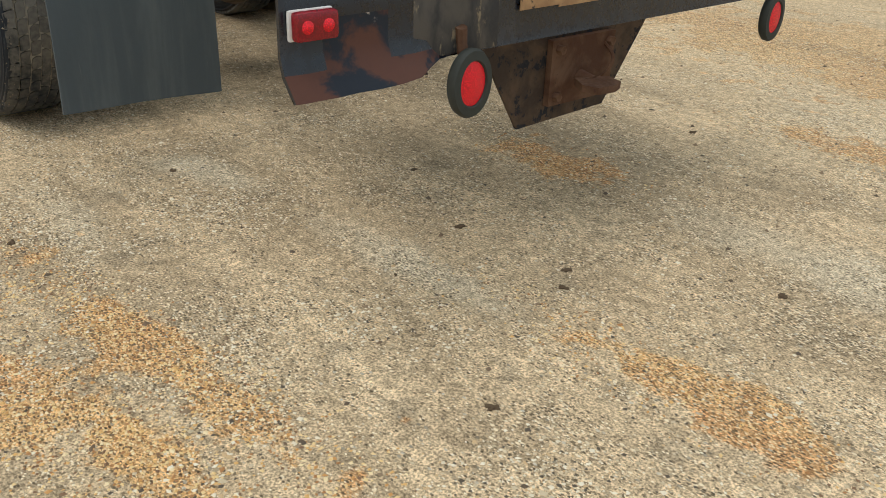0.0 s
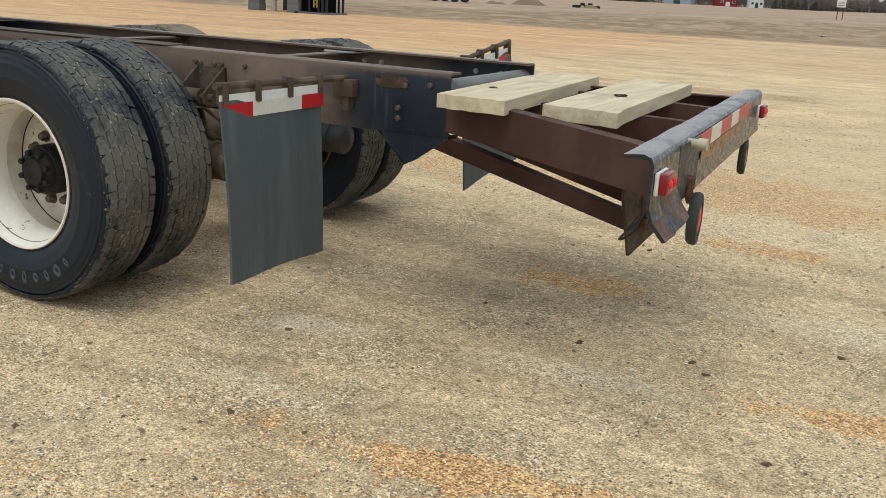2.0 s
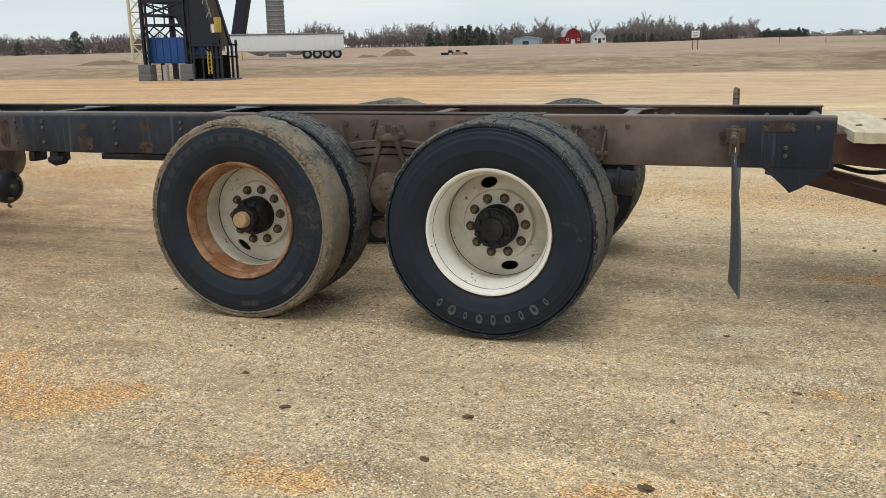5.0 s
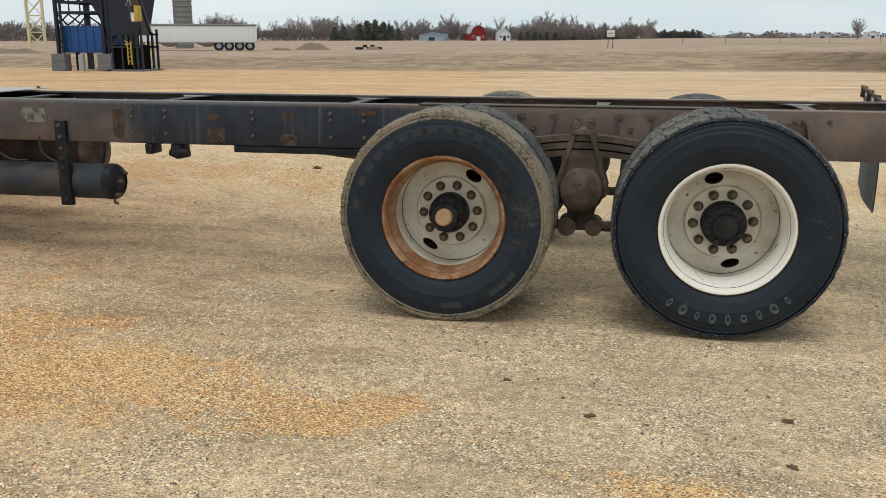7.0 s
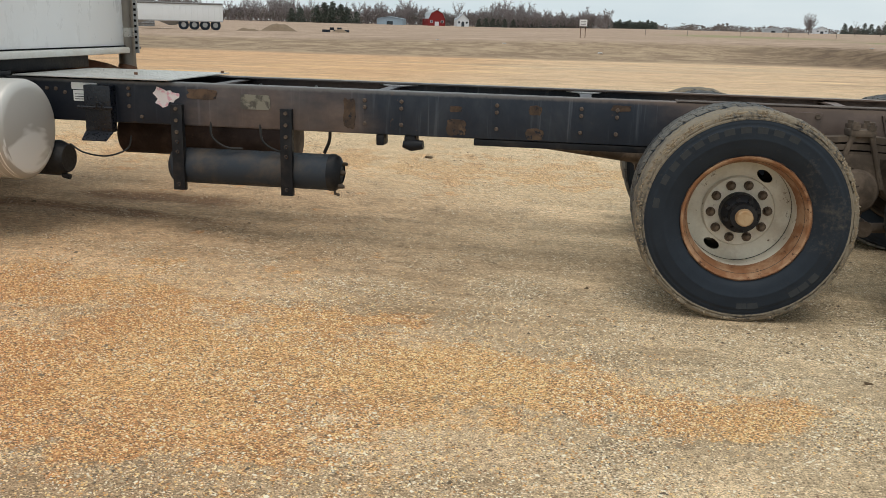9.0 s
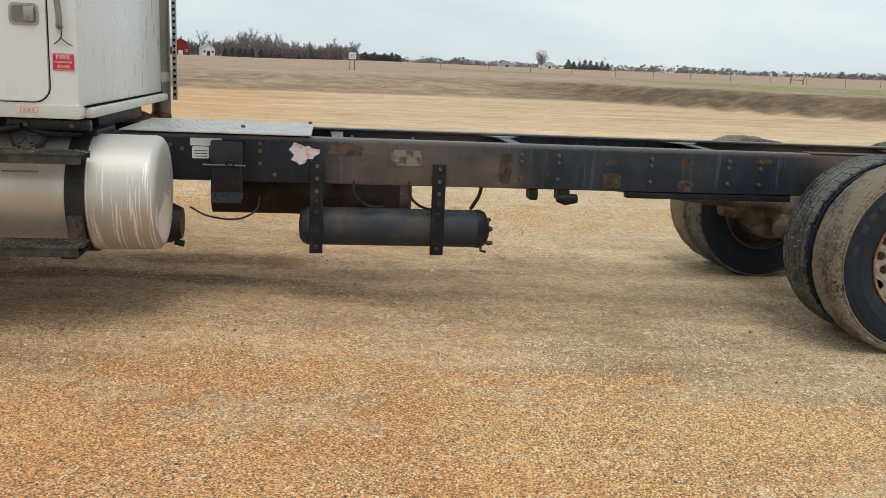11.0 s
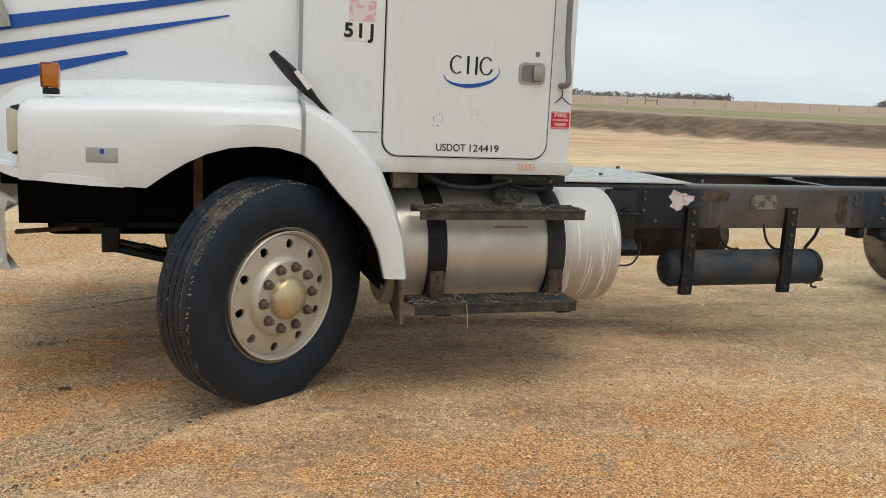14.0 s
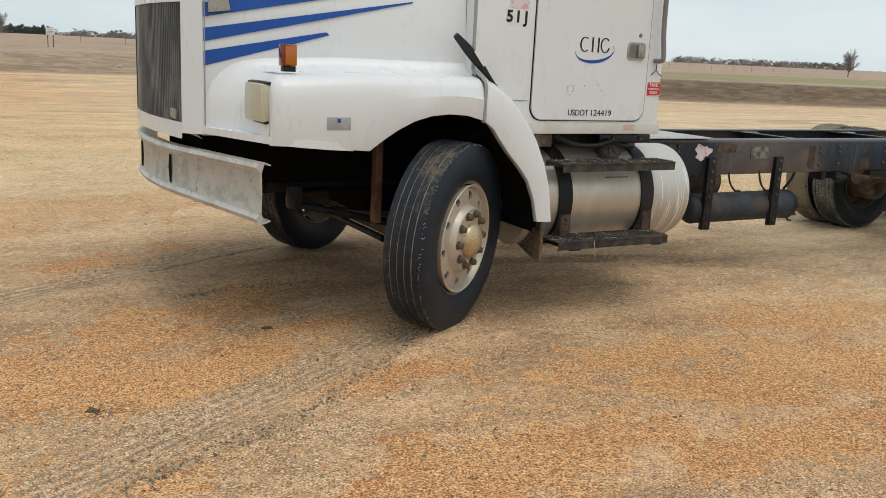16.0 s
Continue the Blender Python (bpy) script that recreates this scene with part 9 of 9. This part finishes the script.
def cedar_row(name, spots, label):
    """Dark evergreens: layered ragged sprays on a stem, joined."""
    bm, r = B(), random.Random(4)
    for x, y, h in spots:
        z = ground_z(x, y) - 0.2
        tube(bm, [(x, y, z), (x, y, z + h)], 0, 4, False, [0.15, 0.03])
        for k in range(420):
            t = r.uniform(0.0, 1.0) ** 1.3
            a, rad = r.uniform(0, 6.28), h * 0.42 * (1.02 - t) ** 0.55 * r.uniform(0.3, 1.15)
            c = Vector((x + math.cos(a) * rad, y + math.sin(a) * rad, z + h * t))
            s = h * 0.10
            v = [bm.verts.new(c + Vector((r.uniform(-1, 1), r.uniform(-1, 1), r.uniform(-0.6, 1.2))) * s) for q in range(3)]
            bm.faces.new(v)
    ob = part(name, bm, "cedar", None, "", None, 0)
    return tagged(ob, label, "trees", "", "stuff")


spots = [(*at_bearing(az, 316), h) for az, h in ((-18.9, 4.5), (-18.4, 5.0), (-17.4, 5.5), (-16.9, 6.5), (-16.4, 6.8), (-15.9, 6.0), (-15.5, 5.2), (-14.9, 4.0), (-46.5, 4.2), (-44.9, 3.8), (-43.2, 4.4), (-40.1, 7.0))]
spots += [(*at_bearing(-7.4 + k * 0.28 + r4.uniform(-0.1, 0.1), r4.uniform(312, 330)), r4.uniform(2.2, 3.2)) for k in range(9)]
spots += [(*at_bearing(-5 + k * 0.19 + r4.uniform(-0.1, 0.1), 330), r4.uniform(2.2, 3.4)) for k in range(26)]
spots += [(*at_bearing(0.8 + k * 0.12, 420), r4.uniform(2.6, 4.2)) for k in range(26)]
spots += [(*at_bearing(14.5 + k * 0.35, 420), r4.uniform(3.0, 4.5)) for k in range(8)]
cedar_row("cedar_belt", spots, "dark evergreen trees among the far shelter belt")


def heap(x, y, w, d, h, label):
    bm = B()
    bmesh.ops.create_grid(bm, x_segments=24, y_segments=18, size=1.0)
    for v in bm.verts:
        q = max(0.0, 1 - math.hypot(v.co.x, v.co.y))
        v.co = Vector((x + v.co.x * w, y + v.co.y * d, 0))
        v.co.z = ground_z(v.co.x, v.co.y) - 0.04 + h * smooth01(q * 1.3) * (0.8 + 0.5 * noise.noise((v.co.x * 0.9, v.co.y * 0.9, 2)))
    tagged(part("earth_heap", bm, "earth_heap", None, "", None, 60), label, "earth heap", "earth heaps across the yard")


heap(-36.3, 93, 2.4, 2.0, 0.95, "low heap of brown earth on the far yard")
heap(-43.0, 60, 3.2, 2.5, 0.6, "low heap of brown earth on the far yard")
heap(-52.0, 62, 4.0, 2.5, 0.5, "low heap of brown earth on the far yard")
heap(-37.5, 86.5, 1.6, 1.2, 0.4, "small heap of earth beside the trailer")
heap(-30.0, 96, 1.3, 1.2, 0.4, "small heap of earth on the far yard")
r5 = random.Random(2)
for k in range(7):
    x, y = -31.9 + 0.42 * k, 96.0 + 0.12 * k
    bm = lathe(B(), [(0.12, -0.12), (0.24, -0.15), (0.27, 0.0), (0.24, 0.15), (0.12, 0.12)], 16, True)
    tagged(part("old_tyre", bm, "sidewall", None, "", Matrix.Translation((x, y, ground_z(x, y) + 0.14 + (0.26 if k in (2, 4) else 0))) @ Matrix.Rotation(radians(90), 4, "X")), "old black tyre in a row on the far yard", "tyre", "old tyres on the far yard")


def field_sign():
    x, y = -2.35, 73.0
    z = ground_z(x, y)
    ob = thing("field_sign", "white notice board on two posts at the field edge", "sign")
    part("board", box(B(), x - 0.32, x + 0.32, y - 0.03, y, z + 0.95, z + 1.5, 0.01), "letter_white", ob, "white board with unreadable lines")
    for k in range(3):
        part("print_bar", box(B(), x - 0.22, x + 0.22, y - 0.036, y - 0.031, z + 1.08 + 0.12 * k, z + 1.12 + 0.12 * k), "steel_grey", ob)
    for dx in (-0.2, 0.2):
        part("post", box(B(), x + dx - 0.03, x + dx + 0.03, y, y + 0.05, z - 0.05, z + 1.4), "rust", ob)


field_sign()
post = None
for k in range(24):
    x = 6 + 6.8 * k + r5.uniform(-0.5, 0.5)
    y = 128 + 0.08 * x + r5.uniform(-0.3, 0.3)
    m = Matrix.Translation((x, y, ground_z(x, y))) @ Matrix.Rotation(r5.uniform(-0.06, 0.06), 4, "Y")
    if post is None:
        post = part("fence_post", box(B(), -0.03, 0.03, -0.03, 0.03, -0.1, 1.0, 0.0), "post_wood", None, "", m)
        tagged(post, "thin weathered fence post along the field", "fence post", "fence posts along the field")
    else:
        copy_thing(post, m)
brace = thing("fence_brace", "weathered fence corner of two posts and a rail in the field", "fence")
z = ground_z(72, 133.5)
for x in (70.9, 73.1):
    part("post", box(B(), x - 0.07, x + 0.07, 133.4, 133.54, z - 0.1, z + 1.15, 0.01), "post_wood", brace)
part("rail", tube(B(), [(70.9, 133.47, z + 0.72), (73.1, 133.47, z + 0.70)], 0.06, 8), "post_wood", brace)
for x, y, s in ((-7.0, 50.0, 0.12), (-1.2, 47.5, 0.15), (-11.5, 52, 0.10), (14.0, 49.0, 0.10), (23, 52, 0.13), (30, 51, 0.09)):
    m = Matrix.Translation((x, y, ground_z(x, y) + s * 0.3)) @ Matrix.Diagonal((s * 1.3, s, s * 0.7, 1))
    me = CLODS[2]
    ob = link("litter", me.copy(), None, "", m)
    ob.data.materials.clear()
    ob.data.materials.append(M["litter"])
    tagged(ob, "scrap of white litter on the bank", "litter", "litter on the bank")
